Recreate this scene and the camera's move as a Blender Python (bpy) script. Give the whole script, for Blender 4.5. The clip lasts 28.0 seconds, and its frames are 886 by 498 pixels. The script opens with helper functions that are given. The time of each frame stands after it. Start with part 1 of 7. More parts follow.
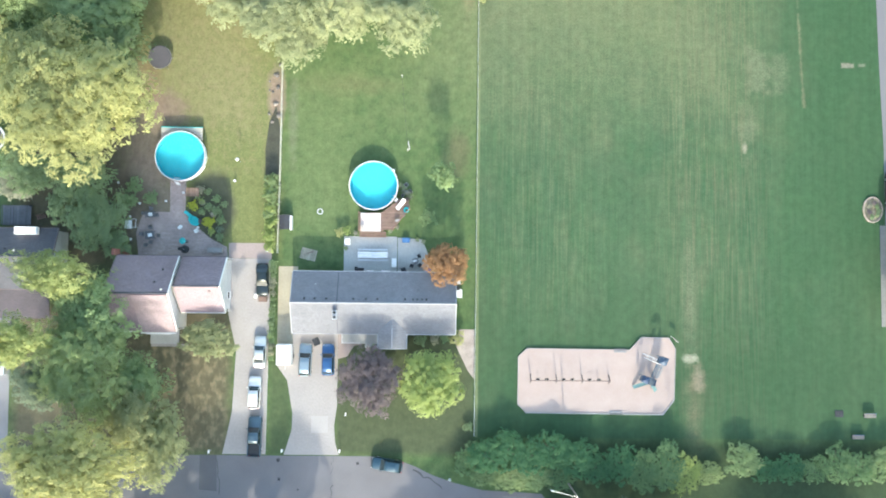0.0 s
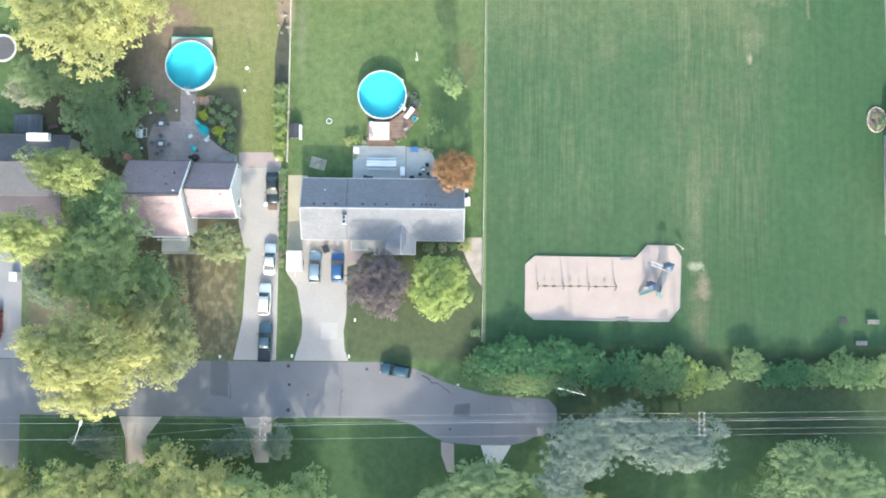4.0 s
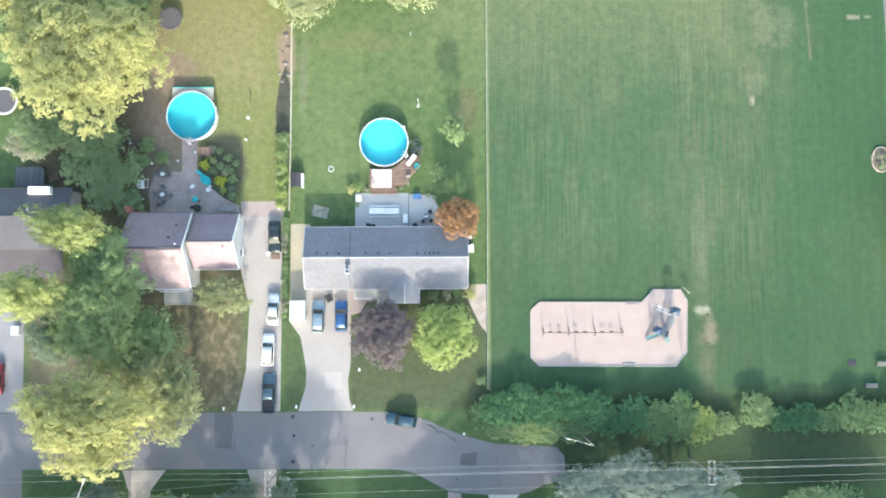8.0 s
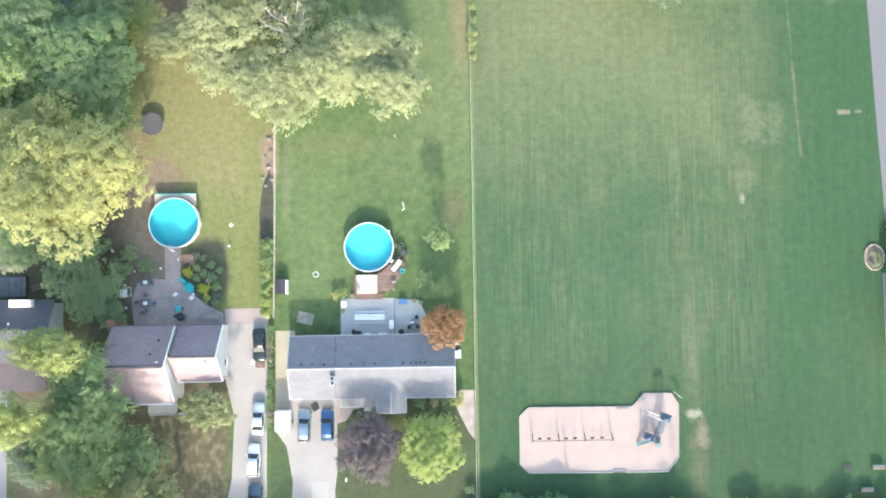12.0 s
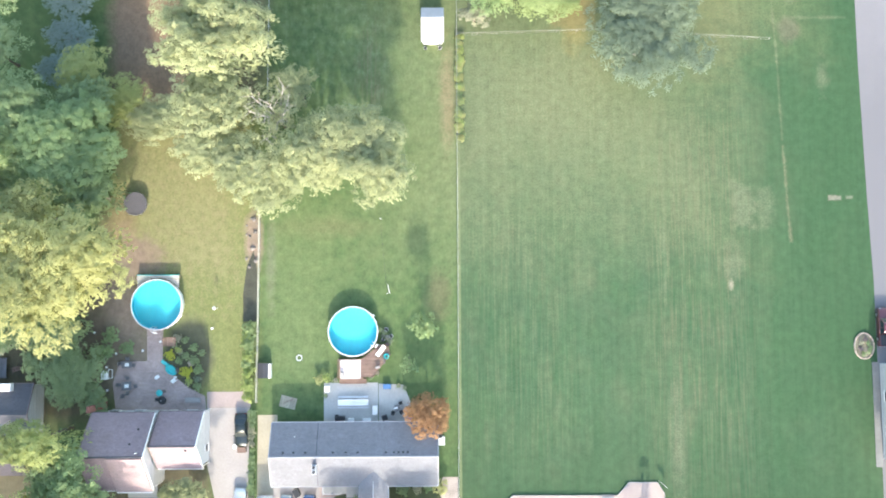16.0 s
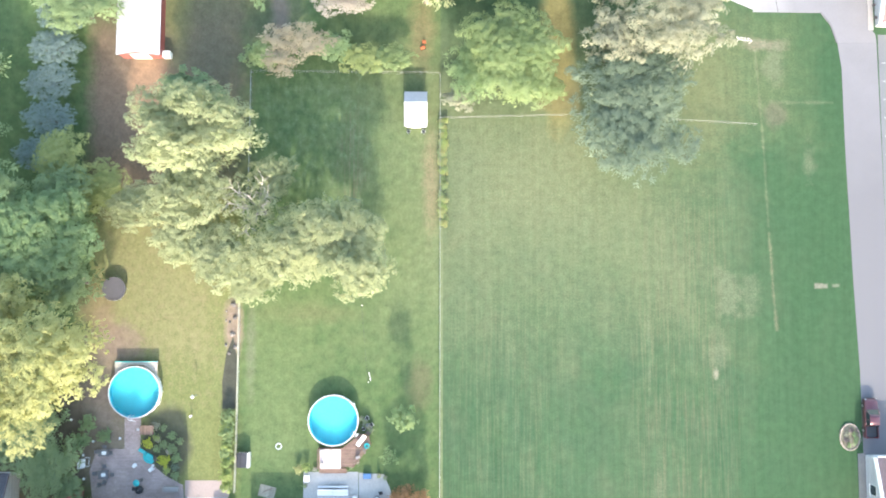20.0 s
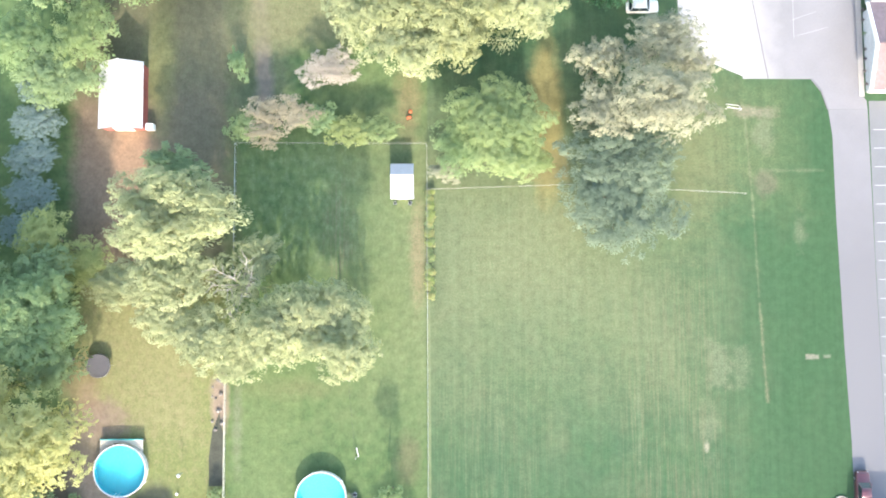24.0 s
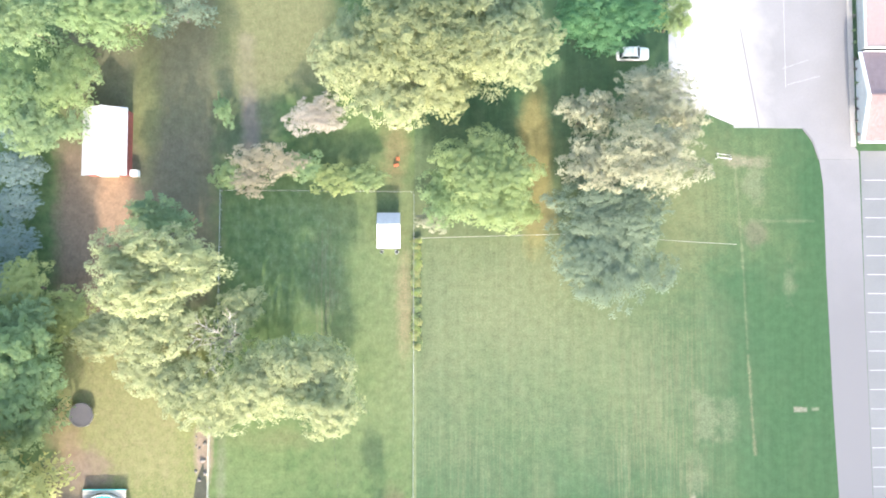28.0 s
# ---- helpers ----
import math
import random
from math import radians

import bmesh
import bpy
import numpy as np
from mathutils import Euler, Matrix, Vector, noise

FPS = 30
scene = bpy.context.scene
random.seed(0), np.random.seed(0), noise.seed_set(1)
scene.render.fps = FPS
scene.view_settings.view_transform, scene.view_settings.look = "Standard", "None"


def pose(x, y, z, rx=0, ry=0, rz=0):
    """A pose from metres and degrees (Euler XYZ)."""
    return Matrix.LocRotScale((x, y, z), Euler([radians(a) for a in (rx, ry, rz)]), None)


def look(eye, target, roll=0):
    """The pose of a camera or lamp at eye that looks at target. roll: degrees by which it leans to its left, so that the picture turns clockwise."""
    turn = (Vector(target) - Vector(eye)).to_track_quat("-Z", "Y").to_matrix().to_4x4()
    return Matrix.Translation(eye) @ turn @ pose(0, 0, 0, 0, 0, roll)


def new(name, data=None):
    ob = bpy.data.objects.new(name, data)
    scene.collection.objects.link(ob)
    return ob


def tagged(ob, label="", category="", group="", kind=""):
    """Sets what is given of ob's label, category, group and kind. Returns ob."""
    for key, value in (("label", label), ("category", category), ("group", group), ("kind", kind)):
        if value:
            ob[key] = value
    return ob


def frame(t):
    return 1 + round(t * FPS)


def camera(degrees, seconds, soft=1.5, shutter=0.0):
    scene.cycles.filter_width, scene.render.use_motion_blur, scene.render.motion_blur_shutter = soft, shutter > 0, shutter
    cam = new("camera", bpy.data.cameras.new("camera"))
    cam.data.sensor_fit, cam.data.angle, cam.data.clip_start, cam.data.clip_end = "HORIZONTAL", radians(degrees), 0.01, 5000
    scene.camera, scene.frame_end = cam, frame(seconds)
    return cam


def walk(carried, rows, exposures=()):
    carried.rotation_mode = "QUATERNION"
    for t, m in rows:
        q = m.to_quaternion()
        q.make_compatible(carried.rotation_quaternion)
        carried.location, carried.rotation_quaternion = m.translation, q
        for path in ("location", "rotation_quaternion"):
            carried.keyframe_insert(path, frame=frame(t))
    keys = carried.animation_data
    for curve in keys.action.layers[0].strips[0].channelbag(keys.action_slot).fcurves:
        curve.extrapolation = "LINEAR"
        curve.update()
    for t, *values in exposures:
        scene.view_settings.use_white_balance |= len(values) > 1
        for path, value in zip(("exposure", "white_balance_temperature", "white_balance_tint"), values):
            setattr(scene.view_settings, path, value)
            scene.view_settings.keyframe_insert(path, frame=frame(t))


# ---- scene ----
cam = camera(60.0, 28.0, 1.9)
PATH = [
    (0, (-1.035, -3.745, 115.782), (-1.0072, -3.6446, 113.785), 16.1),
    (0.5, (-0.701, -5.141, 115.918), (-0.6757, -5.0390, 113.921), 13.7),
    (1, (-0.630, -6.638, 115.978), (-0.6045, -6.5343, 113.981), 13.8),
    (1.5, (-0.733, -8.267, 116.103), (-0.7051, -8.1622, 114.106), 14.8),
    (2, (-0.877, -10.039, 116.086), (-0.8496, -9.9374, 114.088), 15.2),
    (2.5, (-1.250, -11.887, 116.178), (-1.2198, -11.7847, 114.181), 16.3),
    (3, (-1.672, -13.813, 116.190), (-1.6433, -13.7297, 114.192), 19.4),
    (3.5, (-1.964, -15.334, 116.273), (-1.9344, -15.2497, 114.275), 19.9),
    (5.5, (-2.890, -19.175, 116.378), (-2.8609, -19.0895, 114.380), 19.2),
    (6, (-2.972, -18.588, 116.243), (-2.9424, -18.4878, 114.245), 16.3),
    (6.5, (-2.934, -17.144, 116.104), (-2.9072, -17.0374, 114.107), 14.4),
    (7, (-2.662, -15.244, 115.940), (-2.6388, -15.1350, 113.943), 11.7),
    (7.5, (-2.493, -13.427, 115.831), (-2.4715, -13.3146, 113.835), 10.6),
    (8, (-2.463, -11.694, 115.807), (-2.4396, -11.5730, 113.811), 10.7),
    (8.5, (-2.286, -9.608, 115.675), (-2.2642, -9.4879, 113.679), 10.5),
    (9, (-1.878, -7.477, 115.619), (-1.8580, -7.3525, 113.623), 8.7),
    (9.5, (-1.541, -5.735, 115.523), (-1.5228, -5.6091, 113.527), 7.7),
    (10, (-1.219, -3.794, 115.441), (-1.2013, -3.6681, 113.445), 7.3),
    (10.5, (-0.801, -1.820, 115.418), (-0.7852, -1.6934, 113.422), 6.5),
    (11, (-0.370, 0.053, 115.391), (-0.3563, 0.1808, 113.395), 5.6),
    (11.5, (-0.093, 1.776, 115.351), (-0.0790, 1.9014, 113.355), 5.5),
    (12, (0.305, 3.568, 115.249), (0.3187, 3.6980, 113.253), 5.1),
    (12.5, (0.538, 5.320, 115.224), (0.5516, 5.4454, 113.228), 5.4),
    (14.5, (2.066, 11.400, 115.061), (2.0730, 11.5340, 113.066), 2.7),
    (15, (2.459, 12.803, 114.948), (2.4649, 12.9379, 112.952), 2),
    (15.5, (2.722, 14.306, 114.858), (2.7298, 14.4406, 112.862), 2.5),
    (16, (2.818, 15.963, 114.896), (2.8281, 16.0964, 112.900), 4),
    (16.5, (3.135, 17.521, 114.819), (3.1463, 17.6548, 112.824), 4.2),
    (17, (3.473, 18.939, 114.746), (3.4834, 19.0749, 112.750), 4.3),
    (17.5, (3.848, 20.665, 114.693), (3.8594, 20.8034, 112.698), 4.4),
    (18, (4.200, 22.341, 114.705), (4.2111, 22.4765, 112.710), 4.4),
    (18.5, (4.449, 23.923, 114.620), (4.4630, 24.0597, 112.625), 5.3),
    (19, (4.816, 25.509, 114.567), (4.8287, 25.6505, 112.572), 5.3),
    (19.5, (4.883, 27.184, 114.515), (4.8992, 27.3219, 112.519), 6.7),
    (20, (5.206, 28.693, 114.491), (5.2209, 28.8305, 112.496), 6.2),
    (20.5, (5.561, 30.056, 114.483), (5.5748, 30.1924, 112.488), 5.4),
    (21, (5.873, 31.654, 114.361), (5.8861, 31.7895, 112.365), 5.4),
    (21.5, (5.932, 33.142, 114.316), (5.9477, 33.2743, 112.321), 6.6),
    (23.5, (6.715, 38.907, 114.149), (6.7323, 39.0335, 112.153), 7.8),
    (24, (6.978, 40.285, 114.105), (6.9953, 40.4100, 112.109), 7.5),
    (24.5, (7.280, 42.014, 114.010), (7.2954, 42.1347, 112.014), 7.3),
    (25, (7.505, 43.994, 113.902), (7.5209, 44.1161, 111.906), 7.3),
    (25.5, (7.698, 45.638, 113.883), (7.7141, 45.7555, 111.887), 7.6),
    (26, (7.777, 47.177, 113.759), (7.7949, 47.2952, 111.763), 8.3),
    (26.5, (8.069, 48.191, 113.699), (8.0850, 48.3036, 111.702), 8),
    (27, (8.393, 48.738, 113.703), (8.4137, 48.8503, 111.706), 10.1),
    (27.5, (8.586, 48.708, 113.710), (8.6076, 48.8168, 111.713), 10.8),
    (28, (8.707, 48.628, 113.632), (8.7287, 48.7356, 111.635), 11.4),
]
EXPOSURES = [(0, 2.01, 6420, 3), (6, 2.05, 6440, 4), (8, 2.06, 6480, 5), (12, 2.13, 6520, 7), (18, 2.30, 6560, 9), (24, 2.44, 6600, 10), (28, 2.48, 6600, 10)]
walk(cam, [(t, look(eye, target, roll)) for t, eye, target, roll in PATH], EXPOSURES)

# ---- world and sun ----
SUN_ELEVATION, SUN_AZIMUTH = radians(25.0), radians(177.0)
world = bpy.data.worlds.new("world")
scene.world = world
world.use_nodes = True
wn = world.node_tree.nodes
sky = wn.new("ShaderNodeTexSky")
sky.sky_type = "NISHITA"
sky.sun_disc = False
sky.sun_elevation, sky.sun_rotation = SUN_ELEVATION, SUN_AZIMUTH
sky.air_density, sky.dust_density, sky.ozone_density = 1.3, 2.2, 1.0
wn["Background"].inputs["Strength"].default_value = 0.15
world.node_tree.links.new(sky.outputs["Color"], wn["Background"].inputs["Color"])
sun = new("sun", bpy.data.lights.new("sun", "SUN"))
sun.data.energy, sun.data.angle, sun.data.color = 1.76, radians(1.2), (1.0, 0.915, 0.79)
sun.matrix_world = look((120 * math.sin(SUN_AZIMUTH) * math.cos(SUN_ELEVATION), 120 * math.cos(SUN_AZIMUTH) * math.cos(SUN_ELEVATION), 120 * math.sin(SUN_ELEVATION)), (0, 0, 0))


# ---- materials ----
def node_mat(name):
    m = bpy.data.materials.new(name)
    m.use_nodes = True
    nt = m.node_tree
    return m, nt, nt.nodes["Principled BSDF"], nt.nodes, nt.links


def rgb(c):
    return (c[0], c[1], c[2], 1.0)


def scaled(c, k):
    return (min(1, c[0] * k), min(1, c[1] * k), min(1, c[2] * k))


def mat(name, color, rough=0.8, metal=0.0, fine=6.0, coarse=0.6, vary=0.25, bump=0.3, spread=0.12, second=None, coat=0.0):
    """Colour with grain and blotches at two scales, relief, and a small change from piece to piece."""
    m, nt, bsdf, n, l = node_mat(name)
    tc = n.new("ShaderNodeTexCoord")
    a = n.new("ShaderNodeTexNoise")
    a.inputs["Scale"].default_value, a.inputs["Detail"].default_value = fine, 6.0
    b = n.new("ShaderNodeTexNoise")
    b.inputs["Scale"].default_value, b.inputs["Detail"].default_value = coarse, 3.0
    for q in (a, b):
        l.new(tc.outputs["Object"], q.inputs["Vector"])
    add = n.new("ShaderNodeMath")
    add.operation = "ADD"
    l.new(a.outputs["Fac"], add.inputs[0])
    l.new(b.outputs["Fac"], add.inputs[1])
    ramp = n.new("ShaderNodeMapRange")
    ramp.inputs["From Min"].default_value, ramp.inputs["From Max"].default_value = 0.65, 1.35
    l.new(add.outputs[0], ramp.inputs["Value"])
    mix = n.new("ShaderNodeMix")
    mix.data_type = "RGBA"
    mix.inputs["A"].default_value = rgb(scaled(color, 1 - vary))
    mix.inputs["B"].default_value = rgb(second if second else scaled(color, 1 + vary))
    l.new(ramp.outputs["Result"], mix.inputs["Factor"])
    oi = n.new("ShaderNodeObjectInfo")
    mr = n.new("ShaderNodeMapRange")
    mr.inputs["To Min"].default_value, mr.inputs["To Max"].default_value = 1 - spread, 1 + spread
    l.new(oi.outputs["Random"], mr.inputs["Value"])
    hs = n.new("ShaderNodeHueSaturation")
    l.new(mr.outputs["Result"], hs.inputs["Value"])
    l.new(mix.outputs["Result"], hs.inputs["Color"])
    l.new(hs.outputs["Color"], bsdf.inputs["Base Color"])
    bsdf.inputs["Roughness"].default_value, bsdf.inputs["Metallic"].default_value = rough, metal
    bsdf.inputs["Coat Weight"].default_value = coat
    if bump:
        bp = n.new("ShaderNodeBump")
        bp.inputs["Strength"].default_value, bp.inputs["Distance"].default_value = bump, 0.02
        l.new(a.outputs["Fac"], bp.inputs["Height"])
        l.new(bp.outputs["Normal"], bsdf.inputs["Normal"])
    return m


def course_mat(name, color, width, height, mortar=0.02, rough=0.9, vary=0.25, axes="XY", dark=0.55):
    """Courses of shingles, boards or blocks over a blotchy colour."""
    m = mat(name, color, rough, 0.0, 5.0, 0.35, vary, 0.2)
    nt, n, l = m.node_tree, m.node_tree.nodes, m.node_tree.links
    bsdf = n["Principled BSDF"]
    old = bsdf.inputs["Base Color"].links[0].from_socket
    br = n.new("ShaderNodeTexBrick")
    br.inputs["Scale"].default_value = 1.0
    br.inputs["Brick Width"].default_value, br.inputs["Row Height"].default_value = width, height
    br.inputs["Mortar Size"].default_value = mortar
    br.inputs["Color1"].default_value, br.inputs["Color2"].default_value = (1, 1, 1, 1), (0.8, 0.8, 0.8, 1)
    br.inputs["Mortar"].default_value = (dark, dark, dark, 1)
    tc = n.new("ShaderNodeTexCoord")
    if axes == "XY":
        l.new(tc.outputs["Object"], br.inputs["Vector"])
    else:
        sp, cb = n.new("ShaderNodeSeparateXYZ"), n.new("ShaderNodeCombineXYZ")
        l.new(tc.outputs["Object"], sp.inputs[0])
        s = n.new("ShaderNodeMath")
        s.operation = "ADD"
        l.new(sp.outputs["X"], s.inputs[0])
        l.new(sp.outputs["Y"], s.inputs[1])
        if axes == "SZ":
            l.new(s.outputs[0], cb.inputs[0])
            l.new(sp.outputs["Z"], cb.inputs[1])
        else:
            l.new(sp.outputs["Y"], cb.inputs[0])
            l.new(sp.outputs["X"], cb.inputs[1])
        l.new(cb.outputs[0], br.inputs["Vector"])
    mul = n.new("ShaderNodeMix")
    mul.data_type, mul.blend_type = "RGBA", "MULTIPLY"
    mul.inputs["Factor"].default_value = 1.0
    l.new(old, mul.inputs["A"])
    l.new(br.outputs["Color"], mul.inputs["B"])
    l.new(mul.outputs["Result"], bsdf.inputs["Base Color"])
    return m


def leaf_mat(name, color, second, through_light=0.46):
    m, nt, bsdf, n, l = node_mat(name)
    geo = n.new("ShaderNodeNewGeometry")
    tc = n.new("ShaderNodeTexCoord")
    ns = n.new("ShaderNodeTexNoise")
    ns.inputs["Scale"].default_value = 1.7
    l.new(tc.outputs["Object"], ns.inputs["Vector"])
    av = n.new("ShaderNodeMath")
    av.operation = "MULTIPLY_ADD"
    av.inputs[1].default_value = 0.4
    l.new(geo.outputs["Random Per Island"], av.inputs[0])
    sub = n.new("ShaderNodeMapRange")
    sub.inputs["From Min"].default_value, sub.inputs["From Max"].default_value = 0.3, 0.7
    sub.inputs["To Max"].default_value = 0.55
    l.new(ns.outputs["Fac"], sub.inputs["Value"])
    l.new(sub.outputs["Result"], av.inputs[2])
    mix = n.new("ShaderNodeMix")
    mix.data_type = "RGBA"
    mix.inputs["A"].default_value, mix.inputs["B"].default_value = rgb(color), rgb(second)
    l.new(av.outputs[0], mix.inputs["Factor"])
    l.new(mix.outputs["Result"], bsdf.inputs["Base Color"])
    bsdf.inputs["Roughness"].default_value = 0.6
    bsdf.inputs["Specular IOR Level"].default_value = 0.3
    tr = n.new("ShaderNodeBsdfTranslucent")
    l.new(mix.outputs["Result"], tr.inputs["Color"])
    ms = n.new("ShaderNodeMixShader")
    ms.inputs[0].default_value = through_light
    l.new(bsdf.outputs[0], ms.inputs[1])
    l.new(tr.outputs[0], ms.inputs[2])
    l.new(ms.outputs[0], n["Material Output"].inputs["Surface"])
    return m


def glass_mat(name, color):
    m = mat(name, color, 0.16, 0.0, 0.5, 0.2, 0.15, 0.0)
    m.node_tree.nodes["Principled BSDF"].inputs["Specular IOR Level"].default_value = 0.45
    return m


def ground_mat():
    """Lawns, the mown field, bare earth and worn strips, each where it lies on the ground (metres), with some shade and
    sun flecks painted in.
    """
    m, nt, bsdf, n, l = node_mat("grass_ground")
    tc = n.new("ShaderNodeTexCoord")

    def noise_tex(scale, detail=4.0, vec=None):
        q = n.new("ShaderNodeTexNoise")
        q.inputs["Scale"].default_value, q.inputs["Detail"].default_value = scale, detail
        l.new(vec if vec else tc.outputs["Object"], q.inputs["Vector"])
        return q.outputs["Fac"]

    def math_node(op, a, b=None, c=None, clamp=False):
        q = n.new("ShaderNodeMath")
        q.operation, q.use_clamp = op, clamp
        for i, v in enumerate((a, b, c)):
            if v is None:
                continue
            if isinstance(v, (int, float)):
                q.inputs[i].default_value = v
            else:
                l.new(v, q.inputs[i])
        return q.outputs[0]

    def stretch(sx, sy):
        q = n.new("ShaderNodeMapping")
        q.inputs["Scale"].default_value = (sx, sy, 1)
        l.new(tc.outputs["Object"], q.inputs["Vector"])
        return q.outputs[0]

    def sharp(v, lo, hi):
        q = n.new("ShaderNodeMapRange")
        q.inputs["From Min"].default_value, q.inputs["From Max"].default_value = lo, hi
        l.new(v, q.inputs["Value"])
        return q.outputs["Result"]

    sep = n.new("ShaderNodeSeparateXYZ")
    l.new(tc.outputs["Object"], sep.inputs[0])
    wob = noise_tex(0.35, 5.0)
    wob2 = noise_tex(1.6, 3.0)
    jx = math_node("ADD", math_node("MULTIPLY_ADD", wob, 5.0, -2.5), math_node("MULTIPLY_ADD", wob2, 1.6, -0.8))
    X, Y = sep.outputs["X"], sep.outputs["Y"]
    fine = noise_tex(3.5, 8.0)
    mid = noise_tex(0.5, 5.0)
    streak_ns = noise_tex(1.0, 3.0, stretch(1.1, 0.035))
    streak_fine = noise_tex(1.0, 4.0, stretch(3.2, 0.12))
    broad = noise_tex(0.045, 2.0)
    patch = noise_tex(0.16, 6.0)
    streak_tall = sharp(noise_tex(1.0, 5.0, stretch(1.0, 0.7)), 0.46, 0.66)

    def mask(x0, x1, y0, y1, soft, rough=0.0):
        dx = math_node("SUBTRACT", math_node("ABSOLUTE", math_node("SUBTRACT", X, (x0 + x1) / 2)), (x1 - x0) / 2)
        dy = math_node("SUBTRACT", math_node("ABSOLUTE", math_node("SUBTRACT", Y, (y0 + y1) / 2)), (y1 - y0) / 2)
        d = math_node("MAXIMUM", dx, dy)
        if rough:
            d = math_node("MULTIPLY_ADD", jx, rough, d)
        return math_node("MULTIPLY_ADD", d, -1.0 / soft, 0.5, clamp=True)

    def oval(cx, cy, rx, ry, soft, rough=0.0):
        ex = math_node("DIVIDE", math_node("SUBTRACT", X, cx), rx)
        ey = math_node("DIVIDE", math_node("SUBTRACT", Y, cy), ry)
        d = math_node("SQRT", math_node("ADD", math_node("MULTIPLY", ex, ex), math_node("MULTIPLY", ey, ey)))
        d = math_node("MULTIPLY", math_node("SUBTRACT", d, 1.0), min(rx, ry))
        if rough:
            d = math_node("MULTIPLY_ADD", jx, rough, d)
        return math_node("MULTIPLY_ADD", d, -1.0 / soft, 0.5, clamp=True)

    def strip(ax, ay, bx, by, half, soft, rough=0.0):
        ux, uy = bx - ax, by - ay
        ll = ux * ux + uy * uy
        px, py = math_node("SUBTRACT", X, ax), math_node("SUBTRACT", Y, ay)
        t = math_node("DIVIDE", math_node("ADD", math_node("MULTIPLY", px, ux), math_node("MULTIPLY", py, uy)), ll, clamp=True)
        ex, ey = math_node("MULTIPLY_ADD", t, -ux, px), math_node("MULTIPLY_ADD", t, -uy, py)
        d = math_node("SUBTRACT", math_node("SQRT", math_node("ADD", math_node("MULTIPLY", ex, ex), math_node("MULTIPLY", ey, ey))), half)
        if rough:
            d = math_node("MULTIPLY_ADD", jx, rough, d)
        return math_node("MULTIPLY_ADD", d, -1.0 / soft, 0.5, clamp=True)

    def two(fac, a, b):
        q = n.new("ShaderNodeMix")
        q.data_type = "RGBA"
        if isinstance(fac, (int, float)):
            q.inputs["Factor"].default_value = fac
        else:
            l.new(fac, q.inputs["Factor"])
        for s, v in (("A", a), ("B", b)):
            if isinstance(v, tuple):
                q.inputs[s].default_value = rgb(v)
            else:
                l.new(v, q.inputs[s])
        return q.outputs["Result"]

    lawn = two(sharp(mid, 0.35, 0.65), (0.070, 0.114, 0.046), (0.100, 0.142, 0.060))
    field_a = two(sharp(streak_ns, 0.34, 0.66), (0.040, 0.083, 0.042), (0.054, 0.099, 0.053))
    field = two(math_node("MULTIPLY", sharp(streak_fine, 0.42, 0.75), 0.34), field_a, (0.080, 0.122, 0.066))
    field = two(math_node("MULTIPLY", sharp(patch, 0.38, 0.66), 0.55), field, (0.054, 0.106, 0.047))
    field = two(math_node("MULTIPLY", sharp(broad, 0.45, 0.62), 0.5), field, (0.078, 0.112, 0.060))
    blot = sharp(noise_tex(0.28, 7.0, stretch(1.0, 0.45)), 0.50, 0.72)
    field = two(math_node("MULTIPLY", blot, 0.45), field, (0.104, 0.122, 0.070))
    cloud = sharp(noise_tex(0.11, 5.0, stretch(1.0, 0.6)), 0.42, 0.62)
    field = two(math_node("MULTIPLY", cloud, 0.42), field, (0.040, 0.085, 0.042))
    mow = math_node("SINE", math_node("MULTIPLY_ADD", X, 2.09, math_node("MULTIPLY", wob, 1.2)))
    field = two(math_node("MULTIPLY", math_node("MULTIPLY_ADD", mow, 0.11, 0.12), sharp(mid, 0.3, 0.75)), field, (0.098, 0.142, 0.080))
    col = two(mask(5.7, 300.0, -26.0, 400.0, 0.3), lawn, field)
    layers = [col]

    def lay(where, amount, c, streaky=False):
        if streaky:
            where = math_node("MULTIPLY", where, streak_tall if streaky == "tufts" else sharp(streak_fine, 0.44, 0.66))
        layers.append(two(math_node("MULTIPLY", where, math_node("MULTIPLY_ADD", fine, 0.7, amount - 0.35, clamp=True)), layers[-1], c))

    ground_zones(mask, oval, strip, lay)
    col = layers[-1]
    grain = n.new("ShaderNodeHueSaturation")
    l.new(col, grain.inputs["Color"])
    clump = sharp(noise_tex(0.9, 9.0), 0.32, 0.68)
    tuft = sharp(noise_tex(2.4, 6.0, stretch(1.0, 0.55)), 0.35, 0.65)
    shade = math_node("ADD", math_node("MULTIPLY", clump, 0.22), math_node("MULTIPLY", tuft, 0.12))
    inside = mask(5.7, 300.0, -26.0, 400.0, 0.3)
    rows = math_node("ADD", math_node("MULTIPLY", sharp(noise_tex(1.0, 6.0, stretch(1.5, 0.06)), 0.32, 0.68), 0.11), math_node("MULTIPLY", clump, 0.20))
    shade = math_node("ADD", math_node("MULTIPLY", shade, math_node("SUBTRACT", 1.0, inside)), math_node("MULTIPLY", rows, inside))
    l.new(math_node("ADD", math_node("MULTIPLY_ADD", fine, 0.4, 0.63), shade), grain.inputs["Value"])
    l.new(grain.outputs["Color"], bsdf.inputs["Base Color"])
    bsdf.inputs["Roughness"].default_value = 0.95
    bsdf.inputs["Specular IOR Level"].default_value = 0.15
    bp = n.new("ShaderNodeBump")
    bp.inputs["Strength"].default_value, bp.inputs["Distance"].default_value = 0.25, 0.06
    l.new(fine, bp.inputs["Height"])
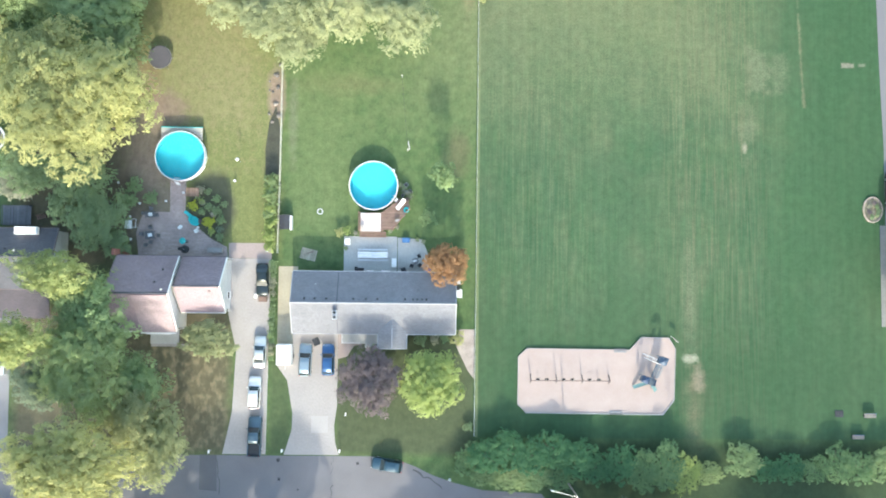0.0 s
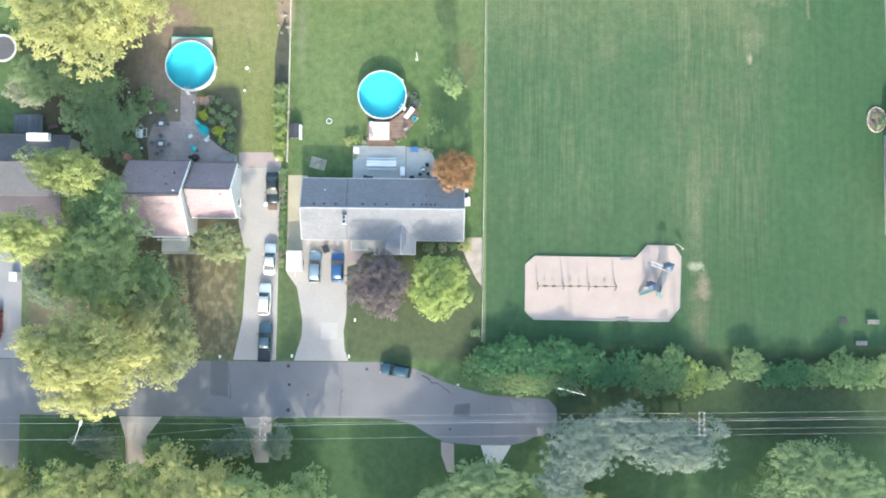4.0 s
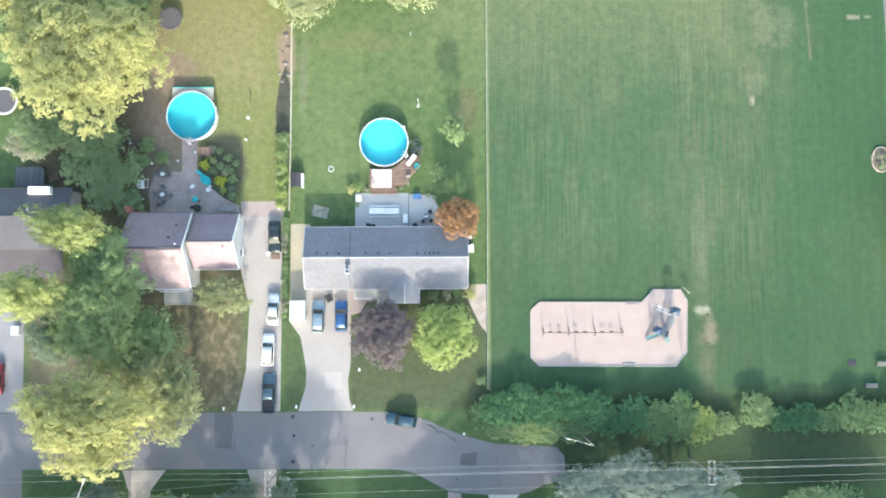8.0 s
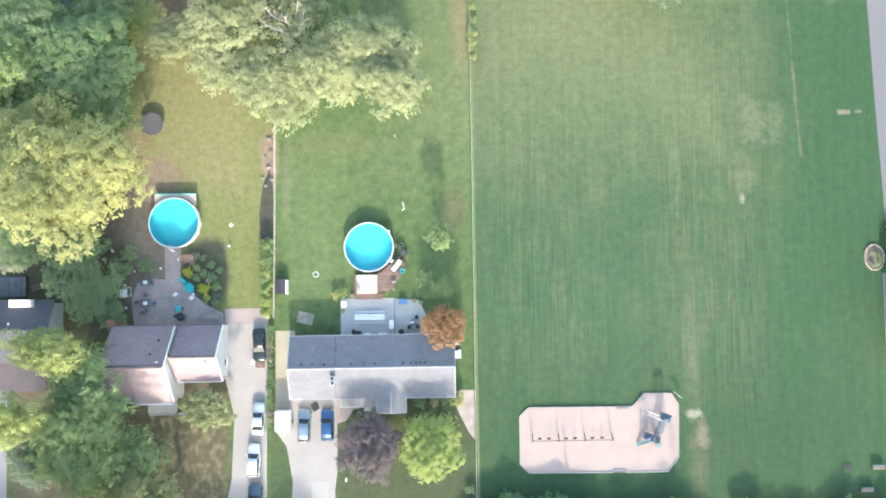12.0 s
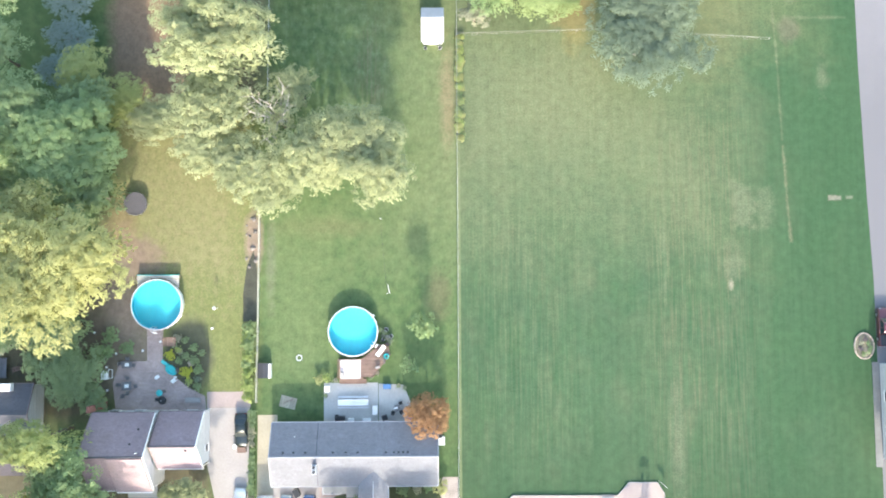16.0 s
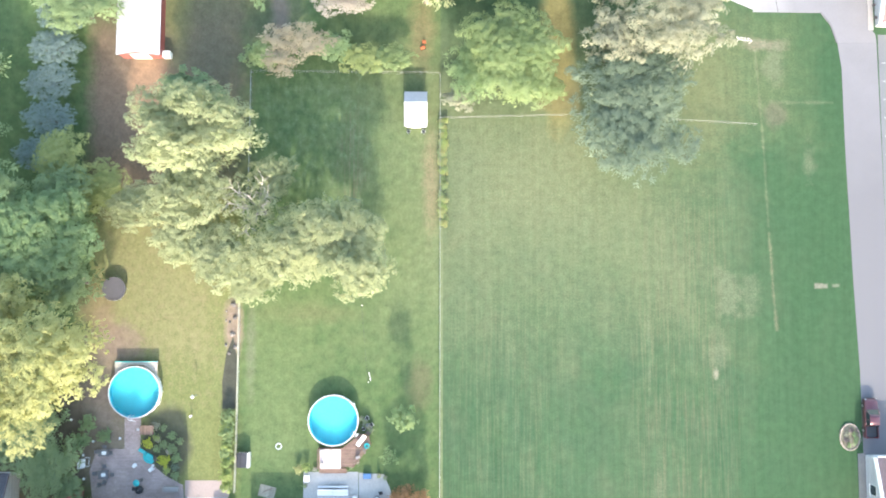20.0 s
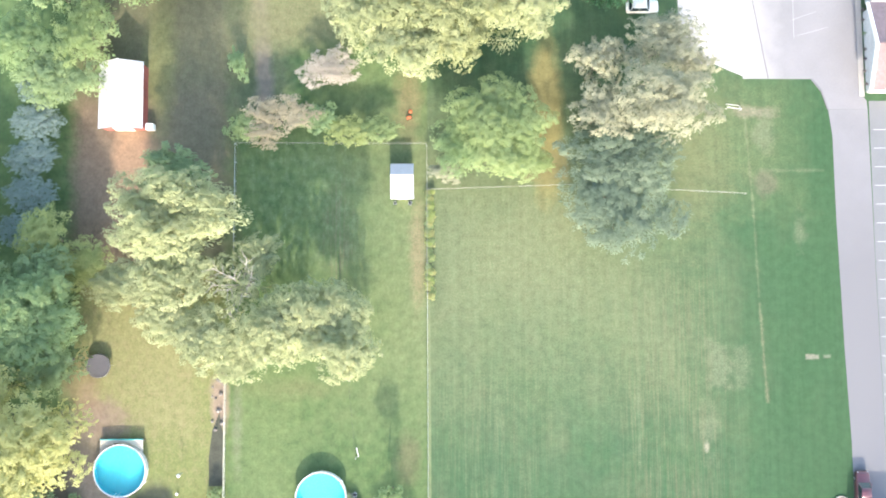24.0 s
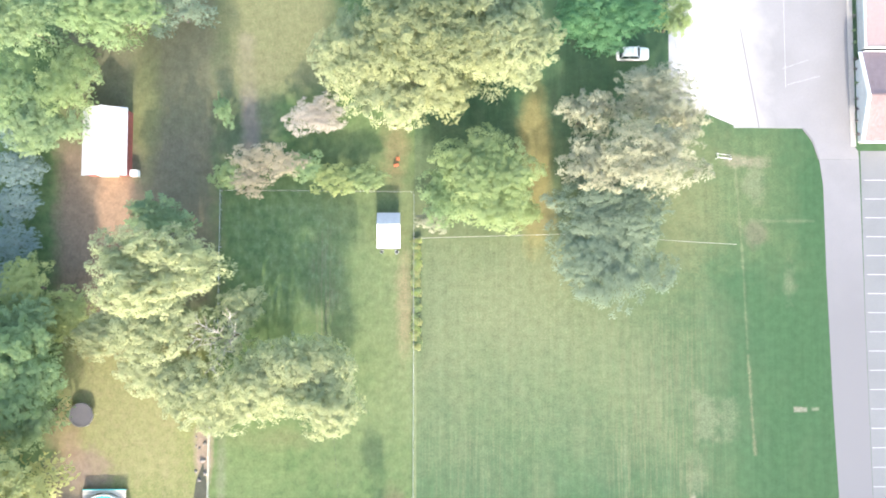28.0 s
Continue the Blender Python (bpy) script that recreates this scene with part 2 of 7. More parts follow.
    l.new(bp.outputs["Normal"], bsdf.inputs["Normal"])
    return m


def ground_zones(mask, oval, strip, lay):
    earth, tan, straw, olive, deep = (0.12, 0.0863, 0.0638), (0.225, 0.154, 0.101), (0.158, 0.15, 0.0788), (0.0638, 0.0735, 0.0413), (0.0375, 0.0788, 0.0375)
    pale = (0.161, 0.169, 0.109)
    lay(mask(34, 50, -24, 44, 6.0, 1.2), 0.42, (0.148, 0.134, 0.084), True)
    lay(mask(7, 24, -10, 30, 8.0, 1.5), 0.34, (0.126, 0.138, 0.080), True)
    # two layers: cloud shade on the east side, painted into the grass colour
    lay(mask(55, 80, -2, 76, 14, 2.0), 0.72, (0.038, 0.082, 0.038))
    lay(mask(44, 80, -26, 76, 24, 2.5), 0.20, (0.040, 0.084, 0.040))
    # darker green towards the field's south end
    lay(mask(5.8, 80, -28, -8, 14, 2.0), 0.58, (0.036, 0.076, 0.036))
    lay(mask(0, 40, 30, 64, 28, 2.5), 0.68, (0.172, 0.180, 0.098))
    # shadow strip of the belt, painted dark on the grass north of it
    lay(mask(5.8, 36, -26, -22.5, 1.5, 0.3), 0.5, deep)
    lay(mask(41, 60, 55, 73, 9, 2.0), 0.5, (0.128, 0.150, 0.074))
    # back garden of the red house
    lay(mask(-46, -24.2, 1, 45, 2.0, 0.3), 0.85, (0.168, 0.180, 0.072))
    lay(mask(-45, -28, 20, 45, 5.0, 0.9), 0.5, (0.225, 0.205, 0.108))
    lay(oval(-43.4, 18.5, 4.6, 7.0, 2.6, 1.1), 0.8, (0.225, 0.175, 0.138))
    lay(mask(-46, -25, 13, 45, 3.0, 0.8), 0.25, (0.24, 0.19, 0.115), "tufts")
    lay(oval(-41.5, 22.5, 3.4, 2.6, 1.8, 1.2), 0.55, (0.20, 0.145, 0.115))
    lay(oval(-45.3, 27.5, 2.6, 4.2, 2.4, 0.9), 0.5, tan)
    lay(oval(-44.5, 10.0, 5.0, 8.0, 3.0, 0.6), 0.8, (0.215, 0.172, 0.142))
    lay(oval(-34.5, 8.0, 3.6, 5.6, 1.2, 0.3), 0.85, (0.075, 0.078, 0.058))
    lay(mask(-64, -46, -2, 20, 4.0, 0.5), 0.8, (0.105, 0.085, 0.064))
    # dry front lawn of the red house
    lay(mask(-63, -31, -28.6, -7.0, 2.0, 0.25), 0.95, (0.124, 0.110, 0.074))
    lay(oval(-37, -20, 4.0, 7.0, 3.0, 1.3), 0.4, (0.150, 0.118, 0.08))
    lay(mask(-46, -31.4, -28.4, -12.6, 2.0, 0.3), 0.75, (0.30, 0.235, 0.15), "tufts")
    lay(mask(-46, -31.4, -28.4, -12.6, 2.0, 0.9), 0.25, (0.060, 0.080, 0.040))
    lay(mask(-23.4, -13, 4, 30, 5.0, 1.0), 0.45, (0.135, 0.168, 0.075))
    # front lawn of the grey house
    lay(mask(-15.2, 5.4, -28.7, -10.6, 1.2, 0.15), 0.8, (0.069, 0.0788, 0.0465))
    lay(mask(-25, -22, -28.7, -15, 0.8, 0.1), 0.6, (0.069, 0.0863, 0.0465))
    # bare strip at the fence, yard behind, far yards
    lay(oval(-24.9, 25.0, 1.3, 4.6, 0.8, 0.25), 0.95, (0.247, 0.188, 0.143))
    lay(oval(-22.4, 21.5, 0.6, 5.0, 0.8, 0.3), 0.6, pale)
    lay(oval(4.2, 47.0, 1.0, 6.5, 1.2, 0.35), 0.5, (0.225, 0.168, 0.105))
    lay(oval(2.6, 16.5, 1.6, 3.5, 1.5, 0.4), 0.5, (0.128, 0.105, 0.0675))
    lay(oval(-7.5, 49.0, 1.8, 8.0, 2.0, 0.8), 0.5, (0.19, 0.150, 0.105), True)
    # sun flecks within the stand's shadow, painted as paler grass
    lay(mask(-22, -4.5, 44, 65, 3.0, 0.9), 0.5, (0.150, 0.200, 0.105), "tufts")
    lay(oval(-14.0, 27.0, 5.0, 1.2, 2.0, 0.4), 0.4, straw)
    lay(mask(-47, -23.5, 46, 95, 3.0, 0.6), 0.85, (0.125, 0.112, 0.072))
    lay(mask(-47, -35.5, 45, 70, 2.5, 0.5), 0.7, (0.185, 0.128, 0.094))
    lay(mask(-46, -25, 53, 72, 4.0, 1.2), 0.36, (0.135, 0.108, 0.08))
    lay(strip(-18.6, 70, -19.6, 86, 1.2, 1.2, 0.3), 0.95, (0.25, 0.195, 0.175))
    lay(oval(-38.5, 60.5, 2.6, 6.5, 1.5, 0.4), 0.95, (0.27, 0.176, 0.112))
    lay(oval(-34.5, 76.0, 2.2, 9.0, 2.0, 0.4), 0.8, (0.15, 0.155, 0.068))
    lay(mask(-24, -15, 68, 84, 2.5, 0.8), 0.55, (0.105, 0.105, 0.068))
    lay(mask(-24, -6, 78, 130, 4.0, 0.6), 0.8, straw)
    lay(oval(2.8, 70.0, 1.7, 5.5, 1.6, 0.5), 0.6, (0.19, 0.150, 0.080))
    lay(oval(23.6, 67.0, 2.5, 12.0, 1.4, 0.3), 0.95, (0.205, 0.182, 0.080))
    lay(mask(20, 27, 57.6, 62, 0.8, 0.15), 0.7, (0.18, 0.162, 0.08))
    # worn places in the field
    lay(mask(47.4, 50.2, 26.6, 33.1, 1.2, 0.8), 0.36, pale)
    lay(mask(50.8, 53.3, 26.8, 33.1, 1.2, 0.8), 0.28, pale)
    lay(oval(47.0, 20.5, 1.0, 3.0, 1.4, 0.7), 0.38, pale)
    lay(oval(46.6, 18.0, 0.45, 0.8, 0.4, 0.1), 0.9, (0.225, 0.21, 0.15))
    lay(strip(55.0, 39.0, 55.8, 24.5, 0.10, 0.4, 0.25), 0.48, (0.19, 0.172, 0.112))
    lay(strip(53.7, 67.0, 54.6, 52.0, 0.12, 0.4, 0.15), 0.45, (0.165, 0.169, 0.105))
    lay(strip(54.6, 52.0, 55.0, 40.0, 0.10, 0.35, 0.15), 0.38, (0.165, 0.169, 0.105))
    lay(mask(61.7, 63.6, 30.75, 31.4, 0.3, 0.14), 0.75, (0.22, 0.20, 0.16))
    lay(mask(64.3, 65.4, 30.9, 31.3, 0.3, 0.14), 0.6, (0.19, 0.188, 0.143))
    lay(mask(56, 65.5, 58.75, 59.15, 0.5, 0.25), 0.42, pale)
    lay(oval(54.8, 68.0, 2.6, 0.9, 0.9, 0.5), 0.55, (0.225, 0.188, 0.143))
    lay(oval(56.5, 64.5, 1.5, 2.6, 0.9, 0.5), 0.42, pale)
    lay(oval(56.5, 57.0, 1.6, 2.0, 0.9, 0.35), 0.5, (0.128, 0.112, 0.0825))
    lay(oval(61.5, 49.5, 0.8, 2.5, 0.9, 0.5), 0.4, pale)
    lay(oval(45.5, 60.0, 4.5, 10.0, 6.0, 1.4), 0.3, straw)
    lay(oval(39.2, -17.2, 0.8, 1.7, 0.9, 0.4), 0.62, (0.23, 0.185, 0.14))
    lay(oval(38.0, -14.0, 1.1, 0.6, 0.5, 0.3), 0.85, (0.315, 0.315, 0.24))
    lay(oval(38.5, -22.0, 1.0, 6.0, 1.8, 0.6), 0.4, (0.18, 0.15, 0.0975))
    lay(oval(38.0, -5.5, 0.9, 7.0, 1.5, 0.4), 0.45, pale)
    lay(strip(36.7, 15, 36.6, 27, 0.1, 0.5, 0.15), 0.3, pale)
    lay(mask(5.66, 6.0, -26, 56, 0.25, 0.03), 0.9, (0.165, 0.19, 0.10))
    # south of the street: ground painted dark for the tree shade lying there
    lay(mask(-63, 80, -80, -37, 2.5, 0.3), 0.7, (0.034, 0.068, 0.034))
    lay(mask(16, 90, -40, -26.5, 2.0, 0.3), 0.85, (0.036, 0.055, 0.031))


def graded_mat(name, pale, dark, x_from, x_to, along="X"):
    """Asphalt graded from one tone to another along an axis, in ragged patches."""
    m = mat(name, dark, 0.9, 0, 6.0, 0.15, 0.12, 0.25, 0.02)
    n, l = m.node_tree.nodes, m.node_tree.links
    tc = n.new("ShaderNodeTexCoord")
    sep = n.new("ShaderNodeSeparateXYZ")
    l.new(tc.outputs["Object"], sep.inputs[0])
    ns = n.new("ShaderNodeTexNoise")
    ns.inputs["Scale"].default_value, ns.inputs["Detail"].default_value = 0.3, 6.0
    l.new(tc.outputs["Object"], ns.inputs["Vector"])
    ma = n.new("ShaderNodeMath")
    ma.operation = "MULTIPLY_ADD"
    ma.inputs[1].default_value = 9.0
    l.new(ns.outputs["Fac"], ma.inputs[0])
    l.new(sep.outputs[along], ma.inputs[2])
    mr = n.new("ShaderNodeMapRange")
    mr.inputs["From Min"].default_value, mr.inputs["From Max"].default_value = x_from + 4.5, x_to + 4.5
    l.new(ma.outputs[0], mr.inputs["Value"])
    mix = n.new("ShaderNodeMix")
    mix.data_type = "RGBA"
    mix.inputs["A"].default_value = rgb(pale)
    bsdf = n["Principled BSDF"]
    l.new(mr.outputs["Result"], mix.inputs["Factor"])
    l.new(bsdf.inputs["Base Color"].links[0].from_socket, mix.inputs["B"])
    l.new(mix.outputs["Result"], bsdf.inputs["Base Color"])
    return m


GRASS = ground_mat()
ASPHALT = mat("asphalt", (0.166, 0.160, 0.168), 0.9, 0, 9.0, 0.18, 0.14, 0.3, 0.02)
ASPHALT_DARK = mat("dark_asphalt_patch", (0.0975, 0.0938, 0.0975), 0.9, 0, 9.0, 0.5, 0.2, 0.3)
TAR = mat("tar_crack_filler", (0.07, 0.068, 0.07), 0.7, 0, 9.0, 0.5, 0.2, 0.1)
CONCRETE = mat("pale_concrete", (0.33, 0.306, 0.292), 0.9, 0, 4.0, 0.22, 0.13, 0.2, 0.05)
CONCRETE_GREY = mat("grey_concrete", (0.435, 0.43, 0.405), 0.9, 0, 4.0, 0.3, 0.16, 0.2, 0.06)
CONCRETE_SAND = mat("sandy_pink_concrete", (0.36, 0.315, 0.285), 0.9, 0, 4.0, 0.3, 0.16, 0.2, 0.05)
CONCRETE_ROSE = mat("rose_concrete", (0.32, 0.262, 0.245), 0.9, 0, 4.0, 0.3, 0.14, 0.2, 0.05)
LOT = mat("bright_lot_concrete", (0.43, 0.412, 0.405), 0.9, 0, 3.0, 0.12, 0.10, 0.2, 0.05)
PAVER = course_mat("brown_paver", (0.45, 0.365, 0.345), 0.4, 0.2, 0.012, 0.9, 0.25)
CHIPS = mat("pink_play_bark", (0.40, 0.325, 0.295), 0.95, 0, 8.0, 0.45, 0.04, 0.4, 0.02, (0.335, 0.262, 0.232))
GRAVEL = mat("pale_gravel", (0.315, 0.27, 0.24), 0.95, 0, 7.0, 0.8, 0.3, 0.5)
PAINT_WHITE = mat("white_line_paint", (0.33, 0.33, 0.335), 0.7, 0, 6.0, 1.0, 0.12, 0.1)
WHITE = mat("white_paint", (0.80, 0.79, 0.77), 0.55, 0, 3.0, 0.6, 0.06, 0.08)
RIM_PALE = mat("pale_grey_vent", (0.5, 0.5, 0.5), 0.6, 0.1, 4.0, 0.6, 0.1, 0.05)
WHITE_METAL = mat("white_metal_roof", (0.60, 0.595, 0.605), 0.4, 0.1, 2.0, 0.3, 0.05, 0.05)
SIDING = course_mat("white_siding", (0.72, 0.71, 0.69), 4.0, 0.16, 0.012, 0.6, 0.06, "SZ", 0.7)
SIDING_GREY = course_mat("pale_grey_siding", (0.52, 0.53, 0.55), 4.0, 0.16, 0.012, 0.6, 0.08, "SZ", 0.7)
RED_BOARD = course_mat("red_board", (0.36, 0.10, 0.085), 0.2, 6.0, 0.012, 0.7, 0.15, "SZ", 0.6)
BRICK = course_mat("red_brick", (0.30, 0.13, 0.10), 0.22, 0.075, 0.01, 0.9, 0.2, "SZ", 1.3)
SHINGLE_GREY = course_mat("blue_grey_shingle", (0.208, 0.211, 0.230), 0.33, 0.145, 0.012, 0.92, 0.14)
SHINGLE_ROSE = course_mat("rose_brown_shingle", (0.322, 0.248, 0.272), 0.33, 0.145, 0.012, 0.92, 0.16)
SHINGLE_PALE = course_mat("bleached_rose_shingle", (0.345, 0.268, 0.280), 0.33, 0.145, 0.012, 0.92, 0.16)
SHINGLE_DARK = course_mat("charcoal_shingle", (0.108, 0.110, 0.128), 0.33, 0.145, 0.012, 0.92, 0.2)
SHINGLE_SCHOOL = course_mat("mauve_shingle", (0.225, 0.161, 0.165), 0.33, 0.145, 0.012, 0.92, 0.12, "YX")
DARK = mat("dark_grey_metal", (0.035, 0.037, 0.04), 0.5, 0.3, 6.0, 1.0, 0.2, 0.1)
STEEL = mat("galvanised_steel", (0.55, 0.56, 0.57), 0.4, 0.8, 8.0, 1.0, 0.15, 0.05)
RAIL = mat("pale_fence_rail", (0.554, 0.563, 0.538), 0.5, 0.2, 8.0, 1.0, 0.12, 0.05)
RUBBER = mat("black_rubber", (0.02, 0.02, 0.021), 0.85, 0, 9.0, 2.0, 0.2, 0.2)
WOOD = mat("brown_deck_wood", (0.195, 0.128, 0.101), 0.85, 0, 5.0, 0.8, 0.25, 0.3, 0.2)
WOOD_PALE = mat("pale_deck_board", (0.465, 0.427, 0.375), 0.8, 0, 5.0, 0.8, 0.12, 0.2, 0.1)
WOOD_GREY = mat("weathered_grey_wood", (0.315, 0.3, 0.292), 0.9, 0, 5.0, 0.8, 0.2, 0.3, 0.15)
POLE_WOOD = mat("utility_pole_wood", (0.23, 0.205, 0.185), 0.9, 0, 5.0, 0.8, 0.25, 0.3)
BARK = mat("tree_bark", (0.17, 0.14, 0.115), 0.95, 0, 6.0, 1.0, 0.35, 0.6)
BARK_PALE = mat("bare_grey_limb", (0.36, 0.33, 0.31), 0.95, 0, 6.0, 1.0, 0.25, 0.5)
DARK_BED = mat("dark_mulch", (0.062, 0.064, 0.046), 0.95, 0, 6.0, 1.0, 0.35, 0.6)
STONE = mat("garden_stone", (0.182, 0.164, 0.15), 0.9, 0, 4.0, 1.2, 0.3, 0.4, 0.3)
POOL_LINER = mat("cyan_pool_liner", (0.045, 0.455, 0.56), 0.6, 0, 1.2, 0.25, 0.10, 0.05)
WATER = mat("pool_water", (0.80, 0.97, 1.0), 0.04, 0, 1.6, 0.4, 0.02, 0.12)
WATER.node_tree.nodes["Principled BSDF"].inputs["Transmission Weight"].default_value = 1.0
WATER.node_tree.nodes["Principled BSDF"].inputs["IOR"].default_value = 1.33
LINER = mat("pool_wall_white", (0.72, 0.74, 0.74), 0.5, 0, 3.0, 0.6, 0.08, 0.05)
TEAL = mat("turquoise_plastic", (0.0225, 0.36, 0.375), 0.5, 0, 3.0, 0.6, 0.1, 0.05)
BLUE_PLASTIC = mat("blue_plastic", (0.045, 0.115, 0.26), 0.45, 0, 3.0, 0.6, 0.15, 0.05)
BLUE_GREY = mat("slate_blue_plastic", (0.12, 0.17, 0.24), 0.5, 0, 3.0, 0.6, 0.15, 0.05)
ORANGE = mat("orange_plastic", (0.55, 0.17, 0.07), 0.5, 0, 3.0, 0.6, 0.1, 0.05)
MAT_BLACK = mat("trampoline_mesh", (0.10, 0.095, 0.105), 0.8, 0, 6.0, 0.8, 0.15, 0.1)
GLASS = glass_mat("dark_window_glass", (0.03, 0.04, 0.05))
CAR_GLASS = glass_mat("car_window_glass", (0.02, 0.03, 0.035))
LAMP_GLASS = glass_mat("pale_lamp_glass", (0.6, 0.62, 0.65))
TAIL = mat("red_lens", (0.35, 0.01, 0.01), 0.2, 0, 3.0, 0.6, 0.1, 0.0)


# ---- building helpers ----
def part(name, bm, material, parent=None, label="", smooth=False):
    me = bpy.data.meshes.new(name)
    bm.to_mesh(me)
    bm.free()
    me.materials.append(material)
    if smooth:
        me.polygons.foreach_set("use_smooth", [True] * len(me.polygons))
    ob = new(name, me)
    ob.parent = parent
    if label:
        ob["label"] = label
    return ob


def share(ob, parent, m=None):
    """Another piece on the same mesh."""
    q = new(ob.name.split(".")[0], ob.data)
    q.parent = parent
    q.matrix_basis = m if m else ob.matrix_basis.copy()
    for k in ("label",):
        if k in ob:
            q[k] = ob[k]
    return q


def thing(name, label, category, x=0, y=0, z=0, rz=0, group="", kind=""):
    e = new(name)
    e.empty_display_size = 0.3
    e.matrix_basis = pose(x, y, z, 0, 0, rz)
    return tagged(e, label, category, group, kind)


def box(cx, cy, cz, sx, sy, sz, rz=0, bevel=0.0, bm=None, rx=0, ry=0):
    bm = bm if bm else bmesh.new()
    r = bmesh.ops.create_cube(bm, size=1, matrix=pose(cx, cy, cz, rx, ry, rz) @ Matrix.Diagonal((sx, sy, sz, 1)))
    if bevel:
        edges = {e for v in r["verts"] for e in v.link_edges}
        bmesh.ops.bevel(bm, geom=list(edges), offset=bevel, segments=2, affect="EDGES", profile=0.5)
    return bm


def rod(a, b, r0, r1=None, n=8, bm=None):
    bm = bm if bm else bmesh.new()
    a, b = Vector(a), Vector(b)
    d = b - a
    m = Matrix.Translation((a + b) / 2) @ d.to_track_quat("Z", "Y").to_matrix().to_4x4()
    bmesh.ops.create_cone(bm, cap_ends=True, segments=n, radius1=r0, radius2=r0 if r1 is None else r1, depth=d.length, matrix=m)
    return bm


def prism(poly, z0, z1, bm=None):
    bm = bm if bm else bmesh.new()
    lo = [bm.verts.new((x, y, z0)) for x, y in poly]
    hi = [bm.verts.new((x, y, z1)) for x, y in poly]
    k = len(poly)
    area = sum(poly[i][0] * poly[(i + 1) % k][1] - poly[(i + 1) % k][0] * poly[i][1] for i in range(k))
    if area < 0:
        lo.reverse(), hi.reverse()
    bm.faces.new(hi)
    bm.faces.new(lo[::-1])
    for i in range(k):
        bm.faces.new((lo[i], lo[(i + 1) % k], hi[(i + 1) % k], hi[i]))
    return bm


def loft(rings, bm=None, cap=True):
    bm = bm if bm else bmesh.new()
    vs = [[bm.verts.new(p) for p in ring] for ring in rings]
    k = len(vs[0])
    for a, b in zip(vs, vs[1:]):
        for i in range(k):
            bm.faces.new((a[i], a[(i + 1) % k], b[(i + 1) % k], b[i]))
    if cap:
        bm.faces.new(vs[0][::-1])
        bm.faces.new(vs[-1])
    bmesh.ops.recalc_face_normals(bm, faces=bm.faces)
    return bm


def slab(a, b, c, d, thick, bm=None):
    """A sheet through four corners, given thickness downwards."""
    up = [Vector(p) for p in (a, b, c, d)]
    return loft([[p - Vector((0, 0, thick)) for p in up], up], bm)


def ring_band(r0, r1, z0, z1, n=32, bm=None):
    bm = bm if bm else bmesh.new()
    rows = []
    for i in range(n):
        a = 2 * math.pi * i / n
        c, s = math.cos(a), math.sin(a)
        rows.append([bm.verts.new((r * c, r * s, z)) for r, z in ((r0, z0), (r1, z0), (r1, z1), (r0, z1))])
    for i in range(n):
        p, q = rows[i], rows[(i + 1) % n]
        for k in range(4):
            bm.faces.new((p[k], q[k], q[(k + 1) % 4], p[(k + 1) % 4]))
    bmesh.ops.recalc_face_normals(bm, faces=bm.faces)
    return bm


def arc_piece(r0, r1, z0, z1, a0, a1, steps=3):
    rings = []
    for i in range(steps + 1):
        a = a0 + (a1 - a0) * i / steps
        c, s = math.cos(a), math.sin(a)
        rings.append([(r * c, r * s, z) for r, z in ((r0, z0), (r1, z0), (r1, z1), (r0, z1))])
    return loft(rings)


def flat(name, poly, material, label, category, top, kind="structure"):
    return tagged(part(name, prism(poly, -0.15, top), material), label, category, "", kind)


# ---- ground, street, paving ----
g = bmesh.new()
bmesh.ops.create_grid(g, x_segments=2, y_segments=2, size=2500)
tagged(part("ground", g, GRASS), "mown green lawns and striped field with worn earth patches and painted shade", "ground", "", "structure")

road = flat("road", [(-160, -28.8), (-9.3, -28.95), (-7.0, -29.2), (-5.0, -29.75), (-3.0, -30.5), (-0.8, -31.6), (2.6, -32.75), (6.8, -33.8), (12.8, -34.1), (15.6, -34.3), (16.8, -35.6), (17.1, -39.1), (13.6, -39.9), (11.8, -40.8), (9.8, -41.25), (5.1, -41.25), (0.0, -40.85), (-2.5, -39.6), (-5.0, -38.15), (-7.0, -37.6), (-9.3, -37.35), (-63.4, -37.1), (-63.2, -160), (-73, -160), (-73, -37.1), (-160, -37.0)], ASPHALT, "worn grey asphalt street ending in a dead end", "road", 0.02)
part("asphalt_patch", prism([(1.5, -35.2), (3.8, -35.0), (3.7, -37.0), (1.2, -36.9)], 0.021, 0.026), ASPHALT_DARK, road, "darker square of newer asphalt")
part("asphalt_patch", prism([(-35.2, -28.9), (-32.7, -28.9), (-32.6, -34.2), (-35.2, -34.0)], 0.021, 0.024), mat("greyer_asphalt", (0.131, 0.128, 0.135), 0.9, 0, 9.0, 0.3, 0.12, 0.3), road)
part("pale_end_patch", prism([(9.8, -34.6), (13.4, -34.8), (14.5, -37.8), (12.5, -38.2), (10.6, -36.8)], 0.021, 0.024), mat("chalky_asphalt", (0.203, 0.199, 0.206), 0.95, 0, 5.0, 0.4, 0.25, 0.3), road, "chalky worn asphalt")


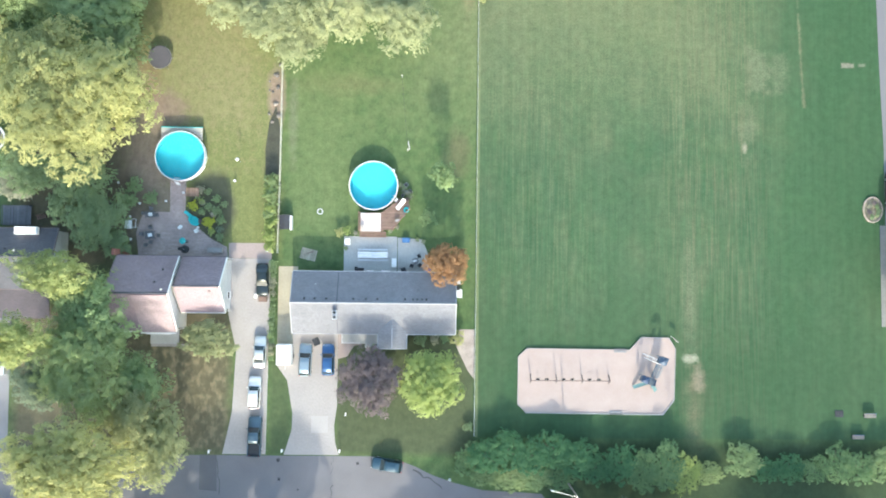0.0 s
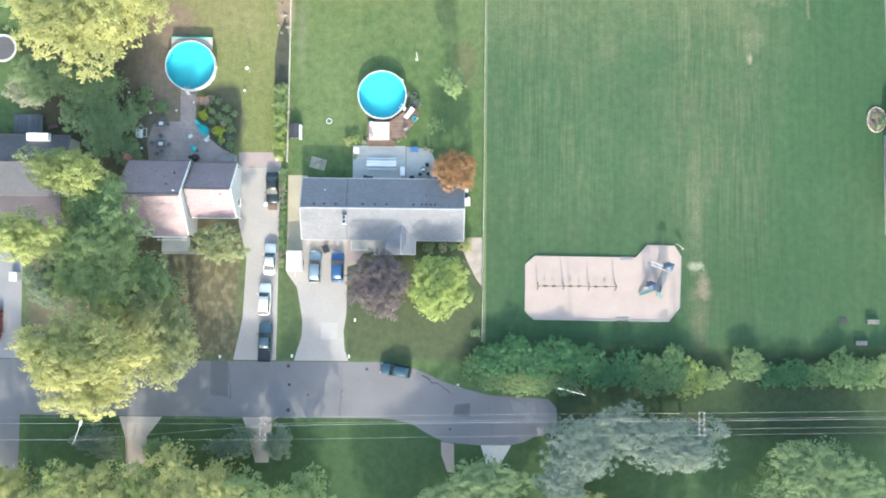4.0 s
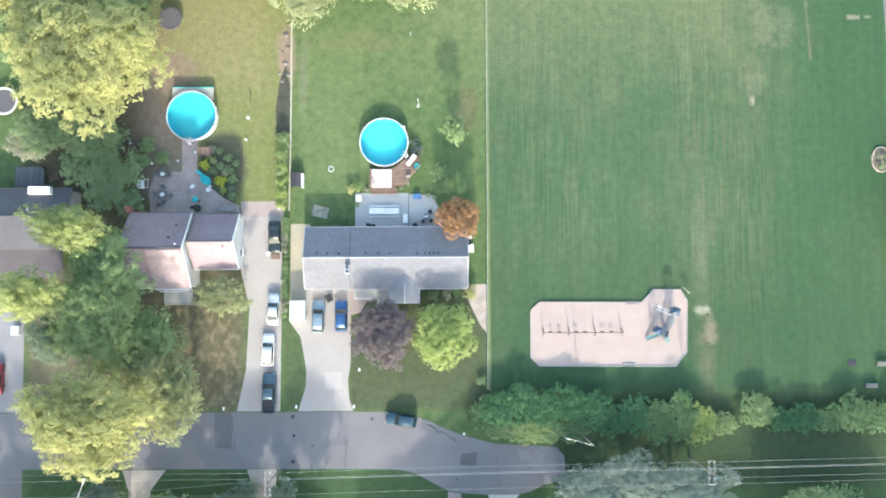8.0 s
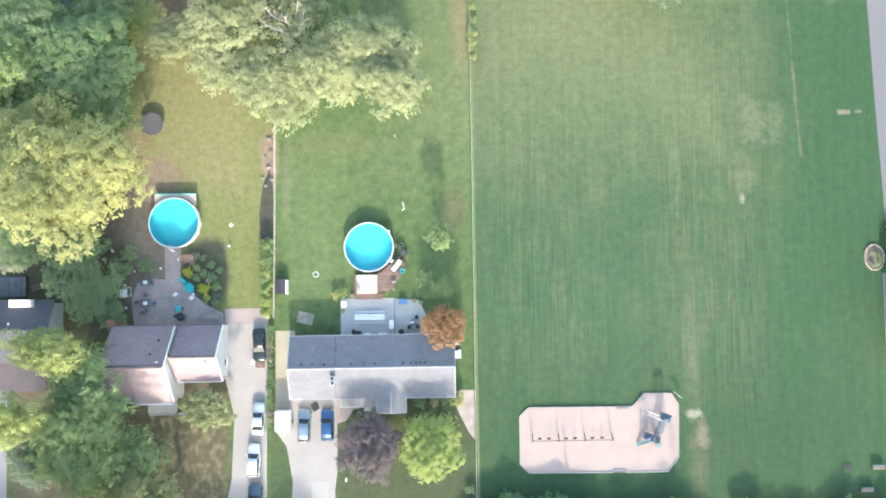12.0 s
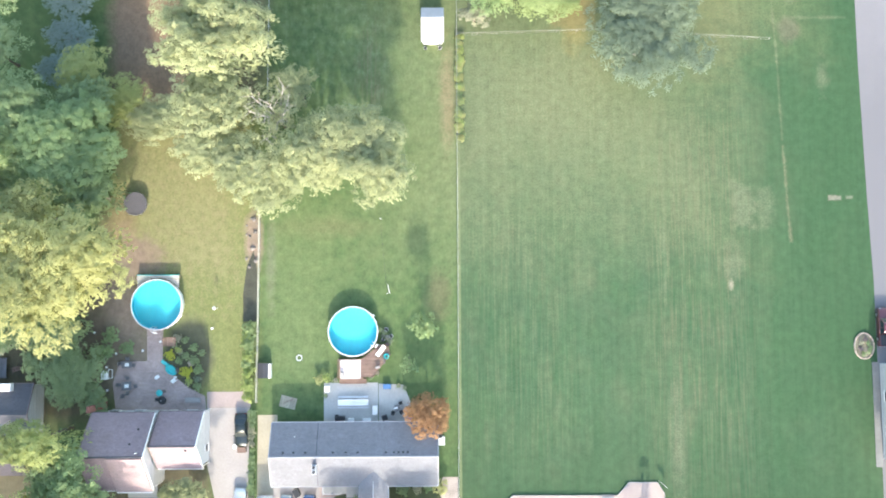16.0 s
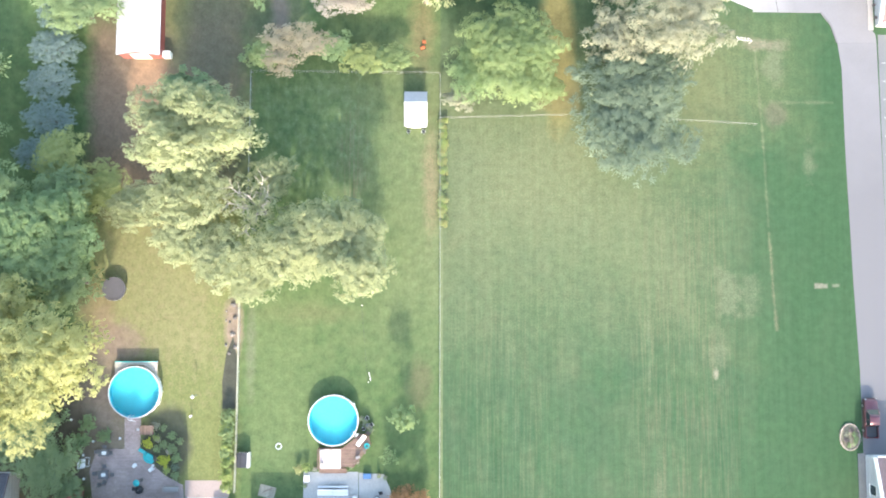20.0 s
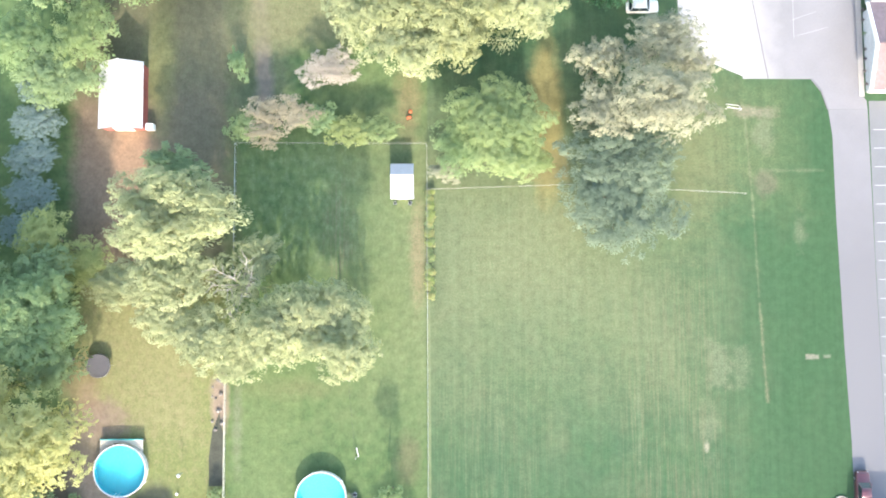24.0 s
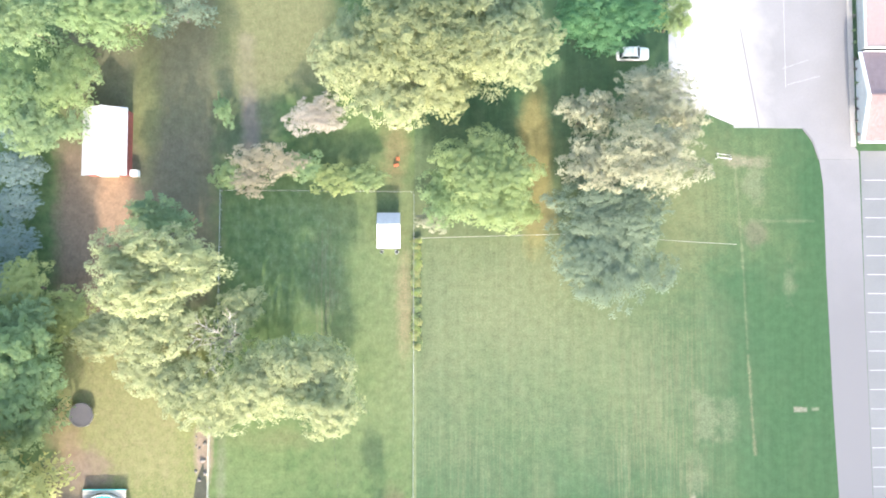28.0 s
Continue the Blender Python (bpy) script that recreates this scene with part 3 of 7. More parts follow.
def crack(x0, y0, x1, y1, w, seed):
    rnd = random.Random(seed)
    k = 9
    left, right = [], []
    d = Vector((x1 - x0, y1 - y0)).normalized()
    nrm = Vector((-d.y, d.x))
    for i in range(k):
        f = i / (k - 1)
        p = Vector((x0 + (x1 - x0) * f, y0 + (y1 - y0) * f)) + nrm * rnd.uniform(-0.22, 0.22)
        ww = w * rnd.uniform(0.4, 1.0)
        left.append(p + nrm * ww / 2)
        right.append(p - nrm * ww / 2)
    part("crack", prism([tuple(p) for p in left + right[::-1]], 0.026, 0.030), TAR, road)


crack(-32.7, -29.3, -32.1, -34.6, 0.14, 1)
crack(-15.6, -33.2, -15.9, -37.2, 0.16, 2)
crack(-15.3, -29.0, -15.8, -31.6, 0.07, 3)
crack(-35.2, -34.1, -32.4, -34.1, 0.06, 4)
crack(-3.6, -30.9, 0.9, -33.4, 0.28, 5)
crack(-57, -30, -57.4, -36.5, 0.08, 6)
crack(6.5, -34.6, 7.4, -40.5, 0.06, 7)
for x, y, r in ((-23.6, -29.6, 0.28), (-23.4, -32.4, 0.22), (-23.5, -36.2, 0.3), (-20.6, -33.9, 0.14), (-11.8, -30.0, 0.22), (0.8, -38.9, 0.16)):
    lid = tagged(part("manhole_cover", ring_band(0.02, r, 0.02, 0.034, 16), DARK), "small dark iron cover set in the street", "manhole cover", "street covers")
    lid.location = (x, y, 0)

ASPHALT_GREY = mat("weathered_asphalt", (0.22, 0.215, 0.225), 0.9, 0, 8.0, 0.3, 0.14, 0.25, 0.03)
flat("driveway_3", [(-70.5, 0), (-63.8, -2), (-63.6, -28.75), (-70.5, -28.75)], ASPHALT_GREY, "grey concrete driveway of the neighbouring house", "driveway", 0.025)
flat("driveway_1", [(-31.6, 0.3), (-25.3, 0.3), (-25.4, -14.3), (-25.5, -28.78), (-31.9, -28.75), (-31.2, -25.5), (-30.6, -22.5), (-30.2, -13.4), (-31.5, -8.0)], CONCRETE, "long pale concrete driveway beside the red-roofed house", "driveway", 0.025)
flat("apron_1", [(-31.65, 0.32), (-25.2, 0.32), (-25.2, 2.65), (-31.65, 2.65)], CONCRETE_ROSE, "rose-tinted concrete apron at the driveway's head", "paving", 0.03)
drive_2 = flat("driveway_2", [(-21.75, -10.3), (-15.0, -10.3), (-15.0, -21.6), (-15.4, -24.5), (-15.2, -27.0), (-14.6, -28.8), (-22.8, -28.8), (-21.7, -25.2), (-21.6, -22.8), (-22.5, -17.8), (-24.1, -15.6), (-24.1, -12.4), (-21.75, -12.4)], CONCRETE, "broad pale concrete driveway in front of the garage", "driveway", 0.025)
part("slab", box(-17.55, -24.3, 0.028, 2.5, 2.5, 0.012), mat("new_concrete", (0.352, 0.330, 0.318), 0.9, 0, 4.0, 0.3, 0.06, 0.1), drive_2, "newer paler concrete slab")
flat("side_strip", [(-24.1, -0.8), (-21.2, -0.8), (-21.2, -12.38), (-24.1, -12.38)], mat("sandy_concrete", (0.36, 0.325, 0.245), 0.9, 0, 4.0, 0.25, 0.16, 0.2, 0.05), "pale concrete strip along the garage wall", "paving", 0.024)
flat("front_walk", [(-14.98, -10.3), (-9.2, -10.3), (-9.2, -12.0), (-12.6, -12.6), (-13.6, -14.2), (-14.98, -14.6)], CONCRETE_ROSE, "concrete walk to the front door", "paving", 0.022)
flat("gravel_corner", [(3.2, -10.0), (5.45, -10.0), (5.45, -17.4), (4.5, -16.2), (3.2, -13.6), (2.4, -11.8)], GRAVEL, "pale gravel corner beside the house", "gravel", 0.02)
flat("patio_1", [(-14.35, -1.9), (-6.34, -1.9), (-6.34, 3.85), (-14.35, 3.85)], CONCRETE_GREY, "grey concrete patio behind the house", "patio", 0.04)
flat("patio_2", [(-6.26, -1.9), (-1.2, -1.9), (-1.6, 1.2), (-2.6, 3.5), (-6.26, 3.7)], CONCRETE_GREY, "second grey concrete patio slab", "patio", 0.035)
flat("patio_3", [(-45.0, -0.6), (-31.7, -0.6), (-31.9, 2.0), (-34.3, 3.2), (-36.3, 4.8), (-37.8, 6.3), (-38.3, 7.0), (-38.3, 12.2), (-40.7, 12.2), (-40.6, 7.2), (-44.6, 7.2), (-45.6, 4.0)], PAVER, "brown paver patio with a path to the pool", "patio", 0.03)
for n_, poly in (("driveway_4", [(-48.7, -37.3), (-42.3, -37.3), (-44.5, -40.3), (-44.6, -47.0), (-47.3, -47.0), (-47.7, -40.3)]), ("driveway_5", [(-30.3, -37.3), (-25.9, -37.3), (-26.0, -41.0), (-26.3, -44.0), (-28.3, -44.0), (-29.6, -39.4)])):
    flat(n_, poly, CONCRETE_SAND, "short pale concrete driveway south of the street", "driveway", 0.022)
flat("driveway_6", [(-0.55, -40.75), (1.4, -41.1), (1.5, -45.4), (0.4, -45.2), (-0.5, -42.6)], CONCRETE_ROSE, "narrow worn drive south of the dead end", "driveway", 0.018)
flat("driveway_7", [(5.4, -41.1), (10.1, -41.1), (8.3, -44.2), (6.3, -44.2)], CONCRETE_GREY, "short grey drive south of the dead end", "driveway", 0.018)

# school drive, car park and yard
flat("road_2", [(68.3, -60), (68.0, 18.3), (67.5, 31.5), (67.0, 51.5), (66.9, 64.2), (66.4, 68.2), (72.4, 68.2), (72.6, 46.4), (73.0, 18.3), (73.2, -60)], graded_mat("drive_asphalt", (0.148, 0.144, 0.154), (0.198, 0.192, 0.203), 44.0, 70.0, "Y"), "grey asphalt school drive beside the field", "road", 0.02)
flat("road_3", [(66.38, 68.22), (65.4, 71.2), (64.0, 72.9), (53.6, 73.0), (53.6, 130), (71.2, 130), (71.2, 71.0), (72.3, 69.5), (72.4, 68.22)], graded_mat("pale_asphalt", (0.37, 0.356, 0.355), (0.205, 0.197, 0.206), 50.5, 60.0), "pale worn asphalt apron of the school yard", "road", 0.02)
yard = flat("school_yard", [(44.0, 74.0), (49.2, 75.3), (53.58, 73.4), (53.58, 130), (44.0, 130)], LOT, "bright pale concrete school yard", "paving", 0.022)
park = flat("car_park", [(72.62, 69.5), (110, 69.5), (110, -60), (73.25, -60), (73.05, 18.3), (72.65, 46.4)], mat("car_park_asphalt", (0.152, 0.154, 0.162), 0.9, 0, 6.0, 0.15, 0.12, 0.25, 0.02), "grey asphalt car park with white bay lines", "car park", 0.018)
bay = None
for i in range(27):
    y = 65.1 - 2.83 * i
    if bay is None:
        bay = part("bay_line", box(0, 0, 0.022, 5.2, 0.11, 0.008), PAINT_WHITE, park)
        bay.location = (75.7, y, 0)
    else:
        share(bay, park, pose(75.7, y, 0))
for a, b in (((61.6, 79.2), (61.6, 100)), ((61.2, 82.0), (65.2, 83.4)), ((62.0, 79.6), (66.8, 80.9))):
    d = Vector(b) - Vector(a)
    part("court_line", box((a[0] + b[0]) / 2, (a[1] + b[1]) / 2, 0.025, d.length, 0.055, 0.006, math.degrees(math.atan2(d.y, d.x))), PAINT_WHITE, yard, "faint white court line")
part("expansion_joint", box(56.2, 80.5, 0.024, 0.09, 15.4, 0.006, 9.5), TAR, yard)
kerb = tagged(part("kerb", prism([(64.0, 72.75), (65.35, 71.0), (66.25, 68.2), (66.4, 68.3), (65.5, 71.2), (64.1, 72.95)], -0.1, 0.13), ASPHALT), "worn grey kerb round the field's corner", "kerb", "", "structure")
flat("pavement", [(71.2, 70.2), (72.0, 70.2), (72.0, 130), (71.2, 130)], CONCRETE, "pale concrete path along the school wall", "pavement", 0.1)


# ---- houses ----
def window(parent, x, y, z, w, h, rz):
    q = part("window", box(0, 0, 0, w + 0.16, 0.12, h + 0.16, bevel=0.01), WHITE, parent, "white framed window")
    q.matrix_basis = pose(x, y, z, 0, 0, rz)
    part("pane", box(0, -0.045, 0, w, 0.06, h), GLASS, q)
    part("sill", box(0, -0.09, -h / 2 - 0.09, w + 0.25, 0.14, 0.05), WHITE, q)


def door(parent, x, y, w, h, rz, material, name="door", panels=0):
    q = part(name, box(0, 0, h / 2, w, 0.1, h, bevel=0.01), material, parent)
    q.matrix_basis = pose(x, y, 0.05, 0, 0, rz)
    part("door_frame", loft([[(-w / 2 - 0.1, s, 0), (-w / 2 - 0.1, s, h + 0.1), (w / 2 + 0.1, s, h + 0.1), (w / 2 + 0.1, s, 0)] for s in (-0.02, 0.05)]), WHITE, q)
    for i in range(panels):
        part("door_panel", box(0, -0.055, h * (i + 0.5) / panels, w - 0.1, 0.03, h / panels - 0.06), material, q)
    if not panels:
        part("door_handle", box(w / 2 - 0.1, -0.08, 1.0, 0.04, 0.08, 0.12), STEEL, q)
    return q


def gable_roof(parent, x0, x1, ys, yn, yr, ze, zr, material, trim, trim_board=WHITE, west=None, north=None):
    """Two slopes over a ridge along x, with ridge cap, rakes and gutters."""
    for y in (ys, yn):
        part("roof_slope", slab((x0, y, ze), (x1, y, ze), (x1, yr, zr), (x0, yr, zr), 0.16), material, parent)
    part("ridge_cap", loft([[(x, yr - 0.14, zr - 0.02), (x, yr, zr + 0.05), (x, yr + 0.14, zr - 0.02), (x, yr, zr - 0.05)] for x in (x0, x1)]), trim, parent, "paler ridge cap")
    for x in (x0 - 0.02, x1 + 0.02):
        for y in (ys, yn):
            board = west if west and x < x0 else trim_board
            part("rake_board", slab((x - 0.06, y, ze + 0.03), (x + 0.06, y, ze + 0.03), (x + 0.06, yr, zr + 0.03), (x - 0.06, yr, zr + 0.03), 0.24), board, parent)
    for y, s in ((ys, -1), (yn, 1)):
        part("gutter", box((x0 + x1) / 2, y + s * 0.06, ze - 0.1, x1 - x0, 0.11, 0.12), north if north and s > 0 else trim_board, parent)


def gable_walls(parent, x0, x1, ys, yn, yr, ze, zr, material):
    t = 0.18
    part("wall", box((x0 + x1) / 2, ys + t / 2, ze / 2, x1 - x0, t, ze), material, parent)
    part("wall", box((x0 + x1) / 2, yn - t / 2, ze / 2, x1 - x0, t, ze), material, parent)
    for x in (x0 + t / 2, x1 - t / 2):
        part("gable_wall", loft([[(x + s, ys + t, 0), (x + s, yn - t, 0), (x + s, yn - t, ze), (x + s, yr, zr - 0.2), (x + s, ys + t, ze)] for s in (-t / 2, t / 2)]), material, parent)


GREY_TRIM = mat("grey_trim", (0.36, 0.37, 0.39), 0.6, 0, 4.0, 0.6, 0.08, 0.05)
gh = thing("grey_house", "long low house with blue-grey shingle roof and white trim", "house")
gable_walls(gh, -21.1, 2.1, -10.2, -2.0, -6.1, 2.45, 4.35, SIDING_GREY)
gable_roof(gh, -21.5, 2.5, -10.65, -1.55, -6.1, 2.5, 4.5, SHINGLE_GREY, mat("ridge_shingle", (0.27, 0.277, 0.292), 0.9, 0, 5.0, 0.5, 0.12, 0.2), GREY_TRIM)
part("roof_seam", slab((-14.84, -10.6, 2.54), (-14.72, -10.6, 2.54), (-14.72, -6.25, 4.47), (-14.84, -6.25, 4.47), 0.05), SHINGLE_DARK, gh, "darker seam across the roof")
part("roof_seam", slab((-14.84, -1.6, 2.54), (-14.72, -1.6, 2.54), (-14.72, -5.95, 4.47), (-14.84, -5.95, 4.47), 0.05), SHINGLE_DARK, gh, "darker seam across the roof")
for s in (-1, 1):
    part("porch_roof", slab((-6.78 + s * 2.1, -12.75, 2.66), (-6.78, -12.75, 3.42), (-6.78, -8.3, 3.55), (-6.78 + s * 2.1, -10.3, 2.68), 0.14), SHINGLE_GREY, gh)
    part("rake_board", slab((-6.78 + s * 2.15, -12.82, 2.68), (-6.78, -12.82, 3.46), (-6.78, -12.72, 3.46), (-6.78 + s * 2.15, -12.72, 2.68), 0.22), GREY_TRIM, gh)
    part("gutter", box(-6.78 + s * 2.16, -11.7, 2.6, 0.10, 2.1, 0.12), GREY_TRIM, gh)
part("ridge_cap", box(-6.78, -10.5, 3.46, 0.16, 4.5, 0.06), GREY_TRIM, gh, "pale ridge cap")
part("porch_wall", box(-6.78, -12.3, 1.3, 3.8, 0.15, 2.6), SIDING_GREY, gh)
part("porch_gable", loft([[(-8.6, y, 2.58), (-4.96, y, 2.58), (-6.78, y, 3.28)] for y in (-12.38, -12.24)]), SIDING_GREY, gh)
for x in (-8.6, -4.96):
    part("porch_wall", box(x, -11.25, 1.3, 0.15, 2.0, 2.6), SIDING_GREY, gh)
part("porch_floor", box(-11.8, -11.3, 0.08, 5.4, 1.9, 0.16), CONCRETE_GREY, gh)
for x in (-14.3, -13.0, -11.8):
    part("porch_post", box(x, -12.1, 0.55, 0.09, 0.09, 1.0), WHITE, gh)
part("porch_rail", box(-13.05, -12.1, 1.03, 2.6, 0.08, 0.07), WHITE, gh)
part("porch_rail", box(-14.3, -11.3, 1.03, 0.08, 1.6, 0.07), WHITE, gh)
part("porch_step", box(-10.2, -12.55, 0.06, 1.6, 0.6, 0.12), CONCRETE_GREY, gh)
vent = None
for x in (-19.5, -18.0, -16.3, -12.4, -10.6, -8.9, -4.9, -3.75, -3.1, -2.45, -1.8):
    z = 4.5 - (0.6 / 4.55) * 2.0
    if vent is None:
        vent = part("roof_vent", box(0, 0, 0.06, 0.28, 0.26, 0.16, rx=-18, bevel=0.03), DARK, gh, "small dark roof vent")
        vent.location = (x, -5.5, z)
    else:
        share(vent, gh, pose(x, -5.5, z))
chim = part("chimney", box(-15.05, -7.85, 4.15, 0.62, 1.35, 1.0, bevel=0.03), SIDING_GREY, gh, "white chimney with two dark flues")
for y in (-8.15, -7.5):
    part("flue", ring_band(0.08, 0.2, 4.63, 4.82, 12), DARK, chim).location = (-15.05, y, 0)
    part("flue_mouth", rod((-15.05, y, 4.80), (-15.05, y, 4.86), 0.15, 0.15, 12), DARK, chim)
part("vent_pipe", rod((-3.05, -4.2, 3.5), (-3.05, -4.2, 4.35), 0.07, 0.07, 10), DARK, gh)
part("vent_pipe", rod((-18.0, -3.4, 3.3), (-18.0, -3.4, 3.75), 0.05, 0.05, 10), WHITE, gh)
for x in (-19.7, -16.6):
    door(gh, x, -10.22, 2.5, 2.15, 0, WHITE, "garage_door", 4)
door(gh, -11.2, -10.22, 0.95, 2.05, 0, RED_BOARD)
window(gh, -13.0, -10.22, 1.5, 1.4, 1.2, 0)
for x in (-3.0, 0.4):
    window(gh, x, -10.22, 1.5, 1.5, 1.2, 0)
window(gh, -6.78, -12.4, 1.5, 1.6, 1.2, 0)
for x in (-18.5, -12.6, -3.8, -0.4):
    window(gh, x, -1.98, 1.5, 1.5, 1.1, 180)
door(gh, -8.6, -1.97, 1.8, 2.05, 180, GLASS, "patio_door")
window(gh, 2.12, -5.0, 1.5, 1.2, 1.1, 90)
window(gh, -21.12, -4.5, 1.5, 0.9, 0.9, -90)
for x, y in ((-21.38, -10.55), (2.4, -10.55), (2.4, -1.7)):
    part("downpipe", rod((x, y, 0.1), (x, y, 2.55), 0.05, 0.05, 8), WHITE, gh)

rh = thing("red_roof_house", "white-sided house with rose-brown shingle roof in two heights", "house")
BROWN_TRIM = mat("brown_gutter", (0.16, 0.13, 0.13), 0.6, 0, 4.0, 0.6, 0.1, 0.05)
gable_walls(rh, -45.9, -37.7, -10.0, 0.05, -4.9, 5.05, 9.4, SIDING)
gable_roof(rh, -46.3, -37.4, -10.4, 0.4, -4.9, 5.1, 9.7, SHINGLE_ROSE, SHINGLE_DARK, WHITE, BROWN_TRIM, BROWN_TRIM)
gable_walls(rh, -37.68, -31.2, -7.3, 0.0, -3.9, 3.8, 7.4, SIDING)
gable_roof(rh, -37.3, -30.9, -7.7, 0.35, -3.9, 3.85, 7.7, SHINGLE_ROSE, SHINGLE_DARK, WHITE, BROWN_TRIM, BROWN_TRIM)
part("front_roof", slab((-42.4, -10.55, 5.27), (-37.55, -10.55, 5.27), (-37.55, -5.2, 9.66), (-42.4, -5.2, 9.66), 0.14), SHINGLE_PALE, rh, "paler roof panel")
part("eave_trim", box(-40.0, -10.66, 5.14, 5.0, 0.14, 0.2), WHITE, rh)
for vx, vy, vz in ((-39.0, -1.6, 6.95), (-39.6, -3.4, 8.46)):
    part("roof_vent", box(vx, vy, vz, 0.22, 0.22, 0.28, rx=-40, bevel=0.03), DARK, rh)
part("roof_vent", box(-32.4, -4.6, 7.1, 0.3, 0.3, 0.25, rx=42, bevel=0.03), BROWN_TRIM, rh)
part("porch_slab", box(-40.8, -11.5, 0.12, 4.2, 2.1, 0.24), CONCRETE_GREY, rh, "grey concrete porch slab")
part("porch_step", box(-40.0, -12.75, 0.08, 5.6, 0.4, 0.16), CONCRETE, rh)
for x in (-42.6, -39.2):
    part("porch_post", box(x, -10.9, 1.3, 0.12, 0.12, 2.5), WHITE, rh)
part("porch_rail", box(-40.9, -10.95, 2.7, 3.6, 0.12, 0.12), WHITE, rh)
door(rh, -40.6, -10.03, 0.95, 2.05, 0, DARK)
window(rh, -44.0, -10.03, 1.55, 1.6, 1.2, 0)
for x in (-36.2, -33.4):
    window(rh, x, -7.32, 1.5, 1.3, 1.2, 0)
for x in (-44.5, -41.0):
    window(rh, x, 0.08, 1.5, 1.3, 1.1, 180)
door(rh, -36.4, 0.03, 0.95, 2.05, 180, WHITE)
window(rh, -33.5, 0.03, 1.5, 1.3, 1.1, 180)
window(rh, -31.18, -5.2, 1.5, 1.0, 1.1, 90)
for x, y in ((-31.1, -7.5), (-31.1, 0.2), (-37.8, -10.2)):
    part("downpipe", rod((x, y, 0.1), (x, y, 3.5), 0.05, 0.05, 8), WHITE, rh)
part("chimney", box(-46.56, 0.9, 2.9, 0.5, 0.9, 5.8, bevel=0.02), BRICK, rh, "narrow red-brown brick chimney")
part("vent_pipe", rod((-38.3, -4.4, 9.0), (-38.3, -4.4, 9.85), 0.09, 0.08, 8), WHITE, rh)

nh = thing("charcoal_roof_house", "neighbouring house with charcoal shingle roof and white gable", "house")
MAUVE_GREY = course_mat("mauve_grey_shingle", (0.118, 0.102, 0.114), 0.33, 0.145, 0.012, 0.92, 0.22)
gable_walls(nh, -72, -55.7, -4.2, 3.9, 0.1, 2.9, 4.5, SIDING)
gable_roof(nh, -72.5, -55.75, -4.6, 4.3, 0.1, 2.95, 4.7, SHINGLE_DARK, SHINGLE_DARK, BROWN_TRIM)
part("porch_roof", slab((-72.3, -8.9, 2.15), (-57.0, -8.9, 2.15), (-57.0, -4.66, 2.8), (-72.3, -4.66, 2.8), 0.12), MAUVE_GREY, nh, "lower front roof in mauve-grey shingle")
for x in (-71.8, -67.0, -62.2, -57.4):
    part("porch_post", box(x, -8.6, 1.05, 0.14, 0.14, 2.1), WHITE, nh)
dm = part("dormer", box(-60.0, 3.9, 3.7, 3.2, 1.1, 0.9, bevel=0.05), WHITE, nh, "white dormer box on the roof's edge")
part("dormer_window", box(-60.0, 4.48, 3.65, 2.4, 0.06, 0.5), GLASS, dm)
part("vent_pipe", rod((-62.6, 1.2, 4.0), (-62.6, 1.2, 4.9), 0.07, 0.07, 8), DARK, nh)
part("roof_vent", box(-61.4, 1.0, 4.45, 0.3, 0.3, 0.2, bevel=0.03), RIM_PALE, nh)
for x in (-69, -65, -61, -57.5):
    window(nh, x, 3.92, 1.5, 1.2, 1.1, 180)
door(nh, -63.4, 3.92, 1.8, 2.05, 180, GLASS, "patio_door")
for x in (-66, -60):
    window(nh, x, -4.22, 1.5, 1.4, 1.2, 0)
SLATE_WOOD = mat("slate_stained_wood", (0.12, 0.125, 0.14), 0.85, 0, 5.0, 0.8, 0.25, 0.3, 0.2)
nd = thing("timber_deck", "dark slate-stained timber deck behind the neighbouring house", "deck", -63.2, 6.4, 0)
for i in range(20):
    part("board", box(-2.0 + i * 0.21, 0, 0.5, 0.19, 3.0, 0.04), SLATE_WOOD, nd)
for x in (-2.0, 2.0):
    for y in (-1.4, 1.4):
        part("post", box(x, y, 0.5, 0.1, 0.1, 1.0), SLATE_WOOD, nd)
    part("rail", box(x, 0, 1.0, 0.09, 2.9, 0.05), SLATE_WOOD, nd)
part("rail", box(0, 1.4, 1.0, 4.1, 0.09, 0.05), SLATE_WOOD, nd)

for x, y, m_, lb in ((-59.6, 6.2, WOOD, "brown garden bench behind the neighbouring house"), (-57.9, 7.0, DARK, "dark garden bench behind the neighbouring house")):
    t = thing("garden_bench", lb, "bench", x, y, 0, 15)
    for i in range(3):
        part("slat", box(0, -0.2 + i * 0.2, 0.45, 1.4, 0.16, 0.04), m_, t)
    part("backrest", box(0, 0.34, 0.72, 1.4, 0.05, 0.35), m_, t)
    for sx_ in (-0.6, 0.6):
        part("leg", box(sx_, 0, 0.21, 0.07, 0.5, 0.42), m_, t)

bn = thing("barn", "white metal-roofed barn with red boarded walls", "barn")
BX0, BX1, BY0, BY1 = -42.3, -36.3, 65.6, 75.0
for x in (BX0, BX1):
    part("wall", box(x, (BY0 + BY1) / 2, 1.25, 0.15, BY1 - BY0, 2.5), RED_BOARD, bn)
for y in (BY0, BY1):
    part("gable_wall", loft([[(BX0 + 0.08, y + s, 0), (BX1 - 0.08, y + s, 0), (BX1 - 0.08, y + s, 2.5), ((BX0 + BX1) / 2, y + s, 3.9), (BX0 + 0.08, y + s, 2.5)] for s in (-0.07, 0.07)]), RED_BOARD, bn)
bxm = (BX0 + BX1) / 2
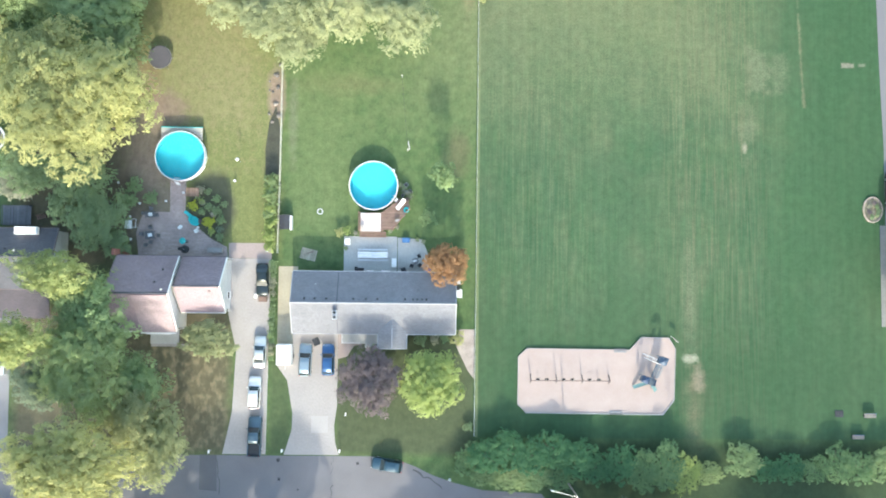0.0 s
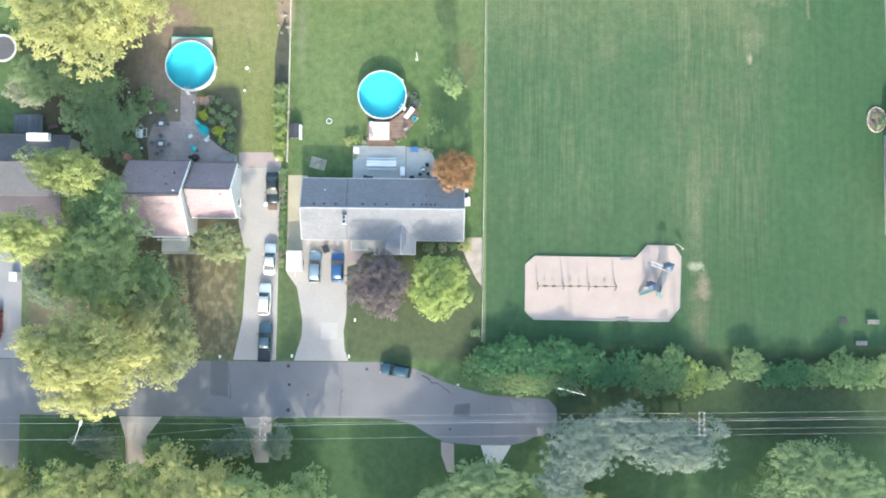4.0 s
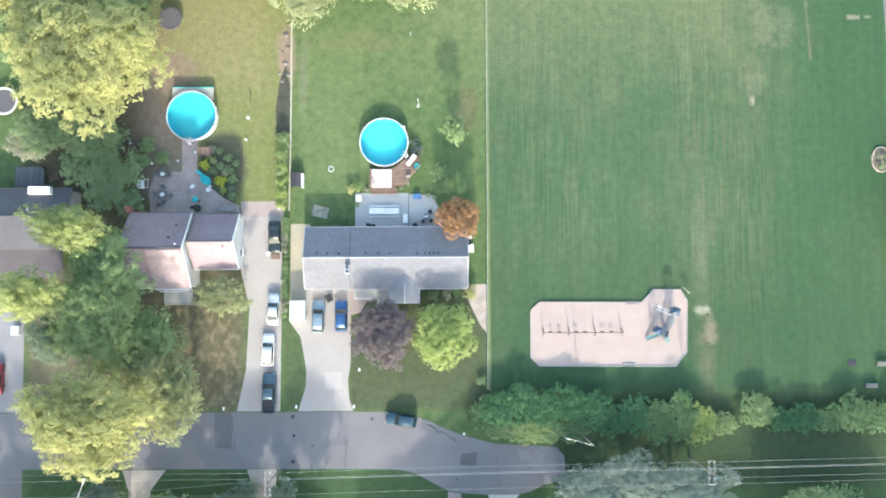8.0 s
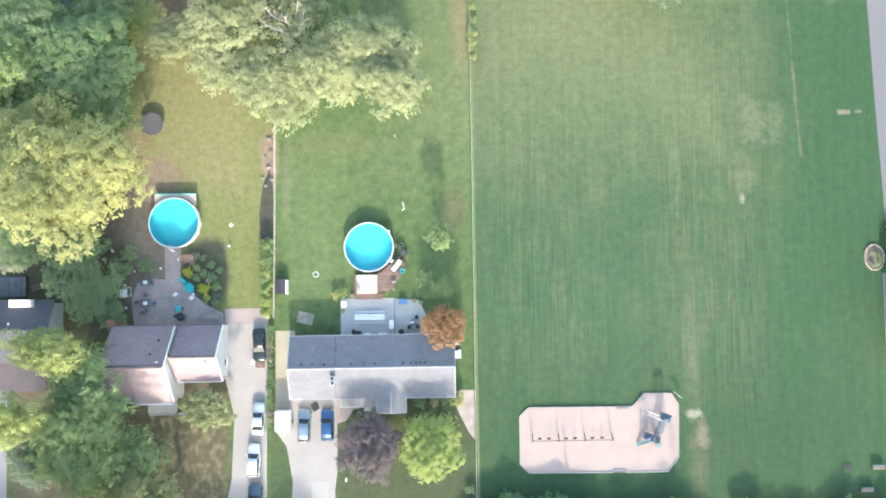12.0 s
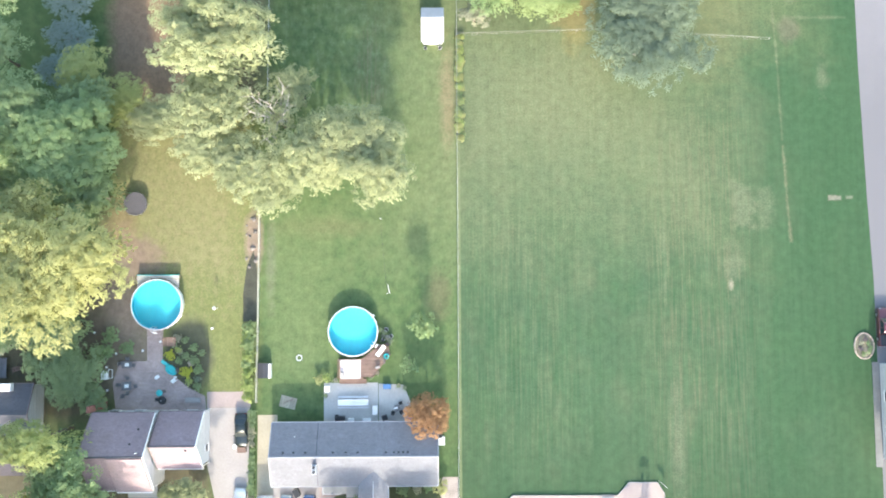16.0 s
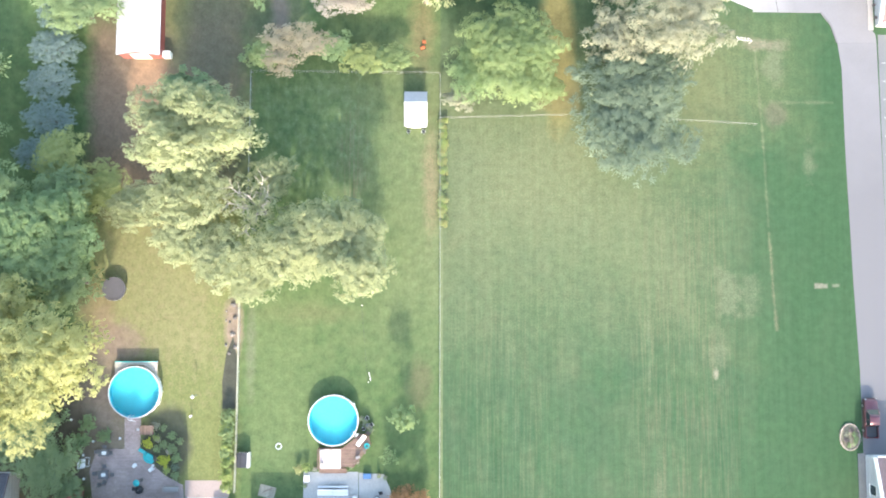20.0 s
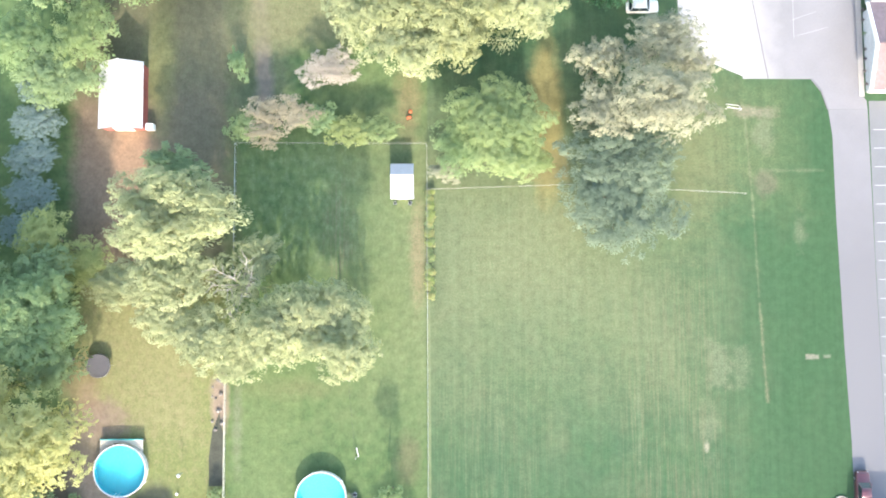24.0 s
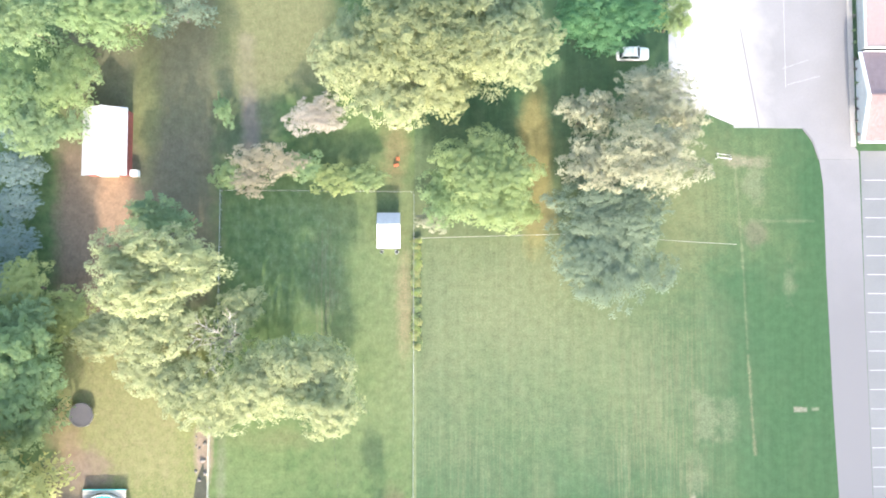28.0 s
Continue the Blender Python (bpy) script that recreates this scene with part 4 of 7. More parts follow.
for x, s in ((BX0 - 0.25, -1), (BX1 + 0.25, 1)):
    for i in range(10):
        y0 = BY0 - 0.3 + i * (BY1 - BY0 + 0.6) / 10
        y1 = y0 + (BY1 - BY0 + 0.6) / 10 - 0.03
        part("roof_sheet", slab((x, y0, 2.45), (bxm, y0, 4.0), (bxm, y1, 4.0), (x, y1, 2.45), 0.06), WHITE_METAL, bn)
part("ridge_cap", box(bxm, (BY0 + BY1) / 2, 4.02, 0.4, BY1 - BY0 + 0.6, 0.06), WHITE_METAL, bn)
part("barn_door", box(bxm, BY0 - 0.1, 1.1, 2.6, 0.08, 2.2), WHITE, bn, "white sliding barn door")
part("lean_to", box(BX1 + 0.75, 65.9, 0.6, 1.1, 0.9, 1.2, bevel=0.03), WHITE, bn, "small white box against the wall")

sh = thing("garden_shed", "small garden shed with white metal roof", "shed")
SX0, SX1, SY0, SY1 = 0.55, 3.45, 55.0, 59.7
for x in (SX0, SX1):
    part("wall", box(x, (SY0 + SY1) / 2, 1.0, 0.1, SY1 - SY0, 2.0), SIDING_GREY, sh)
part("gable_wall", box(2.0, SY1, 1.0, 2.8, 0.1, 2.0), SIDING_GREY, sh)
part("gable_wall", box(2.0, SY0, 1.0, 2.8, 0.1, 2.0), SIDING_GREY, sh)
part("roof_slope", slab((SX0 - 0.25, SY0 - 0.3, 2.02), (SX1 + 0.25, SY0 - 0.3, 2.02), (SX1 + 0.25, 58.2, 2.75), (SX0 - 0.25, 58.2, 2.75), 0.07), WHITE_METAL, sh, "white metal roof")
# north slope: its shade is put into a greyer copy of the metal
part("roof_slope", slab((SX0 - 0.25, 58.2, 2.75), (SX1 + 0.25, 58.2, 2.75), (SX1 + 0.25, SY1 + 0.25, 2.02), (SX0 - 0.25, SY1 + 0.25, 2.02), 0.07), mat("grey_metal_roof", (0.45, 0.46, 0.48), 0.5, 0.2, 3.0, 0.5, 0.1, 0.05), sh, "rear slope greyed for shade")
part("gable_infill", loft([[(x, SY0, 1.98), (x, 58.2, 2.68), (x, SY1, 1.98)] for x in (SX0 - 0.05, SX0 + 0.05)]), SIDING_GREY, sh)
part("gable_infill", loft([[(x, SY0, 1.98), (x, 58.2, 2.68), (x, SY1, 1.98)] for x in (SX1 - 0.05, SX1 + 0.05)]), SIDING_GREY, sh)
door(sh, 2.0, SY0 - 0.06, 1.4, 1.8, 0, WHITE)
for x, w, n_ in ((0.9, 0.5, "bucket"), (3.1, 0.6, "planter_box")):
    q = thing(n_, "small dark container in front of the shed", "container", x, 54.3, 0)
    part("body", rod((0, 0, 0), (0, 0, 0.45), w * 0.4, w * 0.5, 12), DARK, q)
    part("rim", ring_band(w * 0.45, w * 0.53, 0.43, 0.47, 12), STEEL, q)

sc = thing("school_building", "low school wing with mauve shingle roofs and white rakes", "school")
part("wall", box(72.4, 77.0, 1.5, 0.25, 12.4, 3.0), SIDING_GREY, sc)
part("gable_wall", loft([[(72.28 + s, 70.8, 3.0), (72.28 + s, 83.2, 3.0), (72.28 + s, 76.8, 4.9)] for s in (0, 0.2)]), SIDING_GREY, sc)
for y in (70.8, 83.2):
    part("wall", box(92, y, 1.5, 39, 0.25, 3.0), SIDING_GREY, sc)
for y in (70.4, 83.7):
    part("roof_slope", slab((71.3, y, 3.0), (112, y, 3.0), (112, 76.8, 5.1), (71.3, 76.8, 5.1), 0.18), SHINGLE_SCHOOL, sc)
    part("rake_board", slab((71.2, y, 3.06), (71.6, y, 3.06), (71.6, 76.8, 5.16), (71.2, 76.8, 5.16), 0.35), WHITE, sc, "white rake board")
    part("gutter", box(92, y + (0.1 if y > 76 else -0.1), 2.92, 40, 0.16, 0.16), WHITE, sc)
part("ridge_cap", box(92, 76.8, 5.12, 40, 0.3, 0.07), SHINGLE_SCHOOL, sc)
part("link_roof", box(92, 104.3, 3.3, 39.8, 40.0, 0.3), mat("flat_mauve_roof", (0.285, 0.21, 0.206), 0.9, 0, 3.0, 0.15, 0.1, 0.2), sc, "flat mauve roof")
part("link_wall", box(92, 104.3, 1.57, 38.6, 39.4, 3.14), SIDING_GREY, sc)
part("fascia", box(72.0, 104.3, 3.35, 0.14, 40.2, 0.42), WHITE, sc)
part("fascia", box(92, 84.25, 3.35, 40, 0.14, 0.42), WHITE, sc)
e2 = thing("school_annex", "low school annex with mauve roof and white gable trim", "school")
part("wall", box(68.45, -0.8, 1.8, 0.25, 13.8, 3.6), SIDING_GREY, e2)
part("gable_wall", loft([[(68.35 + s, -7.7, 3.6), (68.35 + s, 6.1, 3.6), (68.35 + s, -1.2, 5.5)] for s in (0, 0.2)]), SIDING, e2)
for y in (-7.7, 6.1):
    part("wall", box(84.9, y, 1.8, 33, 0.25, 3.6), SIDING_GREY, e2)
for y in (-8.1, 6.5):
    part("roof_slope", slab((67.75, y, 3.6), (101, y, 3.6), (101, -1.2, 5.7), (67.75, -1.2, 5.7), 0.18), SHINGLE_SCHOOL, e2)
    part("rake_board", slab((67.6, y, 3.66), (68.0, y, 3.66), (68.0, -1.2, 5.76), (67.6, -1.2, 5.76), 0.35), WHITE, e2, "white rake board")
    part("gutter", box(84.85, y + (0.1 if y > 0 else -0.1), 3.5, 33.3, 0.16, 0.16), WHITE, e2)
part("ridge_cap", box(84.85, -1.2, 5.72, 33.3, 0.3, 0.07), SHINGLE_SCHOOL, e2)
window(e2, 68.3, 1.5, 1.9, 1.4, 1.4, -90)
window(e2, 68.3, -3.5, 1.9, 1.4, 1.4, -90)
flat("annex_path", [(67.2, -9), (68.2, -9), (68.2, 6.4), (67.2, 6.4)], mat("worn_path_concrete", (0.20, 0.20, 0.195), 0.9, 0, 4.0, 0.4, 0.2, 0.2), "grey path along the annex wall", "pavement", 0.06)


# ---- trees, hedges, shrubs ----
def leaf_mesh(name, centres, normals, along, size, rng, fold=0.22, wide=0.40):
    """Folded leaf sprays, four corners each, pointing along their twigs, as one mesh."""
    k = len(centres)
    nrm = normals + rng.normal(0, 0.22, (k, 3))
    nrm /= np.linalg.norm(nrm, axis=1, keepdims=True) + 1e-9
    u = along + rng.normal(0, 0.35, (k, 3))
    u -= nrm * np.sum(u * nrm, axis=1, keepdims=True)
    u /= np.linalg.norm(u, axis=1, keepdims=True) + 1e-9
    v = np.cross(nrm, u)
    s = (size * rng.uniform(0.6, 1.4, k))[:, None]
    p0, p1 = centres - u * s, centres + u * s
    mid = centres + nrm * s * fold
    q0, q1 = mid - v * s * wide, mid + v * s * wide
    verts = np.stack([p0, q0, p1, q1], axis=1).reshape(-1, 3)
    idx = np.arange(k)[:, None] * 4
    faces = np.concatenate([idx + np.array([[0, 1, 3]]), idx + np.array([[1, 2, 3]])], axis=1).reshape(-1, 3)
    me = bpy.data.meshes.new(name)
    me.vertices.add(len(verts))
    me.vertices.foreach_set("co", verts.astype(np.float32).ravel())
    me.loops.add(faces.size)
    me.loops.foreach_set("vertex_index", faces.astype(np.int32).ravel())
    me.polygons.add(len(faces))
    me.polygons.foreach_set("loop_start", np.arange(0, faces.size, 3, dtype=np.int32))
    me.polygons.foreach_set("loop_total", np.full(len(faces), 3, dtype=np.int32))
    me.update()
    me.validate()
    return me


def broad_crown(seed, boughs, clumps, leaves, size, bough_r=(0.24, 0.40), clump_r=(0.06, 0.11), ragged=0.25, fill=0.22, droop=0.25, wide=0.40, low=0.19, rise=1.0):
    """A crown of radius 1, from -1 to 1 in height: boughs over a lobed dome, each of many leaf clumps whose sprays point outwards, with gaps between, and coarser low boughs."""
    rng = np.random.default_rng(seed)
    p1, p2, p3 = rng.uniform(0, 2 * np.pi, 3)
    pts, nrm, way = [], [], []
    turn = rng.uniform(0, 2 * np.pi)
    for i in range(boughs):
        a = turn + 2 * np.pi * i * 0.382 + rng.uniform(-0.25, 0.25)
        br = rng.uniform(*bough_r)
        lob = 1 - ragged * (0.5 + 0.28 * np.cos(2 * a + p1) + 0.22 * np.cos(3 * a + p2) + 0.2 * np.cos(5 * a + p3))
        r = max(0.0, lob - br) * np.sqrt((i + 0.3) / boughs) * rng.uniform(0.9, 1.06)
        z = 0.92 * np.sqrt(max(0.0, 1 - r * r)) - 0.38 + rng.uniform(-0.22, 0.16)
        heart = np.array([r * np.cos(a), r * np.sin(a), z * rise])
        for j in range(max(3, int(clumps * (br / (0.5 * sum(bough_r))) ** 1.6))):
            d = rng.normal(0, 1, 3)
            if d[2] < -0.25:
                d[2] *= -0.8
            d /= np.linalg.norm(d)
            inner = rng.uniform() < fill
            c = heart + d * br * (rng.uniform(0.2, 0.65) if inner else rng.uniform(0.78, 1.08)) * np.array([1, 1, 0.85])
            cr = rng.uniform(*clump_r)
            q = rng.normal(0, 1, (leaves, 3)) + d * 0.7 + np.array([0, 0, 0.45])
            q /= np.linalg.norm(q, axis=1, keepdims=True)
            reach = rng.uniform(0.15, 1.0, (leaves, 1)) ** 0.7
            spot = c + q * cr * reach
            spot[:, 2] -= droop * cr * reach[:, 0] ** 2
            pts.append(spot)
            nrm.append(q * 0.35 + d * 0.45 + np.array([0, 0, 0.6]))
            way.append(q - np.array([0, 0, droop]))
    upper = sum(len(q) for q in pts)
    for i in range(int(boughs * low)):
        a = turn + 2.4 * i
        r = 0.72 * (1 - 0.5 * ragged) * np.sqrt(rng.uniform(0.05, 1.0))
        heart = np.array([r * np.cos(a), r * np.sin(a), rng.uniform(-0.8, -0.05)])
        q = rng.normal(0, 1, (clumps * 7, 3))
        q /= np.linalg.norm(q, axis=1, keepdims=True)
        pts.append(heart + q * bough_r[1] * rng.uniform(0.4, 1.0, (clumps * 7, 1)))
        nrm.append(q * 0.7 + np.array([0, -0.2, 0.5]))
        way.append(q - np.array([0, 0, droop]))
    pts, nrm, way = np.concatenate(pts), np.concatenate(nrm), np.concatenate(way)
    pts[:, :2] /= np.quantile(np.hypot(pts[:, 0], pts[:, 1]), 0.97)
    return leaf_mesh("crown", pts, nrm, way, np.where(np.arange(len(pts)) < upper, size, 2.0 * size), rng, 0.22, wide)


CROWNS = {
    "large": [broad_crown(11 + i, 30, 38, 29, 0.0212, (0.17, 0.30), (0.055, 0.095), 0.30, low=0.3) for i in range(3)],
    "medium": [broad_crown(21 + i, 15, 29, 27, 0.0335, (0.22, 0.42), (0.08, 0.14), 0.34) for i in range(5)],
    "spruce": [broad_crown(61 + i, 110, 8, 26, 0.026, (0.12, 0.16), (0.05, 0.09), 0.0, 0.12, 0.6, 0.26, 0.1) for i in range(3)],
    "thicket": [broad_crown(101 + i, 34, 16, 24, 0.030, (0.13, 0.24), (0.05, 0.10), 0.16, 0.2, low=0.0, rise=0.42) for i in range(4)],
    "round": [broad_crown(31 + i, 18, 24, 24, 0.034, (0.24, 0.34), (0.07, 0.12), 0.08, low=0.5) for i in range(2)],
    "small": [broad_crown(41 + i, 9, 15, 22, 0.062, (0.26, 0.46), (0.11, 0.18), 0.30) for i in range(4)],
    "tuft": [broad_crown(81 + i, 5, 7, 14, 0.14, (0.34, 0.55), (0.16, 0.28), 0.2) for i in range(4)],
    "thin": [broad_crown(51 + i, 12, 10, 14, 0.045, (0.16, 0.30), (0.08, 0.15), 0.35, 0.1, low=0.0) for i in range(2)],
    "airy": [broad_crown(71 + i, 17, 17, 22, 0.036, (0.16, 0.34), (0.07, 0.13), 0.40, 0.2, low=0.2) for i in range(3)],
    "feather": [broad_crown(91 + i, 26, 25, 24, 0.030, (0.16, 0.34), (0.06, 0.12), 0.36, 0.2, 0.7, 0.26) for i in range(3)],
}
LEAF = {
    "yellow": leaf_mat("yellow_green_leaf", (0.360, 0.372, 0.158), (0.485, 0.488, 0.22)),
    "sun": leaf_mat("golden_lime_leaf", (0.40, 0.44, 0.06), (0.54, 0.56, 0.09)),
    "lemon": leaf_mat("lemon_green_leaf", (0.30, 0.35, 0.135), (0.42, 0.465, 0.20)),
    "silver": leaf_mat("silver_green_leaf", (0.295, 0.332, 0.182), (0.412, 0.446, 0.26)),
    "green": leaf_mat("mid_green_leaf", (0.195, 0.285, 0.135), (0.31, 0.405, 0.195)),
    "fresh": leaf_mat("fresh_green_leaf", (0.225, 0.30, 0.125), (0.34, 0.415, 0.20)),
    "deep": leaf_mat("deep_green_leaf", (0.195, 0.272, 0.138), (0.31, 0.395, 0.20)),
    "emerald": leaf_mat("emerald_green_leaf", (0.112, 0.205, 0.098), (0.215, 0.325, 0.150)),
    "hedge": leaf_mat("dark_hedge_leaf", (0.062, 0.165, 0.082), (0.12, 0.255, 0.115)),
    "teal": leaf_mat("blue_green_leaf", (0.145, 0.198, 0.140), (0.235, 0.296, 0.21)),
    "blue": leaf_mat("blue_spruce_needle", (0.195, 0.268, 0.248), (0.31, 0.395, 0.365)),
    "ash": leaf_mat("grey_blue_needle", (0.168, 0.224, 0.192), (0.28, 0.338, 0.29)),
    "olive": leaf_mat("olive_green_leaf", (0.235, 0.262, 0.130), (0.350, 0.378, 0.20)),
    "maroon": leaf_mat("maroon_leaf", (0.15, 0.125, 0.13), (0.215, 0.178, 0.188)),
    "lime": leaf_mat("lime_green_leaf", (0.28, 0.35, 0.115), (0.405, 0.475, 0.175)),
    "rust": leaf_mat("rust_orange_leaf", (0.30, 0.172, 0.088), (0.44, 0.27, 0.142)),
    "dusty": leaf_mat("dusty_pale_leaf", (0.292, 0.300, 0.215), (0.42, 0.424, 0.305)),
    "tan": leaf_mat("tan_seedhead_leaf", (0.335, 0.295, 0.205), (0.455, 0.41, 0.295)),
    "pink": leaf_mat("pale_pink_leaf", (0.42, 0.38, 0.32), (0.58, 0.52, 0.445)),
}
WORDS = {"yellow": "yellow-green", "lemon": "lemon-green", "sun": "golden lime", "silver": "silvery green", "green": "mid-green", "fresh": "fresh green", "deep": "deep green", "emerald": "emerald-green", "hedge": "dark green", "teal": "blue-green", "blue": "blue-grey", "ash": "ash-grey", "olive": "olive-green", "maroon": "dark maroon", "lime": "bright lime-green", "rust": "rust-orange", "dusty": "dusty pale", "tan": "dry tan", "pink": "pale pinkish"}
TREES = random.Random(7)


def trunk_mesh(seed, h, r, spread, limbs=6, thick=0.06):
    rnd = random.Random(seed)
    bm = bmesh.new()
    rings = []
    for i in range(6):
        f = i / 5
        rr = r * (1.5 if i == 0 else 1.0) * (1 - 0.55 * f)
        ox, oy = 0.12 * r * math.sin(5 * f + seed), 0.12 * r * math.cos(4 * f + seed)
        rings.append([(ox + rr * math.cos(k * math.pi / 4), oy + rr * math.sin(k * math.pi / 4), h * f) for k in range(8)])
    loft(rings, bm)
    for i in range(limbs):
        a = 2 * math.pi * (i + rnd.random() * 0.6) / limbs
        z = h * rnd.uniform(0.55, 0.95)
        end = (spread * rnd.uniform(0.45, 0.8) * math.cos(a), spread * rnd.uniform(0.45, 0.8) * math.sin(a), z + h * rnd.uniform(0.2, 0.5))
        rod((0, 0, z), end, r * 0.45, r * 0.12, 6, bm)
    return bm


def tree(kind, leaf, x, y, rx, ry, h, note="", bare=0):
    label = f"{WORDS[leaf]} leafy tree {note}".strip() if leaf not in ("blue", "ash") else f"{WORDS[leaf]} spruce {note}".strip()
    name = "conifer_tree" if leaf in ("blue", "ash") else "tree"
    t = thing(name, label, "tree", x, y, 0, 0)
    seed = TREES.randrange(1000)
    me = TREES.choice(CROWNS[kind])
    c = new("crown", me)
    c.parent = t
    if not me.materials:
        me.materials.append(LEAF[leaf])
    c.material_slots[0].link = "OBJECT"
    c.material_slots[0].material = LEAF[leaf]
    c["kind"] = "stuff"
    r = max(rx, ry)
    turn = TREES.uniform(0, 360) if abs(rx - ry) < 0.12 * r else TREES.choice((0, 180)) + TREES.uniform(-10, 10)
    c.matrix_basis = pose(0, 0, h * 0.6, 0, 0, turn) @ Matrix.Diagonal((rx, ry, 0.8 * min(rx, ry) if kind == "thicket" else 0.44 * h, 1))
    part("trunk", trunk_mesh(seed, h * 0.6, 0.028 * r + 0.06, min(rx, ry), 6), BARK, t)
    for i in range(bare):
        a = 2 * math.pi * i / bare + 0.4
        out = r * (0.55 + 0.35 * math.sin(2.3 * i))
        b = rod((0, 0, h * 0.5), (out * math.cos(a), out * math.sin(a), h * 1.02), 0.11, 0.045, 6)
        for k in range(7):
            f = 0.35 + 0.1 * k
            px, py, pz = out * math.cos(a) * f, out * math.sin(a) * f, h * (0.5 + 0.52 * f)
            w = a + (0.9 + 0.3 * math.sin(k * 2.1)) * (-1) ** k
            rod((px, py, pz), (px + r * 0.3 * math.cos(w), py + r * 0.3 * math.sin(w), pz + 0.9), 0.05, 0.02, 5, b)
        part("bare_limb", b, BARK_PALE, t, "bare grey limb")
    return t


def bush(leaf, x, y, r, h, note="in the garden", category="bush"):
    t = thing("bush", f"{WORDS[leaf]} rounded bush {note}", category, x, y, 0, 0)
    me = TREES.choice(CROWNS["tuft"])
    c = new("foliage", me)
    c.parent = t
    if not me.materials:
        me.materials.append(LEAF[leaf])
    c.material_slots[0].link = "OBJECT"
    c.material_slots[0].material = LEAF[leaf]
    c["kind"] = "stuff"
    c.matrix_basis = pose(0, 0, h * 0.55, 0, 0, TREES.uniform(0, 360)) @ Matrix.Diagonal((r, r, h * 0.5, 1))
    part("stem", rod((0, 0, 0), (0, 0, h * 0.5), 0.05, 0.03, 6), BARK, t)
    return t


# west gardens
tree("large", "yellow", -48.6, 19.6, 9.2, 9.4, 20.5, "beside the pool garden")
tree("medium", "yellow", -56.5, 24.5, 5.5, 5.5, 17, "beside the pool garden")
tree("medium", "yellow", -53.0, 28.2, 5.0, 4.4, 15, "beside the pool garden")
tree("large", "green", -49.4, 37.2, 7.6, 8.6, 14, "at the garden's edge")
tree("medium", "deep", -46.6, 31.5, 4.2, 5.2, 11, "at the garden's edge")
tree("medium", "deep", -47.6, 43.6, 4.6, 4.4, 10, "at the garden's edge")
tree("medium", "deep", -55.4, 42.8, 5.4, 5.4, 13, "behind the garden")
tree("medium", "fresh", -57.6, 36.0, 4.6, 4.6, 15, "behind the garden")
tree("medium", "deep", -60.0, 31.0, 5.5, 5.5, 11, "behind the garden")
tree("medium", "deep", -50.1, 6.1, 4.2, 5.6, 5.6, "between the houses")
tree("small", "deep", -47.6, 2.2, 2.6, 2.6, 4.2, "between the houses")
tree("medium", "deep", -52.6, 11.6, 4.4, 4.2, 6, "between the houses")
tree("medium", "deep", -58.6, 12.6, 4.6, 4.0, 7, "between the houses")
tree("small", "deep", -55.6, 7.6, 2.4, 2.6, 4.5, "between the houses")
tree("small", "dusty", -62.5, 10.8, 3.2, 2.7, 4.5, "behind the neighbouring house")
tree("medium", "deep", -63.5, 26.5, 5.0, 5.0, 9, "behind the neighbouring house")
tree("medium", "yellow", -64.0, 32.0, 5.5, 5.5, 14, "behind the neighbouring house")
# west front gardens
tree("medium", "lemon", -51.4, -2.4, 5.4, 3.4, 17, "in front of the neighbouring house")
tree("medium", "lemon", -55.4, -11.2, 4.7, 4.0, 19.5, "in front of the neighbouring house")
tree("medium", "green", -47.2, -7.4, 5.6, 5.2, 14.5, "beside the red-roofed house")
tree("large", "fresh", -47.4, -15.0, 7.0, 6.2, 17, "on the dry front lawn")
tree("medium", "green", -41.8, -17.0, 3.6, 4.2, 11, "on the dry front lawn")
tree("medium", "teal", -54.0, -17.6, 4.4, 4.0, 12, "on the dry front lawn")
tree("medium", "olive", -42.6, -21.6, 4.4, 4.4, 13, "on the dry front lawn")
tree("large", "yellow", -46.4, -27.2, 9.0, 6.2, 23.0, "beside the street")
tree("medium", "olive", -38.2, -25.8, 3.9, 5.6, 12, "beside the street")
tree("small", "olive", -33.2, -11.5, 4.2, 3.2, 6.3, "in front of the red-roofed house")
# grey house
tree("round", "maroon", -9.8, -17.0, 4.3, 4.9, 7.9, "in the front garden")
tree("round", "lime", -1.1, -17.4, 4.6, 4.4, 7.5, "in the front garden")
tree("round", "rust", 1.1, -0.4, 3.2, 3.0, 6.6, "at the corner of the patio")
tree("small", "green", 0.45, 12.5, 1.9, 2.2, 7.0, "on the back lawn")
tree("thin", "green", -1.6, 6.6, 1.5, 1.5, 3.2, "on the back lawn")
# stand in the middle of the back gardens
tree("large", "silver", -26.9, 51.2, 8.7, 5.8, 22, "in the stand behind the gardens")
tree("small", "deep", -30.9, 59.0, 5.0, 3.2, 7.5, "behind the stand")
tree("medium", "silver", -29.4, 43.8, 6.4, 5.6, 12, "in the stand behind the gardens")
tree("thin", "silver", -20.3, 42.2, 4.4, 4.8, 10.5, "with bare grey limbs", 9)
tree("airy", "silver", -17.6, 46.6, 3.4, 3.6, 9.5, "in the stand behind the gardens")
tree("medium", "silver", -24.6, 35.2, 5.4, 5.0, 10.5, "in the stand behind the gardens")
tree("medium", "silver", -20.2, 32.6, 4.6, 4.2, 8.5, "in the stand behind the gardens")
tree("medium", "silver", -30.4, 38.0, 4.6, 4.4, 9, "in the stand behind the gardens")
tree("medium", "silver", -15.4, 35.4, 4.8, 5.0, 12.5, "in the stand behind the gardens")
tree("large", "silver", -7.0, 36.2, 6.2, 7.0, 15, "in the stand behind the gardens")
tree("medium", "silver", -12.6, 37.6, 4.8, 5.0, 14, "in the stand behind the gardens")
